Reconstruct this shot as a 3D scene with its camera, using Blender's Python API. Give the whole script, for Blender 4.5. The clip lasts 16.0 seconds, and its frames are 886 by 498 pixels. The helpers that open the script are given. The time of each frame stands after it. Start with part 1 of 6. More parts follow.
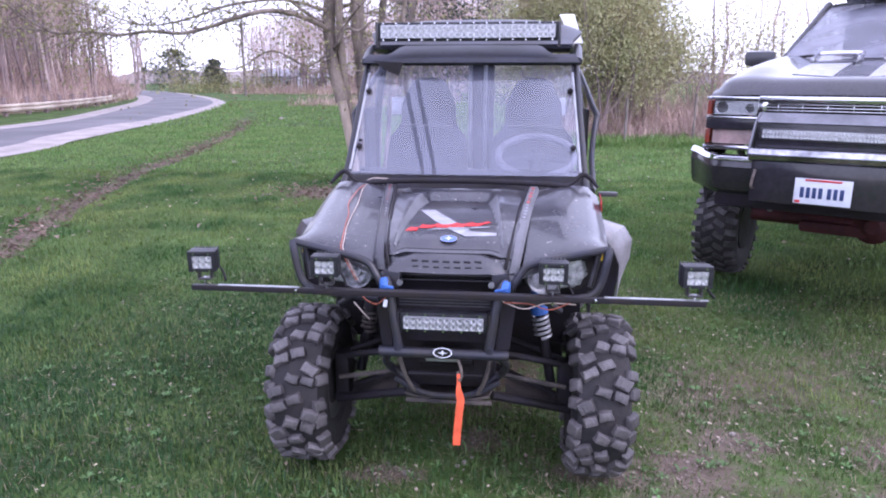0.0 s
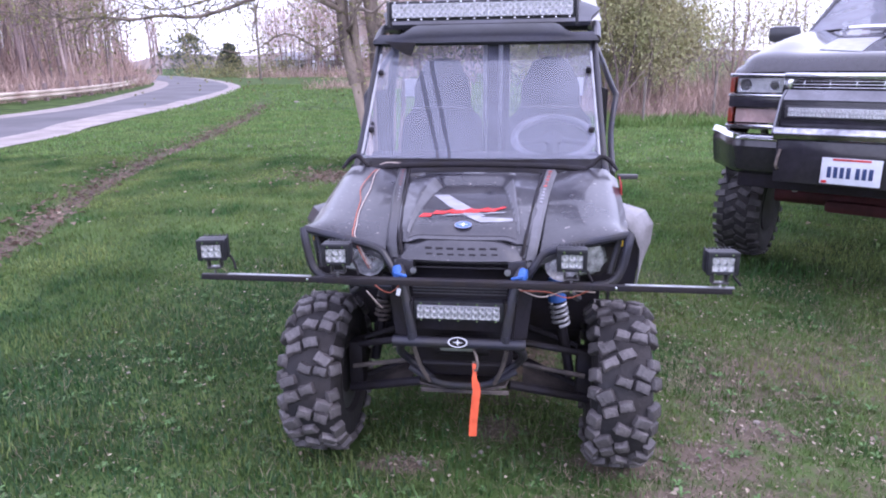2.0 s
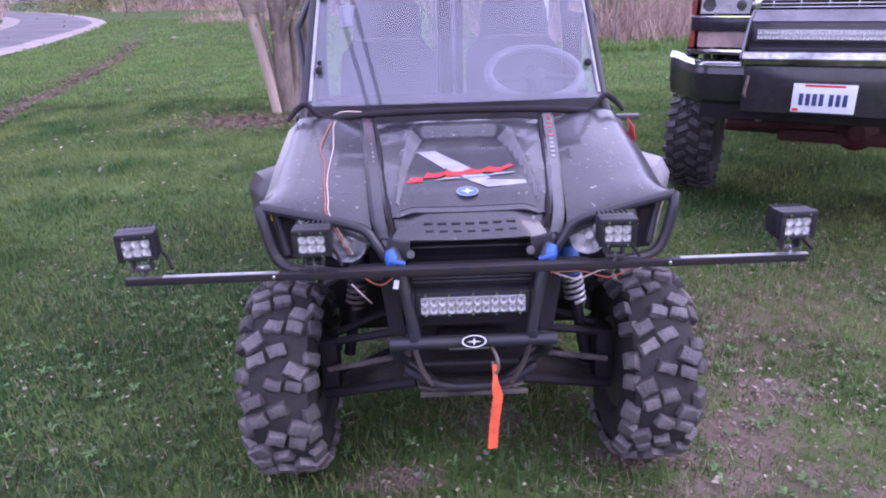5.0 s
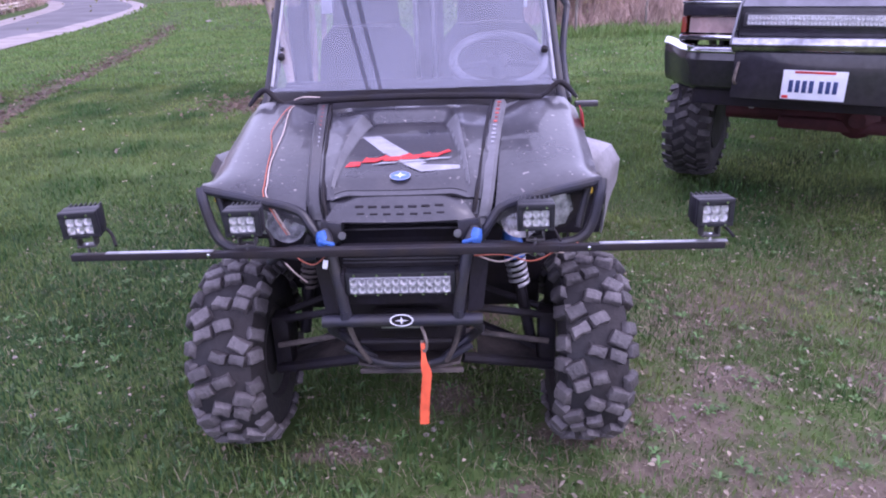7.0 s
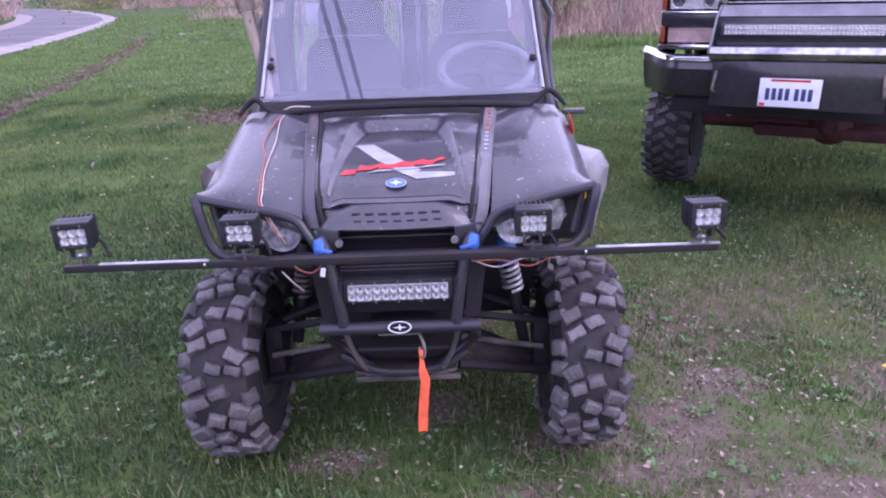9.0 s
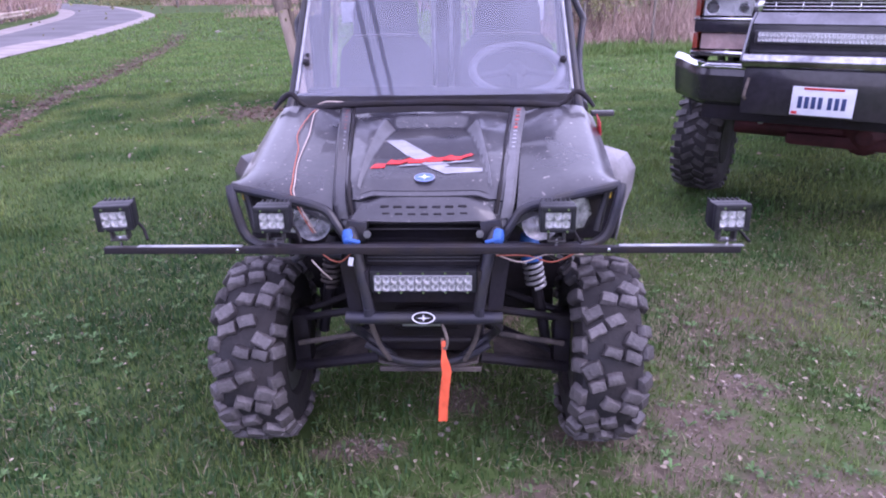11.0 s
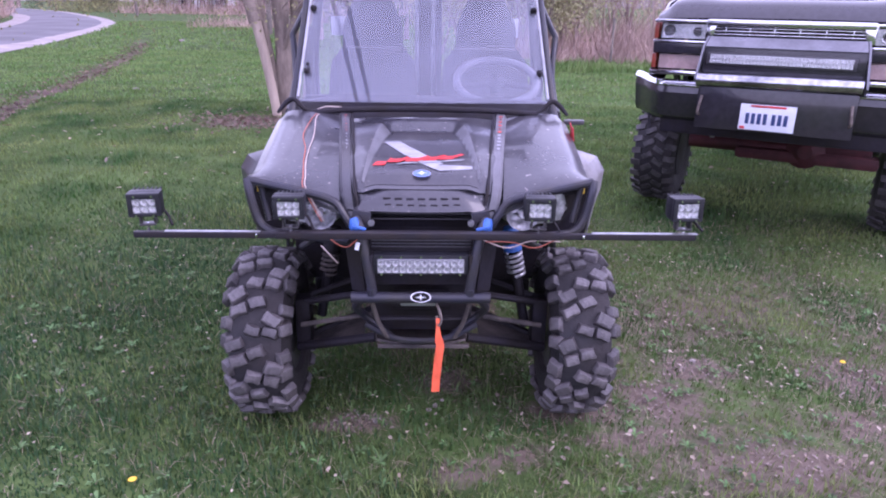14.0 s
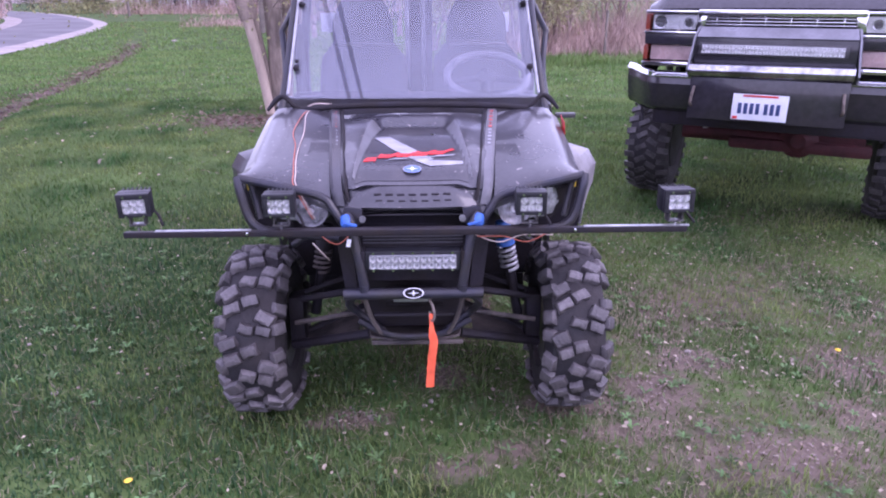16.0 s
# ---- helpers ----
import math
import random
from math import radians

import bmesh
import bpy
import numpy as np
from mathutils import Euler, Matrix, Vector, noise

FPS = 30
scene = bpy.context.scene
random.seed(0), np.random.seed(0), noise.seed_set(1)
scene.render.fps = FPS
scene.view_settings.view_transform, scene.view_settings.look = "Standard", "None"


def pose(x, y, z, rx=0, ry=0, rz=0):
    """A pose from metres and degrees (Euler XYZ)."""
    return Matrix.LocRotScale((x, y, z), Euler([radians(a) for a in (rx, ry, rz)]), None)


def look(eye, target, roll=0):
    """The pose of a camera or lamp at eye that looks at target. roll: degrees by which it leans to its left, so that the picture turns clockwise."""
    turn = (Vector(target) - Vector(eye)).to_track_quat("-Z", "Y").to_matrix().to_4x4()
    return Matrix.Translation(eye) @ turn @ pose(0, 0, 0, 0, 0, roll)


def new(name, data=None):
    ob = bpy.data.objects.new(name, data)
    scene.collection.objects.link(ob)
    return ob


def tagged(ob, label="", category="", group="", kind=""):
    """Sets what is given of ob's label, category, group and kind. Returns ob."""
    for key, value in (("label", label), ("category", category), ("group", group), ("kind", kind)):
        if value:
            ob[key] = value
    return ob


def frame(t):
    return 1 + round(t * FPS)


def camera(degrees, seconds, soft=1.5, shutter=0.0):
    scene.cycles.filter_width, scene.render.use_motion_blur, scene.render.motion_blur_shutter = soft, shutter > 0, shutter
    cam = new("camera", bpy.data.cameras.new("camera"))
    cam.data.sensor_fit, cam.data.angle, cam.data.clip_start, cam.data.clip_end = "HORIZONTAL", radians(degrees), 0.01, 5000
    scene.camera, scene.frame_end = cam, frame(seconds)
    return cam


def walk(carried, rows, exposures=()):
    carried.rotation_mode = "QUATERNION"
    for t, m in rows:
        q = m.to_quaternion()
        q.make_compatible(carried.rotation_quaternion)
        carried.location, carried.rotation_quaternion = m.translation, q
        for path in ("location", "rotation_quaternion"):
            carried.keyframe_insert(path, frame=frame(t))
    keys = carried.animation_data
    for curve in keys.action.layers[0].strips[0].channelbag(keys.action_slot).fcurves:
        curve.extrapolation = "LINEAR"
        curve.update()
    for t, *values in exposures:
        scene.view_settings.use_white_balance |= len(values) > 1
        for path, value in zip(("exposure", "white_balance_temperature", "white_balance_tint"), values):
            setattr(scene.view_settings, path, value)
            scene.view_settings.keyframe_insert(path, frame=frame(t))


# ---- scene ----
cam = camera(66.3, 16.0, soft=2.0)
PATH = [
    (0, (0.245, -2.229, 1.576), (0.034, -0.301, 1.088), 0.0),
    (0.5, (0.246, -2.247, 1.576), (0.024, -0.317, 1.1), -0.3),
    (1, (0.245, -2.256, 1.577), (0.022, -0.323, 1.112), -0.1),
    (1.5, (0.236, -2.237, 1.576), (0.014, -0.307, 1.102), -0.0),
    (2, (0.244, -2.155, 1.573), (-0.014, -0.246, 1.035), -0.8),
    (2.5, (0.229, -2.017, 1.568), (-0.072, -0.127, 0.99), -0.6),
    (3, (0.199, -1.84, 1.565), (-0.126, 0.036, 0.95), 0.7),
    (5.5, (-0.138, -1.644, 1.546), (-0.046, 0.21, 0.801), -1.5),
    (6, (0.011, -1.666, 1.565), (0.112, 0.182, 0.809), -0.9),
    (6.5, (0.156, -1.678, 1.557), (0.151, 0.173, 0.799), -0.5),
    (7, (0.189, -1.711, 1.558), (0.12, 0.136, 0.793), -2.0),
    (7.5, (0.158, -1.726, 1.557), (0.058, 0.122, 0.799), -2.7),
    (8, (0.127, -1.737, 1.555), (0.069, 0.118, 0.808), -3.3),
    (8.5, (0.118, -1.727, 1.549), (0.081, 0.133, 0.815), -2.2),
    (9, (0.129, -1.725, 1.55), (0.131, 0.134, 0.814), -2.0),
    (11.5, (0.129, -1.824, 1.54), (0.048, 0.039, 0.817), -0.8),
    (12, (0.057, -1.955, 1.55), (0.04, -0.086, 0.838), -0.5),
    (12.5, (0.019, -2.063, 1.555), (0.033, -0.18, 0.88), 1.1),
    (13, (0.017, -2.072, 1.557), (0.043, -0.183, 0.901), 1.8),
    (13.5, (0.025, -2.056, 1.557), (0.062, -0.174, 0.882), 0.9),
    (14, (0.022, -2.052, 1.554), (0.067, -0.175, 0.866), 0.8),
    (14.5, (0.027, -2.057, 1.555), (0.07, -0.182, 0.861), 0.9),
    (15, (0.031, -2.056, 1.553), (0.057, -0.179, 0.861), 0.8),
    (15.5, (0.035, -2.051, 1.555), (0.075, -0.177, 0.858), 0.5),
    (16, (0.042, -2.049, 1.55), (0.093, -0.176, 0.851), -0.2),
]
walk(cam, [(t, look(eye, target, roll)) for t, eye, target, roll in PATH], [(0, 1.38, 5850, 23), (2.4, 1.36, 5850, 25), (5.3, 1.28, 5760, 39), (9.2, 1.28, 5760, 39), (12, 1.35, 5740, 39), (16, 1.35, 5760, 41)])

# ---- light ----
SUN_ELEV, SUN_AZ = 42.0, 115.0          # degrees; azimuth clockwise from +y
world = bpy.data.worlds.new("world")
scene.world = world
world.use_nodes = True
wn = world.node_tree.nodes
sky = wn.new("ShaderNodeTexSky")
sky.sky_type = 'NISHITA'
sky.sun_disc = False
sky.sun_elevation, sky.sun_rotation = radians(SUN_ELEV), radians(SUN_AZ)
sky.air_density, sky.dust_density, sky.ozone_density = 1.0, 1.5, 2.0
# thin even cloud over the whole sky
cloud = wn.new("ShaderNodeMix")
cloud.data_type = 'RGBA'
cloud.inputs[0].default_value = 0.72
cloud.inputs[7].default_value = (8.2, 8.2, 9.9, 1)
world.node_tree.links.new(sky.outputs[0], cloud.inputs[6])
world.node_tree.links.new(cloud.outputs[2], wn["Background"].inputs[0])
wn["Background"].inputs[1].default_value = 0.131

sun = new("sun", bpy.data.lights.new("sun", 'SUN'))
sun.data.energy, sun.data.angle, sun.data.color = 0.5, radians(30), (1.0, 0.94, 0.92)
az, el = radians(SUN_AZ), radians(SUN_ELEV)
sun.matrix_world = look((math.sin(az) * math.cos(el) * 50, math.cos(az) * math.cos(el) * 50, math.sin(el) * 50), (0, 0, 0))


# ---- materials ----
def mat(name, colour, rough=0.6, metal=0.0, var=0.25, scale=8.0, fine=90.0, bump=0.1, second=None, spec=0.5, coat=0.0, island=False, rand=0.0, stretch=(1, 1, 1), specks=None):
    """A surface with stains at one scale and grain at another."""
    m = bpy.data.materials.new(name)
    m.use_nodes = True
    nt = m.node_tree
    n, l = nt.nodes, nt.links
    b = n["Principled BSDF"]
    b.inputs["Roughness"].default_value = rough
    b.inputs["Metallic"].default_value = metal
    b.inputs["Specular IOR Level"].default_value = spec
    b.inputs["Coat Weight"].default_value = coat
    tc = n.new("ShaderNodeTexCoord")
    mp = n.new("ShaderNodeMapping")
    mp.inputs[3].default_value = stretch
    l.new(tc.outputs["Object"], mp.inputs[0])
    big = n.new("ShaderNodeTexNoise")
    big.inputs["Scale"].default_value, big.inputs["Detail"].default_value = scale, 6
    small = n.new("ShaderNodeTexNoise")
    small.inputs["Scale"].default_value, small.inputs["Detail"].default_value = fine, 3
    l.new(mp.outputs[0], big.inputs["Vector"])
    l.new(mp.outputs[0], small.inputs["Vector"])
    mix = n.new("ShaderNodeMix")
    mix.data_type = 'RGBA'
    c = Vector(colour)
    other = Vector(second) if second else c * (1 - var)
    mix.inputs[6].default_value = (*(c * (1 + var * 0.5)), 1)
    mix.inputs[7].default_value = (*other, 1)
    ramp = n.new("ShaderNodeMapRange")
    ramp.inputs[1].default_value, ramp.inputs[2].default_value = 0.38, 0.66
    l.new(big.outputs[0], ramp.inputs[0])
    l.new(ramp.outputs[0], mix.inputs[0])
    hsv = n.new("ShaderNodeHueSaturation")
    l.new(mix.outputs[2], hsv.inputs["Color"])
    val = n.new("ShaderNodeMapRange")
    val.inputs[3].default_value, val.inputs[4].default_value = 1 - var * 0.8, 1 + var * 0.8
    l.new(small.outputs[0], val.inputs[0])
    last = val.outputs[0]
    if island or rand:
        if island:
            src = n.new("ShaderNodeNewGeometry").outputs["Random Per Island"]
        else:
            src = n.new("ShaderNodeObjectInfo").outputs["Random"]
        k = n.new("ShaderNodeMapRange")
        k.inputs[3].default_value, k.inputs[4].default_value = 1 - (rand or 0.35), 1 + (rand or 0.35)
        l.new(src, k.inputs[0])
        mu = n.new("ShaderNodeMath")
        mu.operation = 'MULTIPLY'
        l.new(last, mu.inputs[0])
        l.new(k.outputs[0], mu.inputs[1])
        last = mu.outputs[0]
        hk = n.new("ShaderNodeMapRange")
        hk.inputs[3].default_value, hk.inputs[4].default_value = 0.485, 0.515
        l.new(src, hk.inputs[0])
        l.new(hk.outputs[0], hsv.inputs["Hue"])
    l.new(last, hsv.inputs["Value"])
    l.new(hsv.outputs[0], b.inputs["Base Color"])
    if specks:
        sp = n.new("ShaderNodeTexNoise")
        sp.inputs["Scale"].default_value, sp.inputs["Detail"].default_value = 52, 3
        l.new(mp.outputs[0], sp.inputs["Vector"])
        sm = n.new("ShaderNodeMapRange")
        sm.inputs[1].default_value, sm.inputs[2].default_value = 0.66, 0.76
        l.new(sp.outputs[0], sm.inputs[0])
        sx = n.new("ShaderNodeMix")
        sx.data_type = 'RGBA'
        sx.inputs[7].default_value = (*specks, 1)
        l.new(sm.outputs[0], sx.inputs[0])
        l.new(hsv.outputs[0], sx.inputs[6])
        l.new(sx.outputs[2], b.inputs["Base Color"])
    if metal < 0.9:
        rr = n.new("ShaderNodeMapRange")
        rr.inputs[3].default_value, rr.inputs[4].default_value = max(0.03, rough - 0.12), min(1, rough + 0.12)
        l.new(big.outputs[0], rr.inputs[0])
        l.new(rr.outputs[0], b.inputs["Roughness"])
    if bump:
        bp = n.new("ShaderNodeBump")
        bp.inputs["Strength"].default_value, bp.inputs["Distance"].default_value = bump, 0.01
        l.new(small.outputs[0], bp.inputs["Height"])
        l.new(bp.outputs[0], b.inputs["Normal"])
    return m


def glass(name, tint=(0.9, 0.92, 0.95), haze=0.0, rough=0.01, haze_colour=(0.5, 0.5, 0.56)):
    m = bpy.data.materials.new(name)
    m.use_nodes = True
    n, l = m.node_tree.nodes, m.node_tree.links
    b = n["Principled BSDF"]
    b.inputs["Base Color"].default_value = (*tint, 1)
    b.inputs["Transmission Weight"].default_value = 1
    b.inputs["Roughness"].default_value = rough
    b.inputs["IOR"].default_value = 1.5
    if haze:
        d = n.new("ShaderNodeBsdfDiffuse")
        d.inputs[0].default_value = (*haze_colour, 1)
        tx = n.new("ShaderNodeTexNoise")
        tx.inputs["Scale"].default_value, tx.inputs["Detail"].default_value = 4, 8
        mr = n.new("ShaderNodeMapRange")
        mr.inputs[1].default_value, mr.inputs[2].default_value = 0.3, 0.7
        mr.inputs[3].default_value, mr.inputs[4].default_value = haze * 0.6, haze * 1.4
        l.new(tx.outputs[0], mr.inputs[0])
        mx = n.new("ShaderNodeMixShader")
        l.new(mr.outputs[0], mx.inputs[0])
        l.new(b.outputs[0], mx.inputs[1])
        l.new(d.outputs[0], mx.inputs[2])
        l.new(mx.outputs[0], n["Material Output"].inputs[0])
    return m


def thin_pane(name, tint, haze, haze_colour):
    """Thin clear sheet: see-through, mirror gloss that grows towards grazing, and a diffuse haze for dust and painted
    sky sheen.
    """
    m = bpy.data.materials.new(name)
    m.use_nodes = True
    n, l = m.node_tree.nodes, m.node_tree.links
    n.remove(n["Principled BSDF"])
    clear = n.new("ShaderNodeBsdfTransparent")
    clear.inputs[0].default_value = (*tint, 1)
    gloss = n.new("ShaderNodeBsdfGlossy")
    gloss.inputs["Roughness"].default_value = 0.004
    lw = n.new("ShaderNodeLayerWeight")
    lw.inputs[0].default_value = 0.5
    po = n.new("ShaderNodeMath")
    po.operation = 'POWER'
    po.inputs[1].default_value = 4
    l.new(lw.outputs["Facing"], po.inputs[0])
    fr = n.new("ShaderNodeMapRange")
    fr.inputs[3].default_value, fr.inputs[4].default_value = 0.07, 0.9
    l.new(po.outputs[0], fr.inputs[0])
    a = n.new("ShaderNodeMixShader")
    l.new(fr.outputs[0], a.inputs[0])
    l.new(clear.outputs[0], a.inputs[1])
    l.new(gloss.outputs[0], a.inputs[2])
    dust_sheen = n.new("ShaderNodeBsdfDiffuse")
    dust_sheen.inputs[0].default_value = (*haze_colour, 1)
    tc = n.new("ShaderNodeTexCoord")
    tx_ = n.new("ShaderNodeTexNoise")
    tx_.inputs["Scale"].default_value, tx_.inputs["Detail"].default_value = 5, 8
    l.new(tc.outputs["Object"], tx_.inputs["Vector"])
    mr_ = n.new("ShaderNodeMapRange")
    mr_.inputs[1].default_value, mr_.inputs[2].default_value = 0.3, 0.7
    mr_.inputs[3].default_value, mr_.inputs[4].default_value = haze * 0.7, haze * 1.3
    l.new(tx_.outputs[0], mr_.inputs[0])
    b = n.new("ShaderNodeMixShader")
    l.new(mr_.outputs[0], b.inputs[0])
    l.new(a.outputs[0], b.inputs[1])
    l.new(dust_sheen.outputs[0], b.inputs[2])
    l.new(b.outputs[0], n["Material Output"].inputs[0])
    return m


M_PLASTIC = mat("dusty_black_plastic", (0.032, 0.031, 0.038), 0.32, var=0.5, scale=5, fine=160, bump=0.06, second=(0.06, 0.055, 0.056), coat=0.2)
M_HOOD = mat("dusty_hood_plastic", (0.024, 0.023, 0.03), 0.3, var=0.4, scale=4, fine=60, bump=0.03, second=(0.058, 0.055, 0.062), coat=0.5, specks=(0.3, 0.27, 0.26))
# steering wheel rim, greyed so its highlight is in the base colour
M_WHEELRIM = mat("worn_grey_grip", (0.16, 0.16, 0.18), 0.5, var=0.3, scale=10, bump=0.1)
M_INSET = mat("dark_inset_plastic", (0.026, 0.025, 0.032), 0.3, var=0.4, scale=6, fine=80, bump=0.04, second=(0.05, 0.046, 0.05), coat=0.25, specks=(0.2, 0.18, 0.18))
M_GREYP = mat("grey_plastic", (0.14, 0.138, 0.15), 0.4, var=0.3, scale=5, fine=80, bump=0.04)
# plastic of the right mudguard, its sky reflection put into the pale colour
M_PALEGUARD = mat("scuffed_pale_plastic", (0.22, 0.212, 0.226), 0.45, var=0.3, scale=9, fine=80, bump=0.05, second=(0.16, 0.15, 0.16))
M_TUBE = mat("black_powder_coat", (0.022, 0.022, 0.032), 0.34, var=0.4, scale=12, fine=200, bump=0.05, second=(0.035, 0.032, 0.032), spec=0.4)
M_BARPAINT = mat("flat_black_bar_paint", (0.018, 0.016, 0.02), 0.45, var=0.4, scale=14, fine=160, bump=0.08, second=(0.028, 0.022, 0.021), spec=0.25)
M_LAMPBLACK = mat("black_lamp_casting", (0.019, 0.019, 0.023), 0.42, var=0.3, scale=20, fine=200, bump=0.05, spec=0.35)
M_FADEDRED = mat("faded_red_print", (0.5, 0.09, 0.07), 0.5, var=0.4, scale=60, fine=200, bump=0.02, second=(0.12, 0.05, 0.05))
M_DARK = mat("black_frame_paint", (0.017, 0.015, 0.02), 0.6, var=0.4, scale=9, fine=80, bump=0.1, second=(0.018, 0.015, 0.014), spec=0.2)
M_VISOR = mat("dark_visor_plastic", (0.032, 0.032, 0.045), 0.45, var=0.4, scale=6, fine=120, bump=0.05, second=(0.035, 0.034, 0.04), spec=0.35)
M_MUDDY = mat("muddy_steel", (0.085, 0.07, 0.062), 0.8, var=0.5, scale=9, fine=70, bump=0.3, second=(0.03, 0.026, 0.026))
# carcass rubber darkened to paint shade into the gaps between lugs
M_RUBBER = mat("dusty_rubber", (0.011, 0.01, 0.012), 0.75, var=0.5, scale=6, fine=60, bump=0.4, second=(0.026, 0.021, 0.021))
M_LUG = mat("worn_tread_rubber", (0.082, 0.074, 0.075), 0.5, var=0.6, scale=14, fine=80, bump=0.5, second=(0.034, 0.03, 0.033), rand=0.4)
M_TUBESEAT = mat("black_vinyl", (0.03, 0.03, 0.036), 0.55, var=0.3, scale=6, fine=120, bump=0.1)
M_DULLCHROME = mat("smeared_chrome", (0.42, 0.42, 0.46), 0.2, metal=1.0, var=0.5, scale=7, fine=30, bump=0.02)
M_CHROME = mat("chrome", (0.75, 0.75, 0.78), 0.12, metal=1.0, var=0.1, scale=5, fine=30, bump=0.01)
# silver kept dark: the ground it mirrors is put into the colour
M_SILVER = mat("silver_trim", (0.2, 0.2, 0.22), 0.3, metal=0.6, var=0.2, scale=8, fine=60, bump=0.02)
M_ALU = mat("scuffed_aluminium", (0.42, 0.42, 0.44), 0.4, metal=0.8, var=0.3, scale=8, fine=60, bump=0.05)
M_LEDBED = mat("bright_reflector_bed", (0.3, 0.31, 0.33), 0.25, metal=0.1, var=0.1, scale=40, fine=200, bump=0.05)
M_LED = mat("led_bowl", (0.78, 0.78, 0.8), 0.14, metal=0.5, var=0.2, scale=60, fine=200, bump=0)
M_HEADLAMP = mat("headlamp_reflector", (0.62, 0.62, 0.65), 0.2, metal=0.6, var=0.5, scale=35, fine=120, bump=0.3)
M_ORANGE = mat("faded_orange_webbing", (0.85, 0.13, 0.05), 0.75, var=0.15, scale=30, fine=300, bump=0.25)
M_BLUE = mat("blue_tape", (0.035, 0.125, 0.42), 0.5, var=0.25, scale=30, fine=100, bump=0.2)
M_RUSTY = mat("rusty_steel", (0.17, 0.14, 0.12), 0.6, metal=0.4, var=0.4, scale=40, fine=200, bump=0.3)
M_SPRING = mat("grey_spring_steel", (0.4, 0.4, 0.42), 0.4, metal=0.5, var=0.3, scale=40, bump=0.1)
M_RED = mat("red_decal", (0.6, 0.03, 0.03), 0.4, var=0.25, scale=20, fine=120, bump=0.03)
M_SILVERDEC = mat("silver_decal", (0.33, 0.33, 0.36), 0.4, var=0.2, scale=20, fine=120, bump=0.03)
M_WHITE = mat("white_vinyl", (0.75, 0.76, 0.8), 0.45, var=0.08, scale=20, bump=0.03)
M_BADGE = mat("blue_badge", (0.08, 0.16, 0.5), 0.3, var=0.1, scale=40, bump=0)
M_WIRERED = mat("orange_red_wire", (0.45, 0.13, 0.08), 0.5, var=0.1, bump=0)
M_WIREWHITE = mat("pale_wire", (0.55, 0.45, 0.4), 0.5, var=0.1, bump=0)
M_YELLOW = mat("yellow_marker", (0.75, 0.5, 0.03), 0.35, var=0.1, bump=0)
# bluish haze colour carries reflected sky as well as dust
M_SHIELD = thin_pane("windshield_plastic", (0.9, 0.91, 0.95), 0.1, (0.4, 0.41, 0.53))
M_LENS = glass("clear_lens", (0.97, 0.97, 0.98), haze=0.02)
M_TRUCKPAINT = mat("dusty_black_truck_paint", (0.024, 0.022, 0.029), 0.18, var=0.5, scale=2.5, fine=30, bump=0.01, second=(0.03, 0.028, 0.03), spec=0.45, coat=0.45)
# strong lilac haze paints the sky reflection into the glass
M_TRUCKGLASS = glass("truck_glass", (0.35, 0.37, 0.4), haze=0.35, haze_colour=(0.36, 0.36, 0.43))
M_AMBER = mat("amber_lens", (0.26, 0.05, 0.03), 0.25, var=0.15, scale=30, bump=0.05)
M_PINKLENS = mat("faded_turn_lens", (0.42, 0.3, 0.28), 0.3, var=0.2, scale=20, bump=0.05)
M_AXLE = mat("red_undercarriage", (0.06, 0.01, 0.014), 0.7, var=0.4, scale=8, bump=0.1)
M_PLATE = mat("white_plate", (0.72, 0.74, 0.8), 0.4, var=0.06, scale=20, bump=0.02)
M_PLATEBLUE = mat("dark_blue_print", (0.03, 0.05, 0.14), 0.4, var=0.1, bump=0)
M_BARK = mat("grey_bark", (0.215, 0.172, 0.143), 0.9, var=0.5, scale=6, fine=34, bump=1.0, second=(0.11, 0.088, 0.076), stretch=(1, 1, 0.3))
M_PALEBARK = mat("pale_bare_wood", (0.36, 0.29, 0.235), 0.8, var=0.3, scale=4, fine=30, bump=0.4, stretch=(1, 1, 0.25))
# woods and brush colours raised and pinkened to carry the haze
M_WOODS = mat("bare_woods_bark", (0.33, 0.25, 0.235), 0.95, var=0.4, scale=0.6, fine=8, bump=0.3, second=(0.19, 0.145, 0.15), island=True)
M_TWIGS = mat("bare_twigs", (0.5, 0.36, 0.33), 0.95, var=0.3, scale=0.5, fine=4, bump=0, island=True)
M_REDTWIG = mat("reddish_undergrowth", (0.46, 0.33, 0.285), 0.95, var=0.35, scale=0.8, fine=6, bump=0, island=True)


def leaf_mat(name, colour, second, rand=0.35):
    m = mat(name, colour, 0.55, var=0.3, scale=1.2, fine=12, bump=0, second=second, island=True, rand=rand)
    n, l = m.node_tree.nodes, m.node_tree.links
    t = n.new("ShaderNodeBsdfTranslucent")
    mx = n.new("ShaderNodeMixShader")
    mx.inputs[0].default_value = 0.35
    hs = [k for k in n if k.type == 'HUE_SAT'][0]
    l.new(hs.outputs[0], t.inputs[0])
    l.new(n["Principled BSDF"].outputs[0], mx.inputs[1])
    l.new(t.outputs[0], mx.inputs[2])
    l.new(mx.outputs[0], n["Material Output"].inputs[0])
    return m


M_LEAF = leaf_mat("spring_leaves", (0.26, 0.25, 0.11), (0.17, 0.16, 0.07))
# olive leaves paled, with the haze before them put into the colour
M_SHRUBLEAF = leaf_mat("shrub_leaves", (0.31, 0.32, 0.16), (0.47, 0.42, 0.24))
M_EVERGREEN = leaf_mat("evergreen_needles", (0.08, 0.095, 0.06), (0.045, 0.06, 0.04))
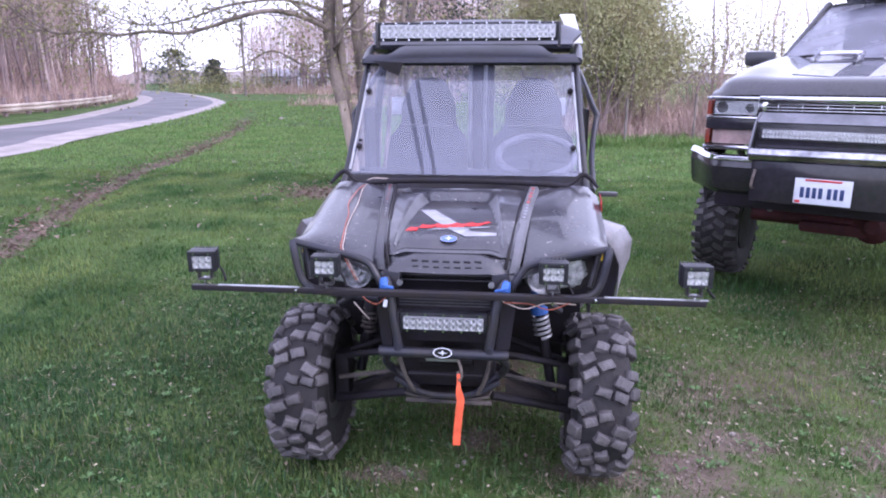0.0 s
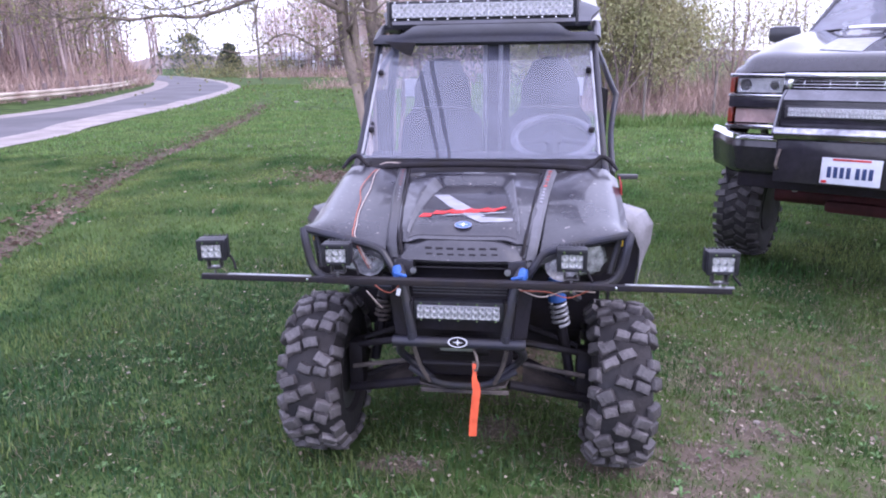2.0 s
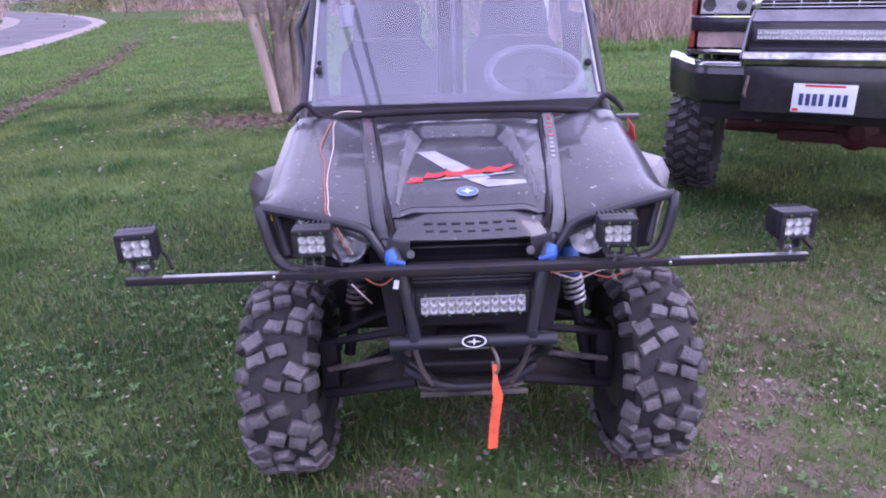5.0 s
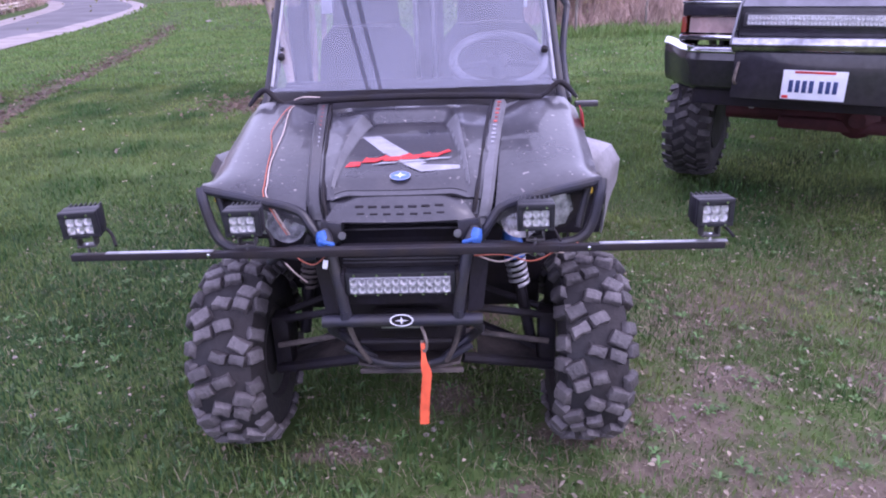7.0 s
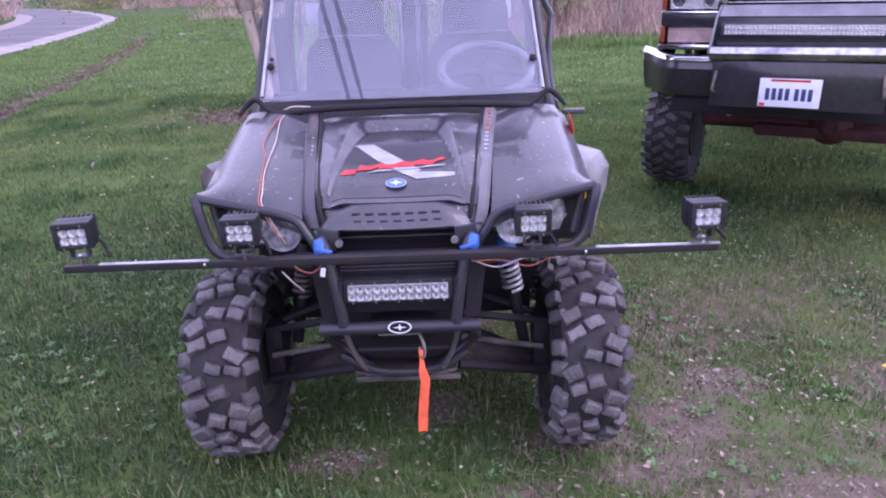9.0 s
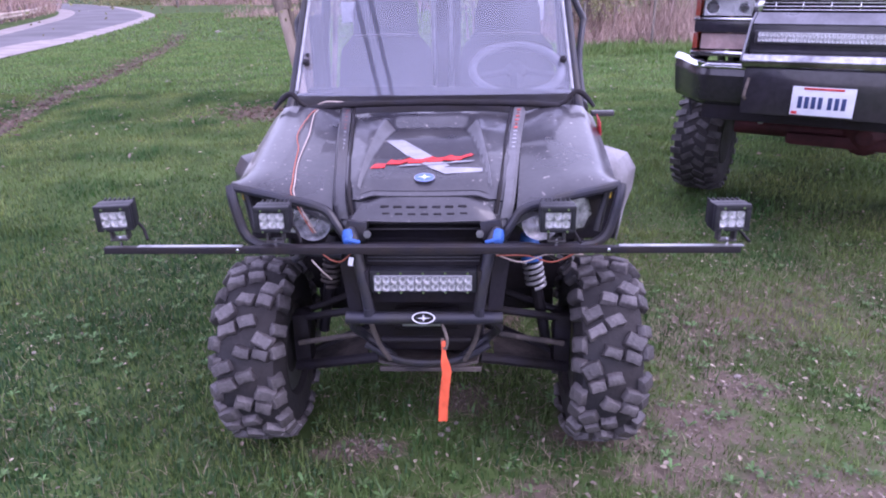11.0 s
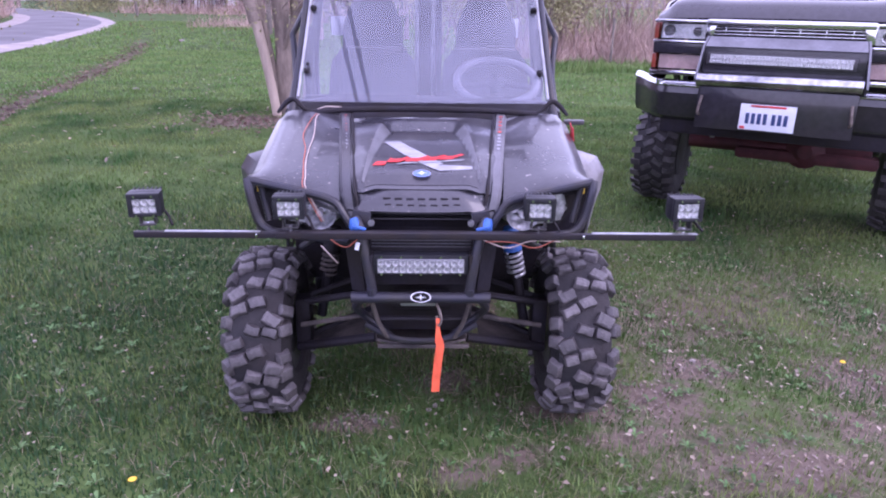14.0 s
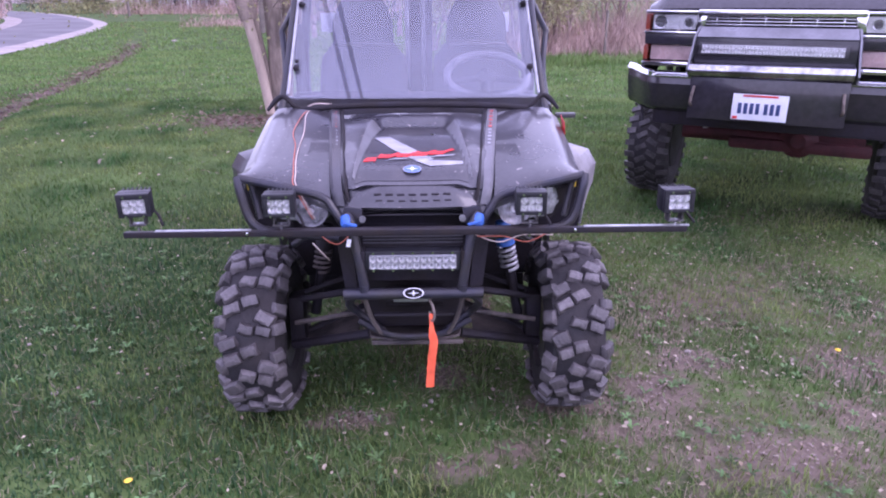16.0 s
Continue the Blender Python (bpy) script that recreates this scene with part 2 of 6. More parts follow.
M_GRASS = leaf_mat("lawn_blades", (0.032, 0.09, 0.017), (0.21, 0.265, 0.078), 0.3)
M_LUSH = leaf_mat("lush_lawn_blades", (0.022, 0.068, 0.02), (0.05, 0.105, 0.032), 0.3)
# yellow-green far lawn, glare painted in as a brighter blade colour
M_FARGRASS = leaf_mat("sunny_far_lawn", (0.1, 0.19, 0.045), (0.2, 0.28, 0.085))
M_WEED = leaf_mat("weed_leaves", (0.13, 0.22, 0.075), (0.07, 0.14, 0.04), 0.5)
M_DEAD = leaf_mat("dead_leaves", (0.4, 0.33, 0.27), (0.2, 0.14, 0.1), 0.6)
M_LITTER = leaf_mat("damp_leaf_litter", (0.2, 0.135, 0.105), (0.1, 0.065, 0.05))
M_STRAW = leaf_mat("dry_straw", (0.29, 0.235, 0.165), (0.19, 0.15, 0.105))


# ---- mesh helpers ----
def thing(name, label, category, group="", m=None):
    ob = new(name)
    ob.empty_display_size = 0.1
    if m is not None:
        ob.matrix_world = m
    return tagged(ob, label, category, group)


def part(name, bm, material, parent=None, label="", smooth=True, angle=35):
    me = bpy.data.meshes.new(name)
    bmesh.ops.recalc_face_normals(bm, faces=bm.faces)
    if smooth:
        lim = radians(angle)
        for e in bm.edges:
            e.smooth = len(e.link_faces) == 2 and e.calc_face_angle(0) < lim
        for f in bm.faces:
            f.smooth = True
    bm.to_mesh(me)
    bm.free()
    me.materials.append(material)
    ob = new(name, me)
    if parent is not None:
        ob.parent = parent
    return tagged(ob, label)


def again(ob, m, parent=None):
    """The same mesh once more as an object of its own."""
    c = new(ob.name.split(".")[0], ob.data)
    c.parent = parent or ob.parent
    c.matrix_local = m
    if "label" in ob:
        c["label"] = ob["label"]
    return c


def B():
    return bmesh.new()


def box(bm, c, s, bevel=0.004, rot=None, taper=None):
    """A bevelled box; taper: (sx, sy) scale of the top face."""
    k = bmesh.ops.create_cube(bm, size=1)
    vs = k["verts"]
    for v in vs:
        if taper and v.co.z > 0:
            v.co.x *= taper[0]
            v.co.y *= taper[1]
        v.co = Vector((v.co.x * s[0], v.co.y * s[1], v.co.z * s[2]))
    if bevel:
        es = list({e for v in vs for e in v.link_edges})
        r = bmesh.ops.bevel(bm, geom=es, offset=min(bevel, min(s) * 0.4), segments=2, affect='EDGES', profile=0.6)
        vs = list({v for f in r["faces"] for v in f.verts} | {v for v in vs if v.is_valid})
    m = Matrix.Translation(c) @ (rot if rot is not None else Matrix())
    for v in vs:
        v.co = m @ v.co
    return bm


def smooth_line(pts, n=6, closed=False):
    p = [Vector(q) for q in pts]
    out = []
    last = len(p) if closed else len(p) - 1
    for i in range(last):
        if closed:
            a, b, c, d = p[i - 1], p[i], p[(i + 1) % len(p)], p[(i + 2) % len(p)]
        else:
            a, b, c, d = p[max(i - 1, 0)], p[i], p[i + 1], p[min(i + 2, len(p) - 1)]
        for j in range(n):
            t = j / n
            out.append(0.5 * ((2 * b) + (c - a) * t + (2 * a - 5 * b + 4 * c - d) * t * t + (3 * b - a - 3 * c + d) * t ** 3))
    if not closed:
        out.append(p[-1])
    return out


def tube(bm, pts, r, seg=10, closed=False, curve=0, caps=True):
    """A round tube along points; r: one radius or one a point."""
    p = smooth_line(pts, curve, closed) if curve else [Vector(q) for q in pts]
    rs = [r] * len(p) if not hasattr(r, "__len__") else [r[min(int(i * len(r) / len(p)), len(r) - 1)] + 0 for i in range(len(p))]
    if hasattr(r, "__len__"):
        rs = list(np.interp(np.linspace(0, 1, len(p)), np.linspace(0, 1, len(r)), r))
    rings, side = [], None
    for i, q in enumerate(p):
        a = p[i - 1] if (i or closed) else q
        b = p[(i + 1) % len(p)] if (i < len(p) - 1 or closed) else q
        t = (b - a).normalized()
        if side is None:
            side = t.orthogonal().normalized()
        side = (side - t * side.dot(t)).normalized()
        up = t.cross(side)
        rings.append([bm.verts.new(q + (side * math.cos(w) + up * math.sin(w)) * rs[i]) for w in np.linspace(0, 2 * math.pi, seg, endpoint=False)])
    for i in range(len(rings) if closed else len(rings) - 1):
        a, b = rings[i], rings[(i + 1) % len(rings)]
        for j in range(seg):
            bm.faces.new((a[j], a[(j + 1) % seg], b[(j + 1) % seg], b[j]))
    if caps and not closed:
        bm.faces.new(rings[0][::-1])
        bm.faces.new(rings[-1])
    return bm


def lathe(bm, prof, seg=32, axis='X', centre=(0, 0, 0)):
    """Turn a profile of (along, radius) about an axis."""
    rings = []
    for a, r in prof:
        ring = []
        for w in np.linspace(0, 2 * math.pi, seg, endpoint=False):
            c, s = math.cos(w) * r, math.sin(w) * r
            q = {'X': (a, c, s), 'Y': (c, a, s), 'Z': (c, s, a)}[axis]
            ring.append(bm.verts.new(Vector(q) + Vector(centre)))
        rings.append(ring)
    for a, b in zip(rings, rings[1:]):
        for j in range(seg):
            bm.faces.new((a[j], a[(j + 1) % seg], b[(j + 1) % seg], b[j]))
    for ring in (rings[0], rings[-1]):
        bm.faces.new(ring)
    return bm


def sheet(bm, f, nu, nv, thick=0.004):
    """A sheet f(u, v) with a thickness along -normal."""
    g = [[Vector(f(i / nu, j / nv)) for j in range(nv + 1)] for i in range(nu + 1)]
    nrm = [[None] * (nv + 1) for _ in range(nu + 1)]
    for i in range(nu + 1):
        for j in range(nv + 1):
            du = g[min(i + 1, nu)][j] - g[max(i - 1, 0)][j]
            dv = g[i][min(j + 1, nv)] - g[i][max(j - 1, 0)]
            k = du.cross(dv)
            nrm[i][j] = k.normalized() if k.length > 1e-9 else Vector((0, 0, 1))
    top = [[bm.verts.new(q) for q in row] for row in g]
    bot = [[bm.verts.new(g[i][j] - nrm[i][j] * thick) for j in range(nv + 1)] for i in range(nu + 1)]
    for i in range(nu):
        for j in range(nv):
            bm.faces.new((top[i][j], top[i + 1][j], top[i + 1][j + 1], top[i][j + 1]))
            bm.faces.new((bot[i][j], bot[i][j + 1], bot[i + 1][j + 1], bot[i + 1][j]))
    for i in range(nu):
        bm.faces.new((top[i][0], bot[i][0], bot[i + 1][0], top[i + 1][0]))
        bm.faces.new((top[i][nv], top[i + 1][nv], bot[i + 1][nv], bot[i][nv]))
    for j in range(nv):
        bm.faces.new((top[0][j], top[0][j + 1], bot[0][j + 1], bot[0][j]))
        bm.faces.new((top[nu][j], bot[nu][j], bot[nu][j + 1], top[nu][j + 1]))
    return bm


def plate(bm, pts, normal, thick):
    """A flat polygon pushed out along a normal."""
    n = Vector(normal).normalized() * thick
    a = [bm.verts.new(Vector(q)) for q in pts]
    b = [bm.verts.new(Vector(q) + n) for q in pts]
    bm.faces.new(a[::-1])
    bm.faces.new(b)
    for i in range(len(a)):
        j = (i + 1) % len(a)
        bm.faces.new((a[i], a[j], b[j], b[i]))
    return bm


def lerp(a, b, t):
    return Vector(a) * (1 - t) + Vector(b) * t


def line_at(pts, t):
    """A point at fraction t of a polyline, by its keys."""
    k = t * (len(pts) - 1)
    i = min(int(k), len(pts) - 2)
    return lerp(pts[i], pts[i + 1], k - i)


def step(a, b, x):
    t = min(max((x - a) / (b - a), 0), 1)
    return t * t * (3 - 2 * t)


def stuff(name, verts, faces, material, label, category, smooth=False):
    me = bpy.data.meshes.new(name)
    me.from_pydata(verts, [], faces)
    me.materials.append(material)
    if smooth:
        me.shade_smooth()
    return tagged(new(name, me), label, category, kind="stuff")


# ---- the side-by-side buggy ----
utv = thing("utility_vehicle", "dusty black side-by-side off-road buggy with hazy windshield parked on grass", "off-road buggy")
SIDES = (-1, 1)


def hood_z(y):
    return float(np.interp(y, (0.13, 0.16, 0.2, 0.32, 0.5, 0.76), (0.966, 0.984, 1.012, 1.05, 1.086, 1.102)))


def recess_wall(v):
    """Half width of the sunken floor and the width of its sloping walls."""
    return 0.2 - 0.098 * v, 0.006 + 0.05 * v


def hood_centre(u, v):
    y = 0.135 + 0.615 * v
    w = 0.24 + 0.075 * v
    x = (2 * u - 1) * w
    inner, wall = recess_wall(v)
    dip = (0.012 + 0.034 * v) * step(inner + wall, inner, abs(x)) * step(-0.1, 0.1, v) * step(0.97, 0.8, v)
    return x, y + 0.02 * (x / w) ** 2 * (1 - v), hood_z(y) - dip - 0.028 * step(0.6, 1.0, abs(x / w)) * (1 - 0.7 * v)


part("hood", sheet(B(), hood_centre, 44, 36, 0.006), M_HOOD, utv, "dusty black plastic hood with a sunken middle")

def hood_inset(u, v):
    k = 0.03 + 0.8 * v
    x = (2 * u - 1) * (recess_wall(k)[0] - 0.004)
    q = Vector(hood_centre((x / (0.24 + 0.075 * k) + 1) / 2, k))
    q.z += 0.0022
    return q


part("hood_inset", sheet(B(), hood_inset, 24, 24, 0.002), M_INSET, utv, "darker sunken panel of the hood")
# thin grey sheets over the recess walls paint in their sky reflection
for s in SIDES:
    def facet(u, v):
        k = 0.06 + 0.74 * v
        a, w_ = recess_wall(k)
        x = s * (a + w_ * (0.12 + 0.8 * u))
        q = Vector(hood_centre((x / (0.24 + 0.075 * k) + 1) / 2, k))
        q.z += 0.002
        return q
    part("hood_facet", sheet(B(), facet, 8, 20, 0.002), M_GREYP, utv, "sloping wall of the hood recess, sky gleam painted grey")

for s in SIDES:
    inner = [(s * 0.262, 0.125, 0.872), (s * 0.275, 0.15, 0.925), (s * 0.29, 0.3, 0.99), (s * 0.315, 0.52, 1.058), (s * 0.345, 0.76, 1.098)]
    outer = [(s * 0.44, 0.155, 0.945), (s * 0.578, 0.185, 0.988), (s * 0.592, 0.32, 1.005), (s * 0.6, 0.55, 1.05), (s * 0.6, 0.8, 1.105)]

    def wing(u, v):
        a, b = Vector(smooth_line(inner, 6)[round(v * 24)]), Vector(smooth_line(outer, 6)[round(v * 24)])
        q = lerp(a, b, u)
        q.z += 0.016 * math.sin(math.pi * u) * step(0.1, 0.4, v) - 0.035 * step(0.8, 1.0, u) * step(0.2, 0.5, v)
        return q
    part("fender", sheet(B(), wing, 12, 24, 0.006), M_HOOD, utv, "dusty black front fender panel")
    # raised rib between hood and fender
    bm = B()
    ridge = smooth_line([(s * 0.238, 0.128, 0.89), (s * 0.252, 0.16, 0.955), (s * 0.27, 0.32, 1.018), (s * 0.292, 0.52, 1.072), (s * 0.322, 0.77, 1.11)], 6)
    prof = [(-0.022, -0.012), (-0.016, 0.004), (0.012, 0.007), (0.022, -0.012)]

    def rib(u, v):
        c = ridge[round(v * 24)]
        k = u * (len(prof) - 1)
        i = min(int(k), len(prof) - 2)
        px = prof[i][0] + (prof[i + 1][0] - prof[i][0]) * (k - i)
        pz = prof[i][1] + (prof[i + 1][1] - prof[i][1]) * (k - i)
        return c + Vector((s * px * (0.75 + 0.35 * v), 0, pz))
    # grey on the right, black on the left: side lighting put into the material
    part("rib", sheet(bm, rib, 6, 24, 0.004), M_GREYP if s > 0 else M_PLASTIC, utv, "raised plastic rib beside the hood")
    part("hood_gap", tube(B(), [q + Vector((-s * 0.029, -0.004, 0.002)) for q in ridge[2:]], 0.006, 6), M_DARK, utv)
    # worn print on the rib, reduced to bars
    for k in range(11):
        a = 0.6 + 0.034 * k
        i_ = min(int(a * 24), 23)
        p0 = ridge[i_].lerp(ridge[i_ + 1], a * 24 - i_) + Vector((0, -0.3, 1)).normalized() * 0.0085
        part("print_bar", box(B(), p0, (0.013 if k % 3 else 0.009, 0.0115, 0.0016), 0, Matrix.Rotation(radians(16), 4, 'X')), M_FADEDRED if k > 4 else M_SILVERDEC, utv)
    # liner behind the wheel
    bm = B()
    box(bm, (s * 0.36, 0.68, 0.7), (0.36, 0.02, 0.56), 0.006)
    box(bm, (s * 0.36, 0.45, 0.93), (0.4, 0.44, 0.02), 0.006)
    part("wheel_liner", bm, M_DARK, utv)
    # flared mudguard behind the front wheel: front face and skirt
    edge_keys = [(0.6, 0, 0.998), (0.7, 0, 0.966), (0.734, 0, 0.912), (0.73, 0, 0.83), (0.704, 0, 0.745), (0.685, 0, 0.66)]
    root_keys = [(0.55, 0, 0.975), (0.61, 0, 0.935), (0.65, 0, 0.885), (0.675, 0, 0.82), (0.676, 0, 0.745), (0.67, 0, 0.66)]
    edge, root = ([line_at(k_, i / 25) for i in range(26)] for k_ in (edge_keys, root_keys))

    def flare(u, v):
        a, b = root[round(v * 25)], edge[round(v * 25)]
        q = lerp(a, b, u)
        return Vector((s * q.x, 0.53 + 0.1 * u ** 1.6 + 0.05 * v, q.z + 0.006 * math.sin(math.pi * u)))
    # right copy painted pale for the sky it reflects, left copy dark
    guard = part("mudguard", sheet(B(), flare, 10, 25, 0.006), M_PALEGUARD if s > 0 else M_PLASTIC, utv, "flared mudguard with sky gleam painted pale grey" if s > 0 else "black flared plastic mudguard", angle=25)

    def inner_side(u, v):
        a = root[round(v * 25)]
        return Vector((s * (0.5 + (a.x - 0.503) * u), 0.56 - 0.028 * u + 0.05 * v, a.z + 0.004 - 0.01 * (1 - u)))
    part("inner_liner", sheet(B(), inner_side, 6, 25, 0.005), M_DARK, guard, "black inner liner")

    def skirt(u, v):
        b = edge[round(v * 25)]
        return Vector((s * (b.x - 0.012 - 0.05 * u), 0.635 + 0.05 * v + 0.2 * u, b.z - 0.008 - 0.01 * u))
    part("skirt", sheet(B(), skirt, 6, 25, 0.006), M_PLASTIC, guard, "black rear skirt", angle=75)
    # edge tube over the brow and round the headlight
    bm = B()
    tube(bm, [(s * 0.235, 0.11, 0.842), (s * 0.262, 0.118, 0.885), (s * 0.30, 0.13, 0.925), (s * 0.42, 0.145, 0.955), (s * 0.578, 0.165, 0.985)], 0.014, 10, curve=5)
    part("brow_tube", bm, M_TUBE, utv)
    bm = B()
    tube(bm, [(s * 0.58, 0.165, 0.988), (s * 0.574, 0.15, 0.95), (s * 0.552, 0.14, 0.86), (s * 0.52, 0.13, 0.822), (s * 0.46, 0.12, 0.81), (s * 0.24, 0.08, 0.80)], 0.0155, 10, curve=5)
    part("headlight_guard", bm, M_TUBE, utv, "black tubular headlight guard")
    bm = B()
    tube(bm, [(s * 0.552, 0.2, 0.97), (s * 0.535, 0.19, 0.9), (s * 0.52, 0.17, 0.84)], 0.011, 8, curve=4)
    part("guard_strut", bm, M_TUBE, utv)
    part("side_marker", box(B(), (s * 0.556, 0.215, 0.945), (0.016, 0.012, 0.03), 0.003), M_YELLOW, utv, "small yellow side marker")
    part("headlight_bucket", plate(B(), [(s * 0.262, 0.28, 0.8), (s * 0.5, 0.3, 0.79), (s * 0.55, 0.3, 0.85), (s * 0.572, 0.3, 0.965), (s * 0.43, 0.29, 0.945), (s * 0.3, 0.28, 0.92), (s * 0.262, 0.28, 0.87)], (0, 1, 0), 0.02), M_DARK, utv, "black housing round the headlight")
    # headlight
    head = part("headlight", plate(B(), [(s * 0.285, 0.235, 0.835), (s * 0.33, 0.235, 0.805), (s * 0.47, 0.26, 0.81), (s * 0.52, 0.27, 0.86), (s * 0.50, 0.27, 0.935), (s * 0.40, 0.245, 0.925), (s * 0.31, 0.235, 0.895)], (0, 1, 0), 0.05), M_SILVER, utv, "clear headlight set under the fender brow")
    bm = B()
    lathe(bm, [(-0.024, 0.057), (-0.012, 0.05), (0.012, 0.033), (0.022, 0.012)], 24, 'Y', (s * 0.352, 0.215, 0.858))
    bm.faces.ensure_lookup_table()
    bmesh.ops.delete(bm, geom=[max(bm.faces, key=lambda f: -f.calc_center_median().y if len(f.verts) > 4 else -99)], context='FACES')
    part("reflector", bm, M_HEADLAMP, head, "bright reflector bowl")
    bm = B()
    plate(bm, [(s * 0.405, 0.225, 0.82), (s * 0.49, 0.24, 0.83), (s * 0.505, 0.24, 0.87), (s * 0.49, 0.24, 0.925), (s * 0.41, 0.225, 0.915)], (0, -1, 0.1), 0.012)
    part("reflector", bm, M_HEADLAMP, head)
    bm = B()
    lathe(bm, [(-0.012, 0.012), (0.02, 0.012)], 12, 'Y', (s * 0.352, 0.205, 0.858))
    part("bulb", bm, M_WHITE, head)

    def lens(u, v):
        x = 0.285 + 0.225 * u
        lo = float(np.interp(x, (0.285, 0.33, 0.46, 0.51), (0.835, 0.806, 0.812, 0.85)))
        hi = float(np.interp(x, (0.285, 0.31, 0.40, 0.51), (0.84, 0.895, 0.925, 0.935)))
        return (s * x, 0.205 + 0.09 * u * u - 0.025 * math.sin(math.pi * v) * math.sin(math.pi * u), lo + (hi - lo) * v)
    ln = part("lens", sheet(B(), lens, 14, 8, 0.003), M_LENS, head, "clear plastic lens")
    ln.visible_shadow = False

# nose: slotted lip, opening, mesh
bm = B()


def lip(u, v):
    x = (2 * u - 1) * (0.165 + 0.055 * v)
    a = abs(2 * u - 1)
    return (x, 0.142 - 0.045 * v + 0.02 * a * a, 0.95 - 0.058 * v + 0.008 * math.sin(math.pi * v) - 0.012 * step(0.7, 1, a))


part("nose_lip", sheet(bm, lip, 20, 6, 0.012), M_HOOD, utv, "black plastic nose lip with slots")
for i in range(7):
    x = -0.114 + i * 0.038
    part("slot", box(B(), (x, 0.1095 + 0.02 * (x / 0.19) ** 2, 0.937), (0.025, 0.005, 0.007), 0.002, Matrix.Rotation(radians(-35), 4, 'X')), M_DARK, utv)
    part("slot", box(B(), (x + 0.004, 0.0975 + 0.02 * (x / 0.19) ** 2, 0.919), (0.022, 0.005, 0.005), 0.0015, Matrix.Rotation(radians(-35), 4, 'X')), M_DARK, utv)
for s in SIDES:
    bm = B()
    plate(bm, [(s * 0.165, 0.09, 0.895), (s * 0.225, 0.1, 0.9), (s * 0.245, 0.105, 0.83), (s * 0.205, 0.1, 0.815), (s * 0.172, 0.09, 0.845)], (0, 1, 0), 0.06)
    part("nose_cheek", bm, M_PLASTIC, utv)
bm = B()
box(bm, (0, 0.2, 0.865), (0.37, 0.02, 0.11), 0.004)
part("intake_back", bm, M_DARK, utv)
for i in range(3):
    part("intake_slat", box(B(), (0, 0.165 - 0.004 * i, 0.893 - 0.018 * i), (0.33 + 0.015 * i, 0.03, 0.005), 0.001), M_PLASTIC, utv)
for s in SIDES:
    part("intake_bolt", lathe(B(), [(-0.006, 0.011), (0.004, 0.011), (0.01, 0.005)], 12, 'Y', (s * 0.165, 0.085, 0.862)), M_ALU, utv)
for s in SIDES:
    bm = B()
    plate(bm, [(s * 0.15, 0.16, 0.953), (s * 0.245, 0.165, 0.945), (s * 0.262, 0.135, 0.89), (s * 0.25, 0.12, 0.85), (s * 0.2, 0.115, 0.88)], (0, 1, -0.3), 0.012)
    part("nose_corner", bm, M_HOOD, utv)
# bumper
bm = B()
box(bm, (0, 0.085, 0.74), (0.35, 0.03, 0.19), 0.01)
part("bumper_panel", bm, M_DARK, utv)
for i in range(5):
    part("mesh_bar", box(B(), (0, 0.064, 0.786 + i * 0.011), (0.33, 0.006, 0.004), 0.001), M_PLASTIC, utv)
for s in SIDES:
    bm = B()
    tube(bm, [(s * 0.215, 0.09, 0.87), (s * 0.198, 0.05, 0.845), (s * 0.178, 0.028, 0.75), (s * 0.16, 0.02, 0.63)], 0.0165, 12, curve=5)
    part("bumper_upright", bm, M_TUBE, utv, "black bumper upright tube")
    bm = B()
    tube(bm, [(s * 0.19, 0.02, 0.625), (s * 0.225, 0.1, 0.55), (s * 0.2, 0.17, 0.48), (s * 0.11, 0.16, 0.405)], 0.0145, 10, curve=5)
    part("lower_tube", bm, M_TUBE, utv)
    bm = B()
    plate(bm, [(s * 0.205, 0.06, 0.84), (s * 0.255, 0.08, 0.80), (s * 0.235, 0.085, 0.62), (s * 0.19, 0.06, 0.62)], (0, 1, 0), 0.012)
    part("bumper_gusset", bm, M_DARK, utv)
    bm = B()
    tube(bm, [(s * 0.21, 0.1, 0.82), (s * 0.33, 0.14, 0.80), (s * 0.42, 0.2, 0.735)], 0.012, 8, curve=4)
    part("brace", bm, M_TUBE, utv)
    # blue tape bundles round the tube
    bm = B()
    tube(bm, [(s * 0.205, 0.05, 0.838), (s * 0.215, 0.06, 0.858), (s * 0.222, 0.07, 0.882)], [0.018, 0.021, 0.012], 10, curve=3)
    box(bm, (s * 0.2, 0.03, 0.862), (0.045, 0.016, 0.008), 0.005, Matrix.Rotation(s * -0.25, 4, 'Y'))
    part("tape_wrap", bm, M_BLUE, utv, "crumpled blue tape wrapped on the bumper")
bm = B()
tube(bm, [(-0.232, 0.02, 0.621), (0.232, 0.02, 0.621)], 0.0185, 16)
part("cross_tube", bm, M_TUBE, utv, "black bumper cross tube")
for s in SIDES:
    part("tube_stub", tube(B(), [(s * 0.166, 0.012, 0.632), (s * 0.166, 0.012, 0.655)], 0.012, 10), M_TUBE, utv)
badge = part("bumper_badge", lathe(B(), [(-0.004, 0.0222), (0.003, 0.0222)], 28, 'Y'), M_DARK, utv, "oval badge with a pale star on black")
badge.matrix_local = pose(0, -0.003, 0.635) @ Matrix.Diagonal((1.45, 1, 0.82, 1))
part("badge_ring", tube(B(), [(0.022 * math.cos(a), -0.005, 0.022 * math.sin(a)) for a in np.linspace(0, 6.283, 28, endpoint=False)], 0.0018, 6, closed=True), M_WHITE, badge)
bm = B()
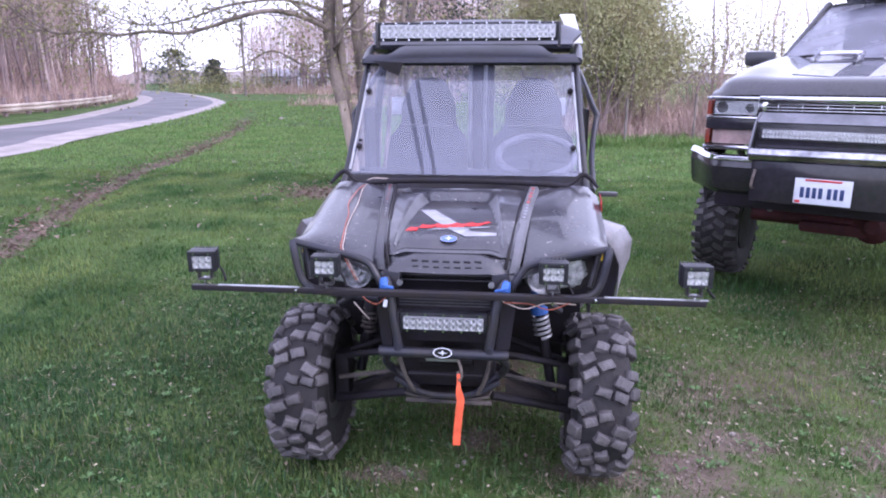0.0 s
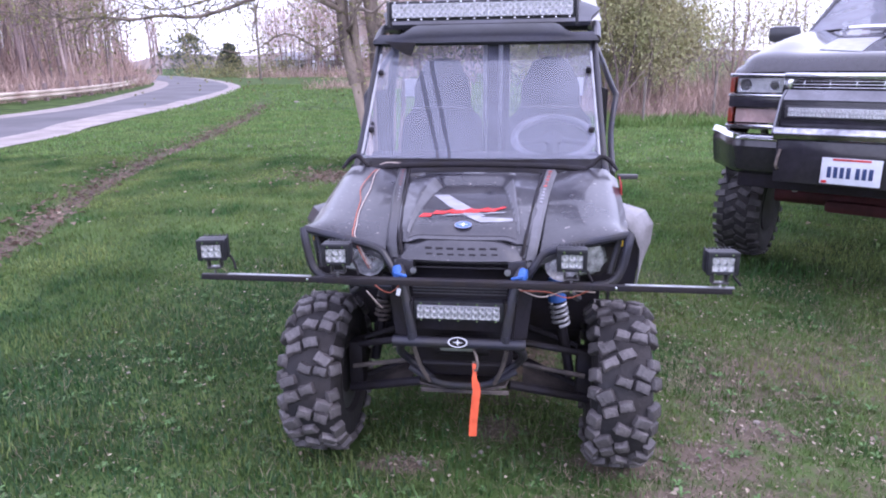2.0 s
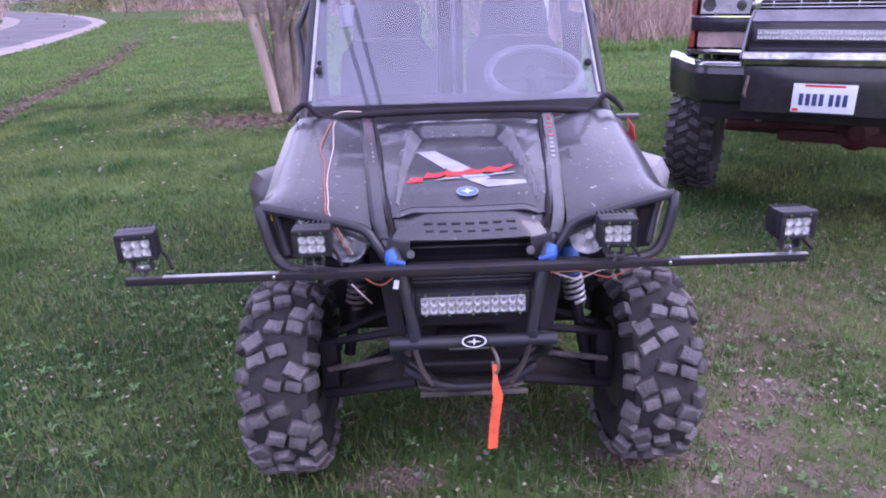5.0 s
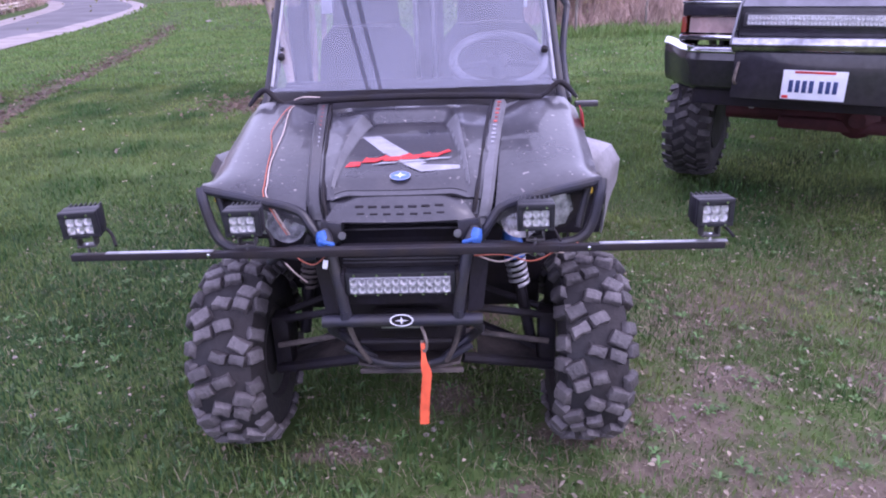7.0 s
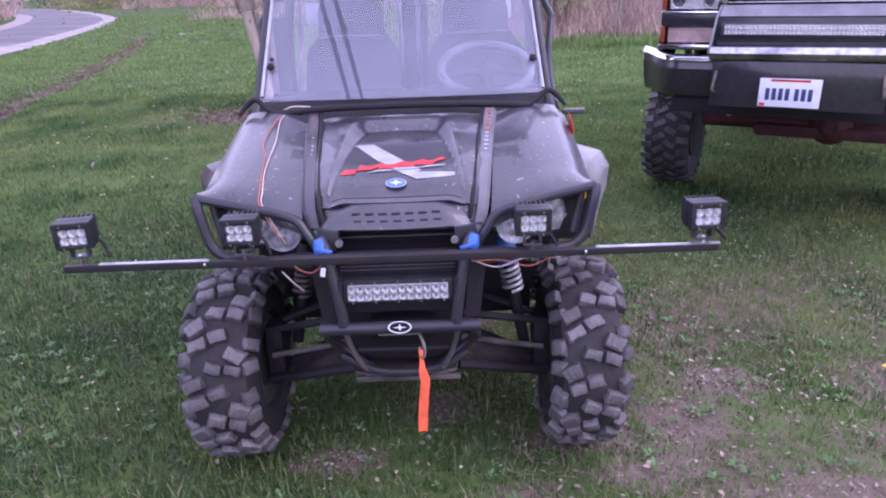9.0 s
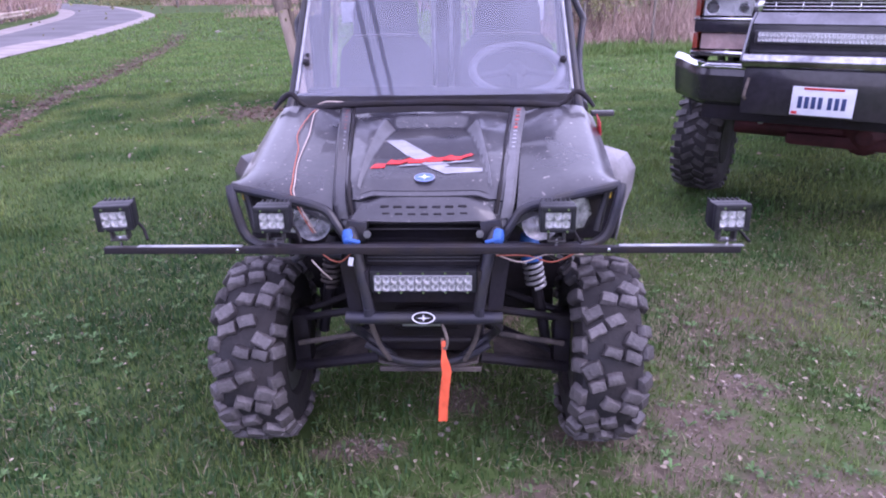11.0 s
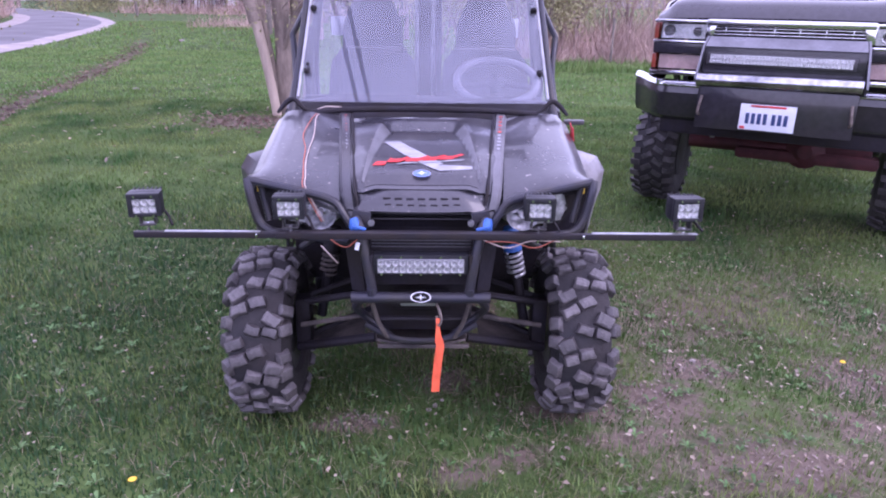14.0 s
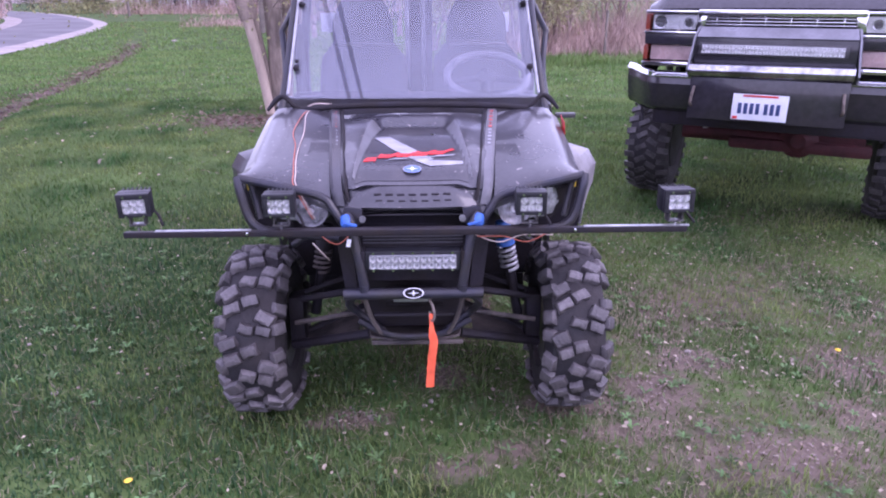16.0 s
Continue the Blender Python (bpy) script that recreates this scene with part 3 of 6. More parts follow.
plate(bm, [(0.013 * (1 if i % 2 == 0 else 0.28) * math.cos(i * math.pi / 4), -0.006, 0.015 * (1 if i % 2 == 0 else 0.28) * math.sin(i * math.pi / 4)) for i in range(8)], (0, -1, 0), 0.001)
part("badge_star", bm, M_WHITE, badge)
# winch, fairlead, strap
bm = B()
box(bm, (-0.01, 0.07, 0.588), (0.12, 0.03, 0.03), 0.005)
part("fairlead", bm, M_ALU, utv, "scuffed metal winch fairlead")
bm = B()
tube(bm, [(-0.1, 0.14, 0.56), (0.1, 0.14, 0.56)], 0.035, 14)
part("winch_drum", bm, M_DARK, utv)
bm = B()
tube(bm, [(0.052, 0.03, 0.595), (0.063, 0.01, 0.575), (0.068, 0.0, 0.55), (0.062, -0.004, 0.53), (0.054, 0.0, 0.54), (0.054, 0.008, 0.56)], 0.005, 8, curve=4)
hook = part("winch_hook", bm, M_RUSTY, utv, "steel winch hook")


def strap(u, v):
    c = line_at([(0.057, 0.0, 0.555), (0.058, -0.008, 0.5), (0.066, -0.008, 0.455), (0.06, -0.006, 0.40), (0.054, -0.004, 0.33), (0.051, -0.003, 0.275)], v)
    w = 0.006 + 0.008 * step(0.1, 0.35, v)
    return c + Vector(((2 * u - 1) * w, 0.002 * math.sin(7 * v) * (2 * u - 1), 0))


part("pull_strap", sheet(B(), strap, 4, 30, 0.003), M_ORANGE, utv, "faded orange pull strap hanging from the winch hook")
# lower hoop with muddy chain guides
part("lower_hoop", tube(B(), [(-0.2, 0.15, 0.46), (-0.1, 0.13, 0.415), (0, 0.125, 0.405), (0.1, 0.13, 0.415), (0.2, 0.15, 0.46)], 0.012, 10, curve=6), M_TUBE, utv, "black lower bumper hoop")
for s in SIDES:
    part("frame_strap", tube(B(), [(s * 0.17, 0.06, 0.60), (s * 0.15, 0.09, 0.5), (s * 0.12, 0.12, 0.42)], 0.008, 8, curve=4), M_MUDDY, utv)
part("frame_bar", tube(B(), [(-0.14, 0.1, 0.505), (0.14, 0.1, 0.505)], 0.01, 8), M_DARK, utv)
# frame and belly
bm = B()
box(bm, (0, 0.5, 0.62), (0.36, 0.62, 0.42), 0.02, taper=(1.1, 1.0))
part("front_frame", bm, M_DARK, utv)
bm = B()


def skid(u, v):
    return ((2 * u - 1) * (0.16 + 0.05 * v), 0.14 + 0.5 * v, 0.385 - 0.09 * v + 0.02 * (2 * u - 1) ** 2)


part("skid_plate", sheet(bm, skid, 8, 8, 0.008), M_MUDDY, utv, "muddy skid plate")
bm = B()
box(bm, (0.008, 0.135, 0.378), (0.33, 0.012, 0.016), 0.003)
part("skid_lip", bm, M_MUDDY, utv)
bm = B()
box(bm, (0, 1.35, 0.36), (0.95, 1.3, 0.1), 0.02)
part("floor_pan", bm, M_DARK, utv)
for s in SIDES:
    for y0, y1, z0, z1, r in ((0.24, 0.33, 0.36, 0.27, 0.019), (0.52, 0.40, 0.36, 0.27, 0.019), (0.30, 0.35, 0.52, 0.45, 0.014), (0.50, 0.39, 0.52, 0.45, 0.014)):
        part("suspension_arm", tube(B(), [(s * 0.17, y0, z0), (s * 0.48, y1, z1)], r, 8), M_DARK, utv)
    bm = B()
    plate(bm, [(s * 0.22, 0.27, 0.335), (s * 0.47, 0.32, 0.262), (s * 0.47, 0.42, 0.262), (s * 0.22, 0.48, 0.335)], (0, 0, 1), 0.012)
    part("arm_guard", bm, M_MUDDY, utv, "muddy suspension arm guard")
    part("knuckle", box(B(), (s * 0.46, 0.37, 0.36), (0.06, 0.08, 0.22), 0.015), M_DARK, utv)
    part("tie_rod", tube(B(), [(s * 0.16, 0.28, 0.44), (s * 0.46, 0.30, 0.38)], 0.01, 8), M_MUDDY, utv)
    top, low = Vector((s * (0.335 if s > 0 else 0.345), 0.41 if s > 0 else 0.5, 0.735 if s > 0 else 0.7)), Vector((s * 0.41, 0.38 if s > 0 else 0.47, 0.34))
    shock = part("shock_absorber", tube(B(), [top, low], 0.02, 10), M_DARK, utv, "coil-over shock absorber")
    pts = []
    ax = (low - top).normalized()
    e1 = ax.orthogonal().normalized()
    e2 = ax.cross(e1)
    for i in range(60):
        a = i * 2 * math.pi / 12
        pts.append(top + ax * (0.085 + 0.1 * i / 59) + (e1 * math.cos(a) + e2 * math.sin(a)) * 0.031)
    # left spring and cap take darker materials to stand for the shade there
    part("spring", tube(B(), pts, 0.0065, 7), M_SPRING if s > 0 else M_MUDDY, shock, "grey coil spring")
    bm = B()
    tube(bm, [top + Vector((0, 0, 0.01)), top + ax * 0.085], [0.025, 0.036, 0.036], 14, curve=4)
    part("shock_cap", bm, M_BLUE if s > 0 else M_DARK, shock, "blue shock cap" if s > 0 else "shock cap darkened for shade")

# wheels
R_T, W_T = 0.328, 0.22
def lug_mesh(l, w, h, k=0, split=False):
    bm = B()
    for c, ll in (((-l / 4, l / 2 - 0.004), (l / 4, l / 2 - 0.004)) if split else ((0, l),)):
        box(bm, (c, 0.004 * (1 if c > 0 else -1), h / 2), (ll, w, h), 0.005, taper=(0.86, 0.76))
    bmesh.ops.subdivide_edges(bm, edges=[e for e in bm.edges if e.calc_length() > 0.03], cuts=1)
    for v in bm.verts:
        v.co += Vector((noise.noise(v.co * 45 + Vector((l * 50, k, 0))), noise.noise(v.co * 45 + Vector((7, k, 3))), 0.4 * noise.noise(v.co * 45 + Vector((k, 1, 9))))) * 0.008
    return bm


def wheel(s, y, near):
    w = thing("wheel", "", "")
    w.parent = utv
    w.matrix_local = pose(s * 0.586, y, R_T)
    h = W_T / 2
    rc = R_T - 0.022
    prof = [(-h * 0.72, 0.16), (-h * 0.95, 0.175), (-h * 1.0, 0.215), (-h * 0.97, 0.25), (-h * 0.84, rc - 0.012), (-h * 0.5, rc - 0.002), (0, rc + 0.002), (h * 0.5, rc - 0.002), (h * 0.84, rc - 0.012), (h * 0.97, 0.25), (h * 1.0, 0.215), (h * 0.95, 0.175), (h * 0.72, 0.16)]
    part("tyre", lathe(B(), prof, 48, 'X'), M_RUBBER, w, "chunky dusty mud tyre")
    part("rim", lathe(B(), [(-h * 0.8, 0.05), (-h * 0.78, 0.155), (-h * 0.2, 0.14), (h * 0.2, 0.14), (h * 0.5, 0.13), (h * 0.78, 0.158), (h * 0.82, 0.12), (h * 0.55, 0.05)], 28, 'X'), M_PLASTIC, w, "black steel rim")
    rng = random.Random(7 if s > 0 else 3)
    n = 22
    joined = None if near else B()
    for i in range(n):
        f = 1 if i % 2 else -1
        for kind, x, da, tw, (l, wd, hh) in (
                ("a", -0.026 * f, 0.0, 0.38 * f, (0.128, 0.046, 0.026)),
                ("c", 0.066 * f, 0.5, -0.5 * f, (0.07, 0.052, 0.026)),
                ("d", -0.094, 0.5 + 0.1 * f, -0.1, (0.055, 0.056, 0.026)), ("d", 0.094, 0.1 * f, 0.1, (0.055, 0.056, 0.026))):
            ang = (i + da) * 2 * math.pi / n
            out = kind == "d"
            r = rc - 0.006 - (0.02 if out else 0.03 * max(0.0, abs(x) - 0.04))
            tilt = (0.85 if out else 0.9 * abs(x)) * (1 if x > 0 else -1)
            m = Matrix.Rotation(ang, 4, 'X') @ Matrix.Translation((x + rng.uniform(-0.004, 0.004), 0, r)) @ Matrix.Rotation(tilt, 4, 'Y') @ Matrix.Rotation(tw + rng.uniform(-0.16, 0.16), 4, 'Z') @ Matrix.Diagonal((rng.uniform(0.88, 1.06), rng.uniform(0.85, 1.1), 1, 1))
            if near:
                key = kind + str(rng.randrange(4))
                if key not in LUGS:
                    LUGS[key] = part("lug", lug_mesh(l, wd, hh, len(LUGS) * 5, kind == "a"), M_LUG, w)
                    LUGS[key].matrix_local = m
                else:
                    again(LUGS[key], m, w)
            else:
                k = bmesh.ops.create_cube(joined, size=1)
                for v in k["verts"]:
                    v.co = m @ Vector((v.co.x * l, v.co.y * wd, (v.co.z + 0.5) * hh))
    if not near:
        part("lugs", joined, M_LUG, w, smooth=False)
    return w


LUGS = {}
for s in SIDES:
    tagged(wheel(s, 0.372, True), "front wheel with a chunky mud tyre")
    tagged(wheel(s, 2.36, False), "rear wheel with a chunky mud tyre")

# windshield
SH_A, SH_B = Vector((0, 0.836, 1.15)), Vector((0, 1.215, 1.64))
sh_dir = (SH_B - SH_A).normalized()
sh_n = Vector((0, -sh_dir.z, sh_dir.y))


def shield(u, v):
    w = 0.538 - 0.036 * v
    q = lerp(SH_A, SH_B, v)
    x = (2 * u - 1) * w
    return q + Vector((x, 0.015 * (x / 0.5) ** 2, 0))


ws = part("windshield", sheet(B(), shield, 24, 8, 0.005), M_SHIELD, utv, "hazy clear plastic windshield held by bolts")
ws.visible_shadow = False
for s in SIDES:
    for y, z, x in ((0.916, 1.246, 0.496), (1.113, 1.496, 0.486), (0.937, 1.272, 0.494) if s < 0 else (1.113, 1.496, 0.486)):
        c = Vector((s * x, y + 0.012, z + 0.018)) + sh_n * 0.004
        b = part("shield_bolt", lathe(B(), [(-0.004, 0.014), (0.004, 0.014), (0.008, 0.009), (0.012, 0.008)], 14, 'Z'), M_DARK, ws, "black windshield bolt")
        b.matrix_local = Matrix.Translation(c) @ sh_n.to_track_quat('Z', 'Y').to_matrix().to_4x4() @ Matrix.Scale(0.6 if abs(z - 1.272) < 1e-3 else 1, 4)
    bm = B()
    tube(bm, [(s * 0.57, 0.82, 1.07), (s * 0.55, 0.89, 1.15), (s * 0.515, 1.265, 1.655)], 0.017, 12, curve=5)
    part("front_pillar", bm, M_TUBE, utv, "black front cage pillar")
    # highlight along the pillar, added as a thin pale tube
    part("pillar_edge", tube(B(), [(s * 0.528, 0.86, 1.165), (s * 0.498, 1.2, 1.6)], 0.006, 8), M_SILVERDEC, utv)
    # pillar foot cover
    bm = B()
    tube(bm, [(s * 0.6, 0.78, 1.11), (s * 0.565, 0.795, 1.15), (s * 0.53, 0.79, 1.165), (s * 0.49, 0.775, 1.13), (s * 0.455, 0.77, 1.118)], [0.006, 0.011, 0.01, 0.008, 0.006], 10, curve=5)
    part("pillar_foot", bm, M_DARK, utv, "black rubber cover at the pillar foot")
bm = B()
tube(bm, [(-0.47, 0.77, 1.112), (-0.3, 0.765, 1.128), (0, 0.762, 1.134), (0.3, 0.765, 1.128), (0.47, 0.77, 1.115)], 0.012, 10, curve=6)
part("cowl_seal", bm, M_DARK, utv)


def dash(u, v):
    return ((2 * u - 1) * 0.57, 0.76 + 0.36 * v, 1.09 + 0.06 * math.sin(2.2 * v) - 0.02 * (2 * u - 1) ** 4)


part("dashboard", sheet(B(), dash, 16, 8, 0.02), M_DARK, utv, "black dashboard behind the windshield")
bm = B()
box(bm, (0, 1.14, 0.96), (1.1, 0.06, 0.36), 0.02)
part("dash_front", bm, M_DARK, utv)
part("cowl_tag", box(B(), (0.165, 0.8, 1.132), (0.09, 0.01, 0.008), 0.002), M_WHITE, utv)
part("dash_wire", tube(B(), [(-0.44, 0.82, 1.12), (-0.4, 0.8, 1.135), (-0.34, 0.81, 1.13)], 0.003, 6, curve=4), M_WIREWHITE, utv)
# steering wheel
steer = part("steering_wheel", tube(B(), [(0.185 * math.cos(a), 0.185 * math.sin(a), 0) for a in np.linspace(0, 6.283, 36, endpoint=False)], 0.018, 10, closed=True), M_WHEELRIM, utv, "black three-spoke steering wheel")
steer.matrix_local = pose(0.335, 1.16, 1.205, 26, 0, 0)
part("hub", lathe(B(), [(-0.03, 0.035), (0.0, 0.05), (0.012, 0.03)], 18, 'Z'), M_TUBESEAT, steer)
for a in (-0.3, math.pi + 0.3, -math.pi / 2):
    part("spoke", tube(B(), [(0.03 * math.cos(a), 0.03 * math.sin(a), -0.005), (0.18 * math.cos(a), 0.18 * math.sin(a), 0)], 0.013, 8), M_TUBESEAT, steer)
part("steering_column", tube(B(), [(0.335, 1.2, 1.215), (0.335, 0.98, 1.05)], 0.03, 10), M_DARK, utv)


# seats
def seat(x):
    st = thing("seat", "", "")
    st.parent = utv
    st.matrix_local = pose(x, 1.55, 0)

    def back(u, v):
        a = 2 * u - 1
        w = float(np.interp(v, (0, 0.45, 0.62, 0.7, 0.85, 1.0), (0.23, 0.24, 0.23, 0.165, 0.16, 0.1)))
        return (a * w, 0.08 + 0.22 * v - 0.05 * math.cos(a * 1.4) - 0.02 * math.sin(8 * v), 0.72 + 0.84 * v + 0.02 * (1 - a * a) * (v > 0.95))
    part("backrest", sheet(B(), back, 14, 24, 0.09), M_TUBESEAT, st, "black seat back with headrest")
    bm = B()
    box(bm, (0, -0.12, 0.64), (0.42, 0.46, 0.16), 0.05)
    part("cushion", bm, M_TUBESEAT, st)
    part("seam", tube(B(), [(-0.15, 0.17, 1.31), (0, 0.16, 1.315), (0.15, 0.17, 1.31)], 0.006, 6, curve=5), M_GREYP, st)
    return tagged(st, "black bucket seat with rounded headrest")


seat(-0.28), seat(0.33)
# cage, rear panel, roof
for s in SIDES:
    part("rear_pillar", tube(B(), [(s * 0.62, 1.95, 0.75), (s * 0.62, 1.92, 1.25), (s * 0.55, 1.9, 1.74)], 0.024, 12, curve=5), M_TUBE, utv, "black rear cage pillar")
    part("roof_rail", tube(B(), [(s * 0.524, 1.24, 1.655), (s * 0.54, 1.5, 1.73), (s * 0.55, 1.9, 1.74)], 0.022, 10, curve=5), M_TUBE, utv)
    part("side_bar", tube(B(), [(s * 0.575, 0.88, 1.1), (s * 0.61, 1.05, 1.06), (s * 0.625, 1.35, 1.2), (s * 0.655, 1.5, 1.36), (s * 0.66, 1.52, 1.385), (s * 0.64, 1.56, 1.43), (s * 0.6, 1.75, 1.56), (s * 0.585, 1.9, 1.62)], 0.015, 10, curve=3), M_TUBE, utv, "bent black side grab bar")
    bm = B()

    def door(u, v):
        return (s * (0.6 + 0.05 * math.sin(2 * u)), 0.82 + 1.1 * u, 0.45 + (0.62 - 0.18 * math.sin(math.pi * u)) * v)
    part("side_panel", sheet(bm, door, 12, 6, 0.01), M_PLASTIC, utv, "black side body panel")
    part("side_net", box(B(), (s * 0.625, 1.78, 1.2), (0.012, 0.3, 0.42), 0.004), M_DARK, utv, "black side net behind the seat")
    # bright gap past the cage, put in as a white panel
    part("cage_tag", box(B(), (s * 0.475, 1.9, 1.415), (0.085, 0.006, 0.1), 0.008), M_WHITE, utv, "white patch for a bright gap behind the cage")
    part("cage_upright", tube(B(), [(s * 0.045, 1.93, 0.8), (s * 0.045, 1.93, 1.74)], 0.012, 8), M_ALU, utv)
# plain dark panel added to darken the view between the seats
part("rear_net", box(B(), (0.03, 1.975, 1.25), (0.13, 0.012, 0.9), 0.004), M_DARK, utv, "dark panel added between the seats")
part("latch_lever", box(B(), (0.665, 0.95, 1.055), (0.09, 0.03, 0.022), 0.006), M_PLASTIC, utv, "black latch lever on the side")
part("fender_sticker", plate(B(), [(0.603, 0.66, 1.075), (0.603, 0.74, 1.09), (0.605, 0.70, 1.03), (0.605, 0.64, 1.03)], (1, 0, 0.2), 0.002), M_RED, utv, "small red side sticker")
for z in (0.95, 1.74):
    part("cage_crossbar", tube(B(), [(-0.6, 1.92, z), (0.6, 1.92, z)], 0.02, 10), M_TUBE, utv)
bm = B()
box(bm, (0, 2.35, 0.78), (1.2, 0.85, 0.4), 0.04)
part("cargo_bed", bm, M_PLASTIC, utv, "black rear cargo bed")


def roof(u, v):
    a = 2 * u - 1
    w = 0.5 + 0.07 * step(0, 0.5, v)
    return (a * w, 1.3 + 0.72 * v, 1.74 + 0.185 * math.sin(min(1, v * 1.25) * 1.5) * (1 - 0.35 * a ** 4) - 0.03 * v)


part("roof", sheet(B(), roof, 20, 14, 0.02), M_VISOR, utv, "moulded grey-black roof panel")
part("roof_flange", plate(B(), [(0.46, 1.8, 1.915), (0.545, 1.85, 1.92), (0.606, 1.95, 1.775), (0.535, 1.85, 1.765)], (0, 1, 0.2), 0.05), M_WHITE, utv, "pale roof edge")


def visor(u, v):
    a = 2 * u - 1
    mid = step(0.8, 0.66, abs(a))
    z = 1.65 + v * (0.04 + 0.045 * mid)
    return (a * (0.535 - 0.03 * v), 1.135 + 0.03 * v * v * (1 + 3 * mid) + 0.045 * a * a, z)


part("roof_visor", sheet(B(), visor, 40, 6, 0.02), M_VISOR, utv, "black plastic roof visor")
bm = B()


def visor_under(u, v):
    a = 2 * u - 1
    return (a * 0.53, 1.15 + 0.045 * a * a + 0.12 * v, 1.662 - 0.012 * v)


part("visor_flap", plate(B(), [(-0.467, 1.135, 1.659), (-0.317, 1.135, 1.65), (-0.34, 1.135, 1.589), (-0.384, 1.135, 1.605)], (0, 1, 0), 0.012), M_DARK, utv, "torn black flap hanging under the visor")
part("visor_underside", sheet(bm, visor_under, 20, 4, 0.012), M_DARK, utv)
# hood sticker shapes, lying on the sunken middle
def on_hood(x, y, up=0.0):
    v = (y - 0.135) / 0.615
    w = 0.24 + 0.075 * v
    q = Vector(hood_centre(min(max((x / w + 1) / 2, 0), 1), v))
    q.z += 0.0035 + up
    return q


def decal(name, pts, m_, up=0.0, label=""):
    return part(name, plate(B(), [on_hood(x, y, up) for x, y in pts], (0, -0.2, 1), 0.0008), m_, utv, label, smooth=False)


decal("silver_stripe", [(-0.145, 0.475), (-0.085, 0.48), (0.0, 0.36), (-0.06, 0.335)], M_SILVERDEC, 0.0, "silver slanted hood sticker")
decal("silver_stripe", [(-0.055, 0.335), (0.0, 0.36), (0.075, 0.27), (0.02, 0.252)], M_SILVERDEC, 0.0, "silver slanted hood sticker")
decal("silver_stripe", [(0.02, 0.252), (0.05, 0.262), (0.175, 0.255), (0.175, 0.235), (0.06, 0.22)], M_SILVERDEC, 0.001)
for x0, x1, y0, y1 in ((-0.172, -0.1, 0.268, 0.302), (-0.125, -0.04, 0.29, 0.312), (-0.06, 0.03, 0.296, 0.322), (0.0, 0.09, 0.304, 0.332), (0.06, 0.15, 0.312, 0.342)):
    decal("red_splash", [(x0, y0 - 0.012), (x0 + 0.014, y0 + 0.012), (x0 + 0.05, y0 + 0.014), (x1 - 0.01, y1 + 0.008), (x1, y1 - 0.006), (x1 - 0.025, y1 - 0.022), (x0 + 0.045, y0 - 0.01)], M_RED, 0.0012 + 0.0006 * (x0 > -0.1), "jagged red hood sticker")
for x0, x1, y0 in ((-0.09, -0.01, 0.272), (-0.01, 0.07, 0.28), (0.06, 0.15, 0.29)):
    decal("pale_scribble", [(x0, y0 - 0.01), (x0 + 0.03, y0 + 0.004), (x1, y0 + 0.006), (x1 - 0.01, y0), (x0 + 0.03, y0 - 0.004)], M_SILVERDEC, 0.0024)
hb = on_hood(0, 0.2, 0.001)
hbadge = part("hood_badge", lathe(B(), [(-0.003, 0.03), (0.002, 0.03), (0.003, 0.024)], 28, 'Z'), M_BADGE, utv, "round blue badge with a white star")
hbadge.matrix_local = Matrix.Translation(hb) @ Matrix.Rotation(radians(15), 4, 'X') @ Matrix.Diagonal((1.0, 0.8, 0.5, 1))
part("badge_rim", tube(B(), [(0.03 * math.cos(a), 0.03 * math.sin(a), 0.002) for a in np.linspace(0, 6.283, 28, endpoint=False)], 0.0016, 6, closed=True), M_SILVERDEC, hbadge)
part("badge_star", plate(B(), [(0.02 * (1 if i % 2 == 0 else 0.3) * math.cos(i * math.pi / 4), 0.02 * (1 if i % 2 == 0 else 0.3) * math.sin(i * math.pi / 4), 0.0045) for i in range(8)], (0, 0, 1), 0.001), M_WHITE, hbadge)
# loose wires on the fender
for m_, dx in ((M_WIRERED, 0.0), (M_WIREWHITE, 0.008)):
    pts = [(-0.432 + dx, 0.748, 1.114), (-0.44 + dx * 2, 0.66, 1.108), (-0.448 + dx * 5, 0.5, 1.075), (-0.425 + dx * 2, 0.4, 1.047), (-0.415 + dx, 0.3, 1.02), (-0.402 + dx, 0.2, 0.99), (-0.395 + dx, 0.15, 0.965), (-0.36 + dx, 0.13, 0.9), (-0.335 + dx, 0.13, 0.85)]
    part("loose_wire", tube(B(), pts, 0.0018, 6, curve=6), m_, utv, "thin loose wire lying over the fender")
for pts, m_ in (([(0.21, 0.02, 0.82), (0.3, 0.03, 0.815), (0.37, 0.02, 0.80), (0.44, 0.03, 0.825), (0.5, 0.05, 0.84)], M_WIRERED), ([(0.2, 0.03, 0.825), (0.28, 0.02, 0.8), (0.36, 0.03, 0.82), (0.46, 0.04, 0.815)], M_WIREWHITE), ([(-0.3, 0.05, 0.82), (-0.27, 0.04, 0.8), (-0.24, 0.05, 0.79), (-0.2, 0.03, 0.83)], M_WIRERED), ([(-0.33, 0.06, 0.79), (-0.3, 0.05, 0.76), (-0.28, 0.08, 0.72)], M_WIREWHITE)):
    part("loose_wire", tube(B(), pts, 0.0022, 6, curve=6), m_, utv, "thin loose wire under the light bar")
part("wire_tag", box(B(), (-0.205, 0.01, 0.806), (0.014, 0.006, 0.026), 0.002, Matrix.Rotation(0.2, 4, 'Y')), M_WHITE, utv)


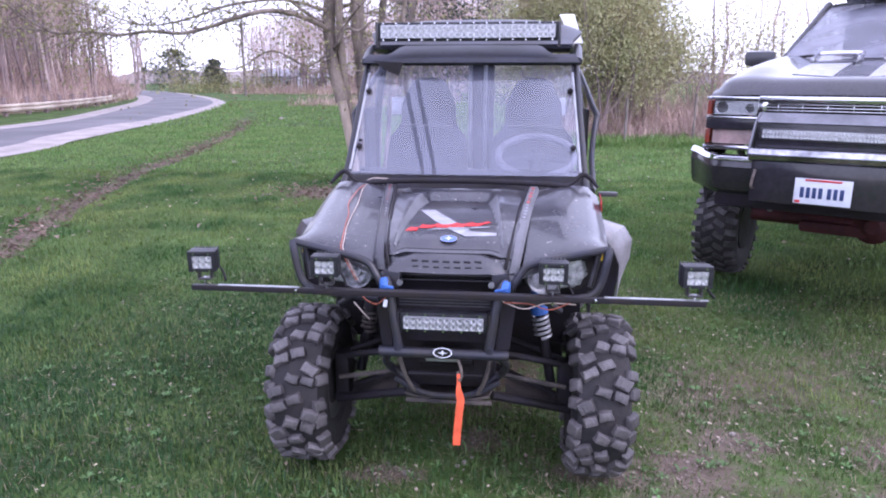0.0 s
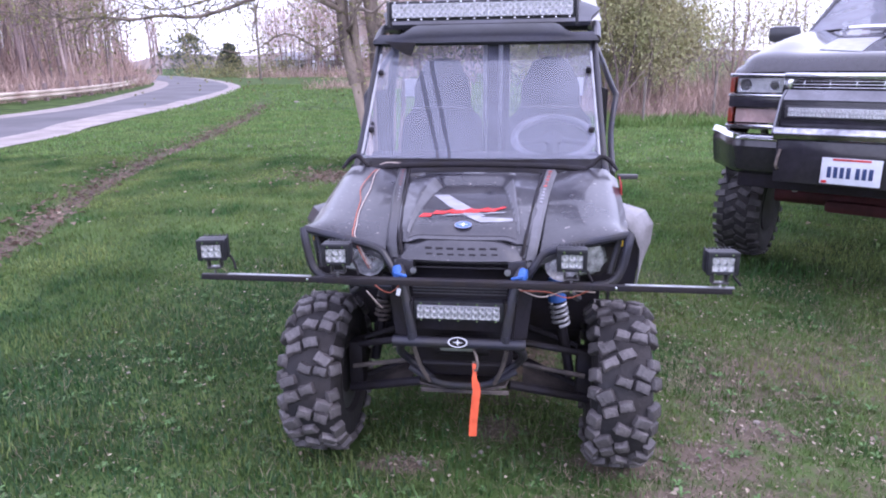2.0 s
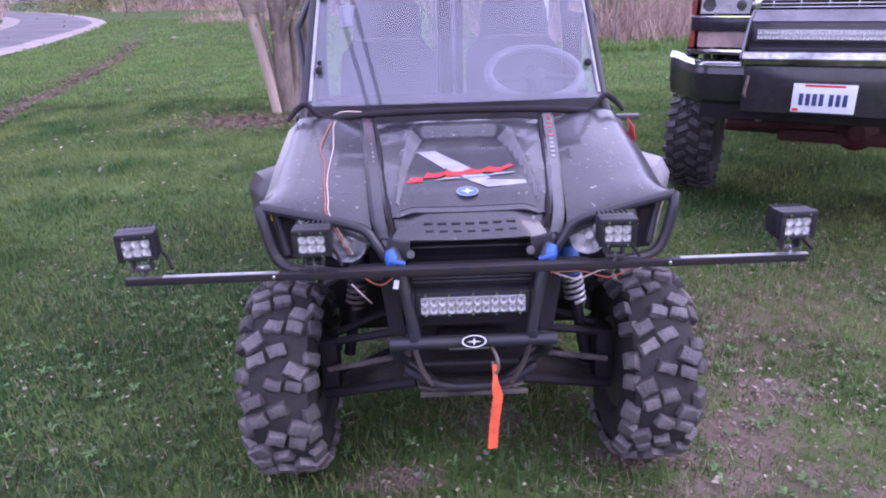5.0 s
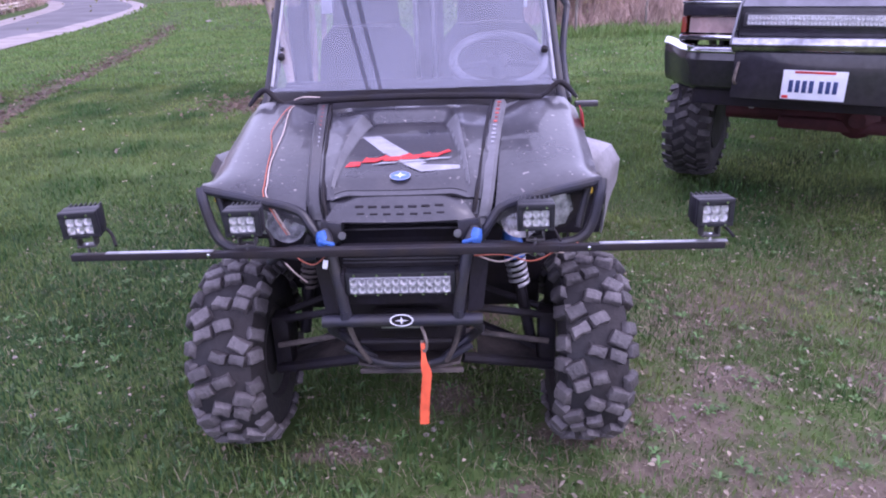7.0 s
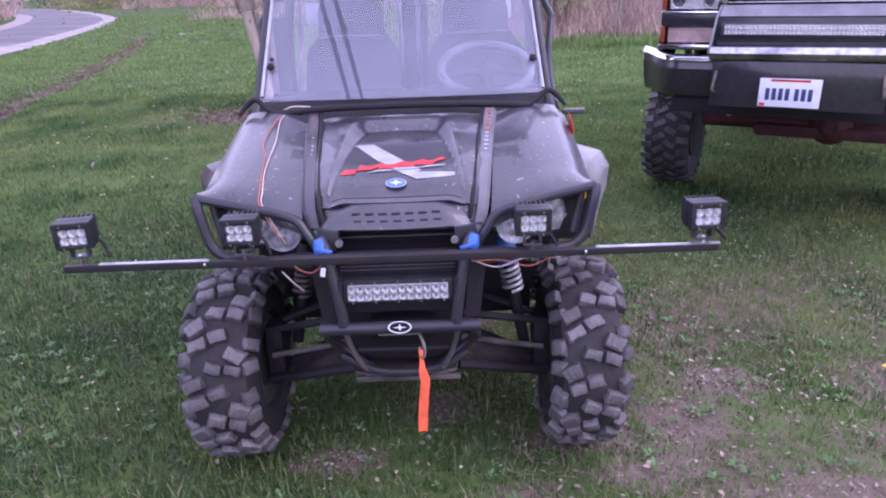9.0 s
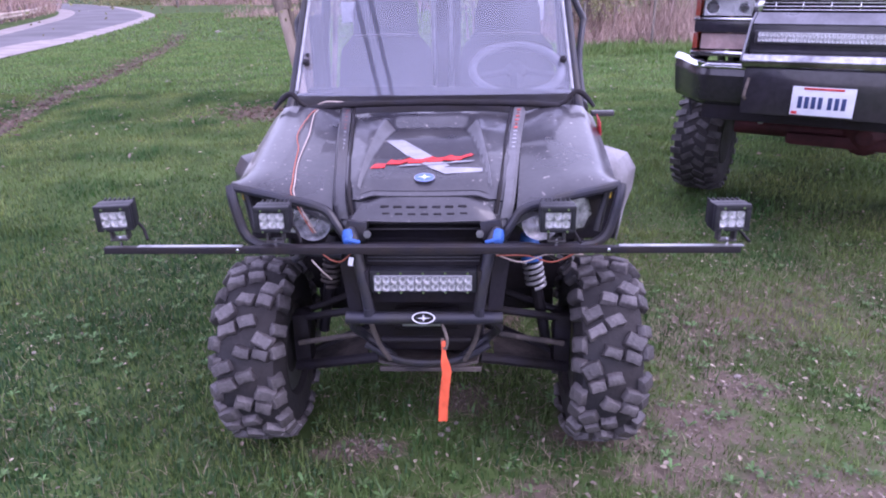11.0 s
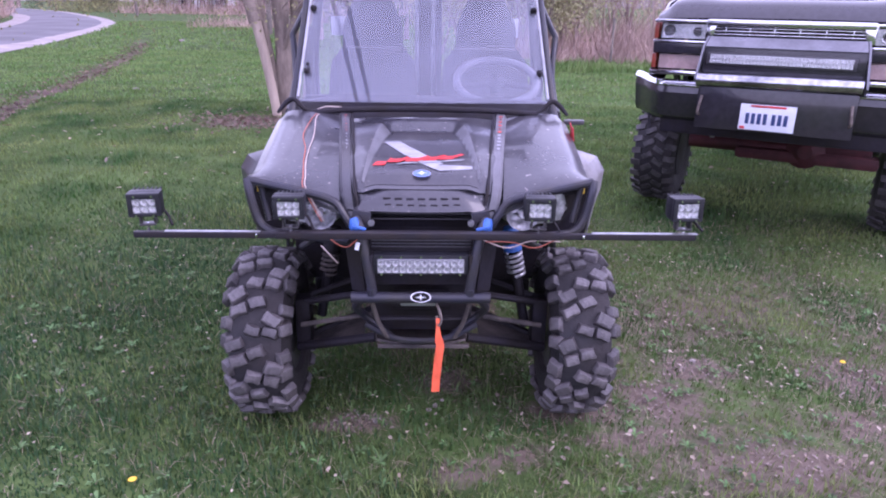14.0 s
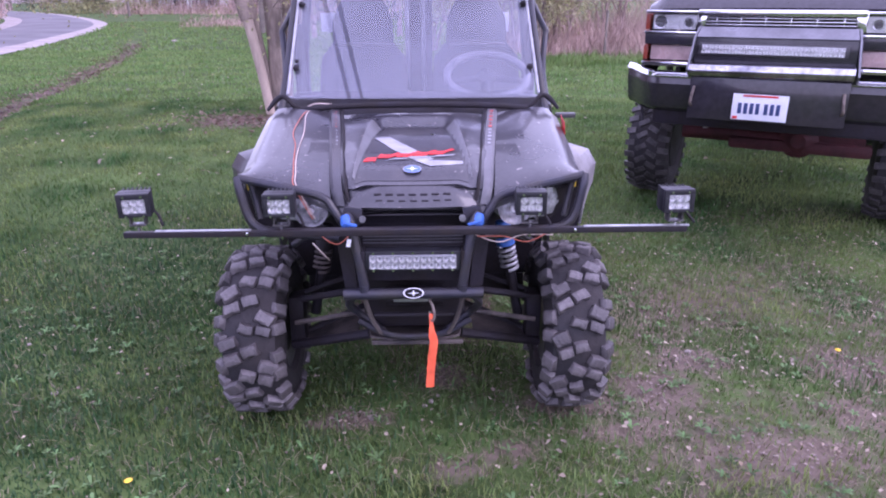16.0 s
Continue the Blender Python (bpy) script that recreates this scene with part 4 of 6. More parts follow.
# ---- lamps carried by the buggy ----
def led(parent, m):
    if "bowl" not in LEDS:
        bm = lathe(B(), [(0.0015, 0.0108), (-0.0045, 0.0112), (-0.0045, 0.0101), (0.002, 0.0052), (0.0025, 0.0035)], 14, 'Y')
        LEDS["bowl"] = part("led", bm, M_LED, parent, "small bright led")
        LEDS["bowl"].matrix_local = m
        return LEDS["bowl"]
    return again(LEDS["bowl"], m, parent)


LEDS = {}
rack = thing("light_rack", "black square steel bar carrying four small led lamps across the bumper", "light bar")
part("bar", box(B(), (-0.012, 0.0, 0.847), (1.79, 0.02, 0.019), 0.002), M_BARPAINT, rack, "black square steel bar")
part("bar_joint", box(B(), (-0.01, 0.003, 0.847), (0.9, 0.03, 0.0215), 0.002), M_BARPAINT, rack)
# paler top over the outer ends of the bar
part("bar_top_strip", box(B(), (0.72, 0.0, 0.858), (0.34, 0.016, 0.002), 0), M_ALU, rack)
part("bar_top_strip", box(B(), (-0.66, 0.0, 0.858), (0.3, 0.016, 0.002), 0), M_ALU, rack)
for x in (-0.52, 0.52):
    part("bar_bolt", lathe(B(), [(-0.012, 0.006), (-0.016, 0.004)], 10, 'Y', (x, 0, 0.848)), M_CHROME, rack)


def pod(x, z, yaw, tilt):
    p = thing("lamp_pod", "", "")
    p.parent = rack
    p.matrix_local = pose(x, 0, z, tilt, 0, yaw)
    part("rear_block", box(B(), (0, 0.05, 0.001), (0.086, 0.022, 0.062), 0.004), M_LAMPBLACK, p)
    for i in range(7):
        part("fin", box(B(), (-0.039 + 0.013 * i, 0.052, 0.003), (0.004, 0.04, 0.07), 0.001), M_LAMPBLACK, p)
    # casting with a thick bezel round the window
    bm = B()
    box(bm, (0, 0.024, 0.002), (0.098, 0.04, 0.074), 0.006)
    for dz, h_ in ((0.031, 0.018), (-0.03, 0.012)):
        box(bm, (0, -0.004, dz), (0.098, 0.02, h_), 0.004)
    for dx in (-0.0415, 0.0415):
        box(bm, (dx, -0.004, 0.0), (0.015, 0.0195, 0.066), 0.004)
    part("housing", bm, M_LAMPBLACK, p, "finned black lamp housing")
    part("reflector_bed", box(B(), (0, 0.003, -0.001), (0.07, 0.006, 0.048), 0.003), M_LEDBED, p)
    for i in range(3):
        for j in range(2):
            led(p, pose(-0.0225 + 0.0225 * i, -0.003, -0.0125 + 0.0225 * j))
    ln = part("lens", box(B(), (0, -0.0105, -0.001), (0.07, 0.003, 0.047), 0.001), M_LENS, p, "clear front lens")
    ln.visible_shadow = False
    for i in (-1, 1):
        for j in (-1, 1):
            part("screw", lathe(B(), [(-0.017, 0.0035), (-0.012, 0.0035)], 8, 'Y', (i * 0.026, 0, j * 0.031)), M_CHROME, p)
    bm = B()
    for i in (-1, 1):
        box(bm, (i * 0.022, 0.02, -0.05), (0.006, 0.03, 0.04), 0.002)
    box(bm, (0, 0.015, -0.067), (0.05, 0.03, 0.006), 0.002)
    part("bracket", bm, M_PLASTIC, p, "black lamp bracket")
    part("stud", tube(B(), [(0, 0.01, -0.062), (0, 0.01, -0.115)], 0.004, 8), M_CHROME, p, "bright bolt through the bar")
    part("lead", tube(B(), [(0.04, 0.05, -0.03), (0.055, 0.05, -0.055), (0.07, 0.02, -0.078)], 0.0045, 6, curve=4), M_DARK, p)
    return tagged(p, "small square six-led lamp")


for x, z, yaw, tilt in ((-0.862, 0.943, 9, 2), (-0.415, 0.937, 2, 0), (0.377, 0.936, -1, 0), (0.846, 0.938, 3, -2)):
    pod(x, z, yaw, tilt)


def led_bar(name, label, c, width, cols, rows, height, m_end):
    b = thing(name, label, "light bar", m=Matrix.Translation(c))
    bm = B()
    box(bm, (0, 0.025, 0), (width + 0.03, 0.05, height + 0.024), 0.006)
    for i in range(int(width / 0.03)):
        box(bm, (-width / 2 + 0.03 * (i + 0.5), 0.06, 0), (0.005, 0.04, height), 0)
    part("housing", bm, M_LAMPBLACK, b, "finned black lamp housing")
    part("reflector_bed", box(B(), (0, -0.002, 0), (width, 0.006, height), 0.002), M_LEDBED, b, "bright reflector bed")
    k = height / rows / 0.024
    for i in range(cols):
        for j in range(rows):
            led(b, Matrix.Translation((-width / 2 + width * (i + 0.5) / cols, -0.006, height * ((j + 0.5) / rows - 0.5))) @ Matrix.Diagonal((k, 1, k, 1)))
    ln = part("lens", box(B(), (0, -0.013, 0), (width, 0.003, height), 0.001), M_LENS, b, "clear front lens")
    ln.visible_shadow = False
    for i in range(int(width / 0.062) + 1):
        for j in (-1, 1):
            x = -width / 2 + width * (i + 0.2) / (int(width / 0.062) + 0.4)
            part("screw", lathe(B(), [(-0.006, 0.004), (0.002, 0.004)], 8, 'Y', (x, 0, j * (height / 2 + 0.007))), M_CHROME, b)
    for s in SIDES:
        part("end_bracket", box(B(), (s * (width / 2 + 0.021), 0.03, -0.012), (0.012, 0.07, height + 0.05), 0.003), m_end, b, "black end bracket")
    return b


led_bar("bumper_light_bar", "short two-row led light bar set in the buggy bumper", (0, 0.02, 0.736), 0.284, 12, 2, 0.046, M_DARK)
led_bar("roof_light_bar", "long two-row led light bar on the buggy roof", (-0.008, 1.13, 1.792), 0.828, 28, 2, 0.062, M_PLASTIC)


# ---- the lifted truck ----
TC = 0.012
truck = thing("pickup_truck", "lifted black pickup truck with chrome trim and grille guard on grass", "pickup truck", m=pose(2.131, 2.136, 0.005, 0, 0, -31))


def tx(x):
    return x + TC


# hood: rounded fender crests, flat middle
def t_hood(u, v):
    a = 2 * u - 1
    y = 0.13 + 1.68 * v
    w = 0.815 + 0.05 * v
    crest = 0.05 * math.exp(-((abs(a) - 0.72) / 0.16) ** 2)
    z = 1.44 + 0.085 * min(1, v / 0.06) ** 0.6 + 0.155 * (1 - (1 - v) ** 1.6)
    z += crest * step(0, 0.3, v) - 0.075 * step(0.86, 1.0, abs(a)) - 0.012 * a * a
    return (tx(a * w), y + 0.07 * a * a * (1 - v), z + 0.03)


part("hood", sheet(B(), t_hood, 48, 26, 0.02), M_TRUCKPAINT, truck, "glossy dusty black hood")


def t_on_hood(a, v, up=0.004):
    q = Vector(t_hood((a + 1) / 2, v))
    q.z += up
    return q


for s in SIDES:
    def stripe(u, v):
        return t_on_hood(s * (0.12 + 0.32 * u), 0.1 + 0.56 * v + 0.08 * (1 - v) * u, 0.0025)
    part("hood_stripe", sheet(B(), stripe, 8, 24, 0.0012), M_SILVERDEC, truck, "wide silver hood stripe")

    # louvred scoop with a bright rim near the cowl
    def scoop(u, v):
        q = t_on_hood(s * (0.10 + 0.35 * u), 0.62 + 0.25 * v, 0)
        q.z += 0.05 * step(0, 0.8, v) * step(0, 0.15, min(u, 1 - u) + 0.02)
        return q
    sc = part("hood_scoop", sheet(B(), scoop, 12, 8, 0.01), M_TRUCKPAINT, truck, "raised hood vent with a bright rim")
    rim = [t_on_hood(s * 0.1, 0.7, 0.03), t_on_hood(s * 0.12, 0.875, 0.06), t_on_hood(s * 0.43, 0.875, 0.06), t_on_hood(s * 0.46, 0.7, 0.03)]
    part("scoop_rim", tube(B(), rim, 0.014, 8, curve=4), M_CHROME, sc)
    part("scoop_mouth", box(B(), t_on_hood(s * 0.275, 0.885, 0.03), (0.22, 0.02, 0.04), 0.005), M_DARK, sc)

    # fender side and wheel opening
    def side(u, v):
        y = 0.22 + 1.5 * u
        cut = 0.62 + 0.33 * math.sqrt(max(0, 1 - ((y - 1.2) / 0.5) ** 2)) if abs(y - 1.2) < 0.5 else 0.62
        top = 1.44 + 0.2 * (1 - (1 - u) ** 1.6)
        return (tx(s * (0.80 + 0.075 * min(1, u * 2.5) + 0.04 * math.sin(math.pi * min(1, v * 1.1)) - 0.03 * (1 - u) ** 3)), y, cut + 0.1 + (top - cut - 0.1) * v)
    part("front_fender", sheet(B(), side, 36, 10, 0.015), M_TRUCKPAINT, truck, "black front fender")
    part("fender_flare", tube(B(), [(tx(s * 0.91), 1.2 + 0.5 * math.cos(a), 0.74 + 0.34 * math.sin(a)) for a in np.linspace(0, math.pi, 18)], 0.03, 8), M_PLASTIC, truck)
    # lamps
    for nm, z0, z1, m_, lab in (("headlight", 1.335, 1.43, M_LEDBED, "clear quad headlight"), ("turn_lamp", 1.145, 1.235, M_PINKLENS, "faded turn-signal lens")):
        lamp = part(nm, box(B(), (tx(s * 0.607), 0.15, (z0 + z1) / 2), (0.285, 0.05, z1 - z0), 0.006), m_ if nm == "turn_lamp" else M_DARK, truck, lab)
        if nm == "headlight":
            part("reflector", box(B(), (tx(s * 0.607), 0.122, (z0 + z1) / 2), (0.27, 0.006, 0.082), 0.002), M_LED, lamp)
            for k, r in ((0.695, 0.036), (0.522, 0.026)):
                part("projector", lathe(B(), [(-0.008, r), (0.0, r * 0.9), (0.012, r * 0.5)], 20, 'Y', (tx(s * k), 0.112, (z0 + z1) / 2)), M_DARK, lamp, "round dark projector")
                part("projector_ring", tube(B(), [(tx(s * k) + r * math.cos(a), 0.105, (z0 + z1) / 2 + r * math.sin(a)) for a in np.linspace(0, 6.283, 22, endpoint=False)], 0.004, 6, closed=True), M_CHROME, lamp)
            for k in (0.575, 0.62):
                part("projector", lathe(B(), [(-0.006, 0.016), (0.004, 0.012)], 14, 'Y', (tx(s * k), 0.114, (z0 + z1) / 2)), M_LED, lamp)
            ln = part("lens", box(B(), (tx(s * 0.607), 0.094, (z0 + z1) / 2), (0.28, 0.005, 0.09), 0.002), M_LENS, lamp)
            ln.visible_shadow = False
        am = part("corner_lamp", box(B(), (tx(s * 0.785), 0.19, (z0 + z1) / 2), (0.03, 0.12, z1 - z0 + 0.004), 0.008), M_AMBER, truck, "amber corner lamp")
    part("lamp_divider", box(B(), (tx(s * 0.62), 0.13, 1.285), (0.34, 0.08, 0.085), 0.012), M_TRUCKPAINT, truck)
    part("lamp_trim", box(B(), (tx(s * 0.62), 0.115, 1.318), (0.345, 0.07, 0.018), 0.005), M_CHROME, truck, "chrome lamp trim")
    part("lamp_trim", box(B(), (tx(s * 0.62), 0.115, 1.445), (0.345, 0.07, 0.02), 0.005), M_CHROME, truck, "chrome lamp trim")
    part("lamp_trim", box(B(), (tx(s * 0.62), 0.11, 1.122), (0.345, 0.08, 0.03), 0.008), M_CHROME, truck, "chrome lamp trim")
    part("lamp_trim", box(B(), (tx(s * 0.44), 0.10, 1.3), (0.026, 0.06, 0.3), 0.006, Matrix.Rotation(s * 0.1, 4, 'Y')), M_CHROME, truck, "chrome lamp trim")
    # mirror
    mi = part("door_mirror", box(B(), (tx(s * 0.88), 1.78, 1.735), (0.24, 0.1, 0.13), 0.04), M_PLASTIC, truck, "black door mirror")
    part("mirror_arm", tube(B(), [(tx(s * 0.8), 1.8, 1.70), (tx(s * 0.74), 1.92, 1.66)], 0.02, 8), M_PLASTIC, mi)
    # wheel
    w = thing("wheel", "", "")
    w.parent = truck
    w.matrix_local = pose(tx(s * 0.87), 1.22, 0.385)
    prof = [(-0.13, 0.2), (-0.155, 0.25), (-0.165, 0.32), (-0.145, 0.385), (-0.09, 0.405), (0.09, 0.405), (0.145, 0.385), (0.165, 0.32), (0.155, 0.25), (0.13, 0.2)]
    part("tyre", lathe(B(), prof, 48, 'X'), M_RUBBER, w, "tall dusty mud tyre")
    part("rim", lathe(B(), [(-0.14, 0.06), (-0.14, 0.2), (0.1, 0.18), (0.15, 0.2), (0.15, 0.06)], 24, 'X'), M_DARK, w)
    bm = B()
    for i in range(26):
        for k, (x, da, tw, l, wd) in enumerate(((-0.125, 0, 0.1, 0.085, 0.045), (0.125, 0.5, -0.1, 0.085, 0.045), (-0.042, 0.3, 0.5, 0.085, 0.04), (0.042, 0.8, -0.5, 0.085, 0.04))):
            m = Matrix.Rotation((i + da) * 2 * math.pi / 26, 4, 'X') @ Matrix.Translation((x, 0, 0.392 - (0.014 if k < 2 else 0))) @ Matrix.Rotation(0.35 * (x > 0.1) - 0.35 * (x < -0.1), 4, 'Y') @ Matrix.Rotation(tw, 4, 'Z')
            q = bmesh.ops.create_cube(bm, size=1)
            for v in q["verts"]:
                v.co = m @ Vector((v.co.x * l, v.co.y * wd, (v.co.z + 0.5) * 0.024))
    part("tread", bm, M_LUG, w, smooth=False)
    tagged(w, "truck front wheel with a tall mud tyre")
    # tow hook and shackle
    part("tow_hook", tube(B(), [(tx(s * 0.42), -0.02, 1.0), (tx(s * 0.425), -0.045, 0.95), (tx(s * 0.43), -0.05, 0.9), (tx(s * 0.425), -0.02, 0.88)], 0.009, 8, curve=4), M_RUSTY, truck, "worn steel tow hook")

# chrome grille above the guard
bm = B()
box(bm, (tx(0.0), 0.085, 1.442), (0.92, 0.07, 0.04), 0.008)
part("grille_frame", bm, M_CHROME, truck, "chrome grille frame")
for s in SIDES:
    part("grille_frame", box(B(), (tx(s * 0.436), 0.09, 1.39), (0.05, 0.06, 0.11), 0.01, Matrix.Rotation(s * -0.2, 4, 'Y')), M_CHROME, truck)
part("grille_back", box(B(), (tx(0.0), 0.13, 1.39), (0.88, 0.03, 0.12), 0.004), M_DARK, truck)
for z in (1.41, 1.391, 1.372):
    part("grille_slat", box(B(), (tx(0.0), 0.1, z), (0.84, 0.02, 0.006), 0.002), M_CHROME, truck, "thin chrome grille slat")
for i in range(6):
    part("grille_post", box(B(), (tx(-0.35 + i * 0.14), 0.1, 1.392), (0.006, 0.016, 0.05), 0.001), M_CHROME, truck)

# guard with its lamp
def guard_band(u, v):
    a = 2 * u - 1
    return (tx(a * (0.43 + 0.012 * (1 - v))), 0.05 - 0.05 * (1 - v), 1.302 + 0.058 * v)


part("guard_band", sheet(B(), guard_band, 10, 4, 0.01), M_SILVER, truck, "silver upper guard band darkened for mirrored ground")
part("guard_panel", box(B(), (tx(0), 0.035, 1.225), (0.9, 0.03, 0.17), 0.006), M_TRUCKPAINT, truck, "black guard panel")
for s in SIDES:
    bm = B()
    plate(bm, [(tx(s * 0.435), 0.05, 1.36), (tx(s * 0.447), 0.0, 1.30), (tx(s * 0.47), -0.03, 1.1), (tx(s * 0.465), 0.05, 1.05), (tx(s * 0.455), 0.12, 1.1)], (s, 0, 0), 0.012)
    part("guard_cheek", bm, M_SILVER, truck, "silver guard side plate")
part("guard_tube", tube(B(), [(tx(-0.462), -0.02, 1.10), (tx(0.455), -0.02, 1.11)], 0.043, 20), M_DULLCHROME, truck, "thick polished guard tube")
part("plate_panel", box(B(), (tx(0), 0.0, 0.93), (0.9, 0.04, 0.27), 0.02), M_TRUCKPAINT, truck, "black lower guard panel")
lamp = thing("truck_light_bar", "", "")
lamp.parent = truck
lamp.matrix_local = pose(0, 0.005, 1.229)
tagged(lamp, "long led light bar in the truck guard")
part("housing", box(B(), (0, 0.02, 0), (0.83, 0.03, 0.075), 0.006), M_PLASTIC, lamp)
part("reflector_bed", box(B(), (0, 0.002, 0), (0.79, 0.006, 0.055), 0.002), M_ALU, lamp)
for i in range(40):
    for j in (-1, 1):
        led(lamp, Matrix.Translation((-0.385 + i * 0.77 / 39, -0.003, j * 0.0135)) @ Matrix.Diagonal((0.85, 1, 1, 1)))
# bumper, wrapping round at both ends
def bumper(u, v):
    a = 2 * u - 1
    prof = [(0.07, 0.81), (0.03, 0.84), (-0.005, 0.92), (-0.03, 1.0), (-0.012, 1.05), (0.03, 1.067), (0.09, 1.067)]
    q = line_at([(p[0], p[1], 0) for p in prof], v)
    back = 0.27 * step(0.7, 1.04, abs(a)) ** 1.2
    return (tx(a * 0.93), 0.06 + q.x + back, q.y + 0.02 * step(0.8, 1, abs(a)))


part("bumper", sheet(B(), bumper, 72, 24, 0.012), M_TRUCKPAINT, truck, "black-painted wrapping bumper")


def bumper_chrome(u, v):
    a = 2 * u - 1
    back = 0.27 * step(0.7, 1.04, abs(a)) ** 1.2
    return (tx(a * 0.935), 0.03 + 0.065 * v + back, 1.05 + 0.03 * math.sin(v * 1.6) + 0.02 * step(0.8, 1, abs(a)))


part("bumper_trim", sheet(B(), bumper_chrome, 72, 6, 0.01), M_CHROME, truck, "chrome bumper top")
part("valance", box(B(), (tx(0), 0.16, 0.8), (1.4, 0.06, 0.16), 0.02), M_DARK, truck)
for i in range(3):
    part("under_bracket", box(B(), (tx(-0.42 + 0.06 * i), 0.25, 0.74 - 0.02 * (i % 2)), (0.03, 0.03, 0.05), 0.006), M_ALU, truck)
part("crossmember", tube(B(), [(tx(-0.62), 0.95, 0.55), (tx(0.62), 0.95, 0.55)], 0.06, 12), M_AXLE, truck, "red-painted axle")
part("differential", lathe(B(), [(-0.12, 0.05), (-0.06, 0.13), (0.06, 0.13), (0.12, 0.05)], 18, 'Y', (tx(0.2), 0.95, 0.55)), M_AXLE, truck)
part("skid_bar", box(B(), (tx(0.2), 0.95, 0.5), (0.95, 0.2, 0.09), 0.04), M_AXLE, truck)
part("chassis", box(B(), (tx(0), 2.4, 0.8), (0.9, 3.6, 0.16), 0.03), M_DARK, truck)
# plate: writing reduced to bars
num = part("licence_plate", box(B(), (-0.008, -0.036, 0.893), (0.315, 0.006, 0.158), 0.004), M_PLATE, truck, "white licence plate with blue bars and red top band")
for i, x in enumerate((-0.112, -0.078, -0.044, -0.010, 0.038, 0.072, 0.106)):
    part("plate_bar", box(B(), (x - 0.008, -0.0405, 0.885), (0.022, 0.003, 0.066), 0.001), M_PLATEBLUE, num)
part("plate_band", box(B(), (-0.008, -0.0405, 0.962), (0.2, 0.003, 0.012), 0.001), M_RED, num)
part("plate_sticker", box(B(), (-0.142, -0.0405, 0.827), (0.03, 0.003, 0.016), 0.001), M_RED, num)
# cab
def t_screen(u, v):
    a = 2 * u - 1
    return (tx(a * (0.73 - 0.24 * v)), 1.80 + 0.52 * v + 0.13 * a * a, 1.73 + 0.47 * v)


wsn = part("truck_windshield", sheet(B(), t_screen, 20, 8, 0.006), M_TRUCKGLASS, truck, "dark truck windshield with sky sheen painted as haze")
wsn.visible_shadow = False
for s in SIDES:
    part("screen_pillar", tube(B(), [(tx(s * 0.75), 1.93, 1.68), (tx(s * 0.505), 2.46, 2.21)], 0.03, 10), M_TRUCKPAINT, truck)
    bm = B()
    box(bm, (tx(s * 0.88), 2.75, 1.2), (0.05, 1.9, 1.0), 0.03)
    part("cab_side", bm, M_TRUCKPAINT, truck, "black cab side")
    part("wiper", tube(B(), [(tx(s * 0.35 - 0.3), 1.80, 1.74), (tx(s * 0.35 + 0.05), 1.80, 1.765), (tx(s * 0.35 + 0.2), 1.81, 1.75)], 0.01, 6, curve=4), M_DARK, truck, "black windshield wiper")
part("cowl", box(B(), (tx(0), 1.82, 1.70), (1.46, 0.16, 0.04), 0.012), M_PLASTIC, truck)


def t_roof(u, v):
    a = 2 * u - 1
    return (tx(a * 0.52), 2.31 + 1.2 * v + 0.12 * a * a * (1 - v), 2.19 + 0.06 * (1 - a ** 4) * math.sin(0.4 + 2.2 * v))


part("cab_roof", sheet(B(), t_roof, 16, 10, 0.03), M_TRUCKPAINT, truck, "black cab roof")
part("sun_visor", box(B(), (tx(0.08), 2.27, 2.215), (0.86, 0.09, 0.03), 0.01, Matrix.Rotation(radians(-12), 4, 'X')), M_TRUCKPAINT, truck, "dark visor over the windshield")
for i in range(5):
    part("roof_marker", box(B(), (tx(-0.4 + 0.2 * i), 2.42, 2.255), (0.07, 0.1, 0.035), 0.012), M_AMBER, truck, "small amber roof marker")
part("cab_floor", box(B(), (tx(0), 2.7, 1.25), (1.6, 1.8, 0.9), 0.05), M_DARK, truck)
part("cab_back", box(B(), (tx(0), 3.5, 1.95), (1.0, 0.06, 0.5), 0.02), M_TRUCKPAINT, truck)
part("load_bed", box(B(), (tx(0), 4.5, 1.25), (1.68, 1.9, 0.55), 0.05), M_TRUCKPAINT, truck, "black load bed")
for s in SIDES:
    w = thing("wheel", "", "")
    w.parent = truck
    w.matrix_local = pose(tx(s * 0.70), 4.3, 0.385)
    part("tyre", lathe(B(), [(-0.15, 0.2), (-0.19, 0.32), (-0.15, 0.41), (0.15, 0.41), (0.19, 0.32), (0.15, 0.2)], 36, 'X'), M_RUBBER, w)
    part("rim", lathe(B(), [(-0.14, 0.06), (-0.14, 0.2), (0.15, 0.2), (0.15, 0.06)], 24, 'X'), M_ALU, w)
    tagged(w, "truck rear wheel")


# ---- ground ----
ROAD_NEAR = [(-9.3, -12), (-9.9, 0), (-10.8, 11.3), (-11.6, 14.2), (-12.5, 18.2), (-14.1, 25.0), (-19.4, 41.5), (-30.0, 60.0), (-43.8, 79.0), (-75, 112)]
ROAD_FAR = [(-15.6, -12), (-15.6, 0), (-16.2, 14), (-17.0, 21.8), (-20.4, 31.0), (-26.0, 44.0), (-33.0, 56.0), (-42.0, 67.0), (-52.0, 78.0), (-82, 105)]
DITCH = [(-3.6, -2.0), (-4.7, 3.6), (-5.5, 5.7), (-6.4, 8.8), (-6.8, 11.0), (-8.7, 19.0), (-13.8, 33.5)]
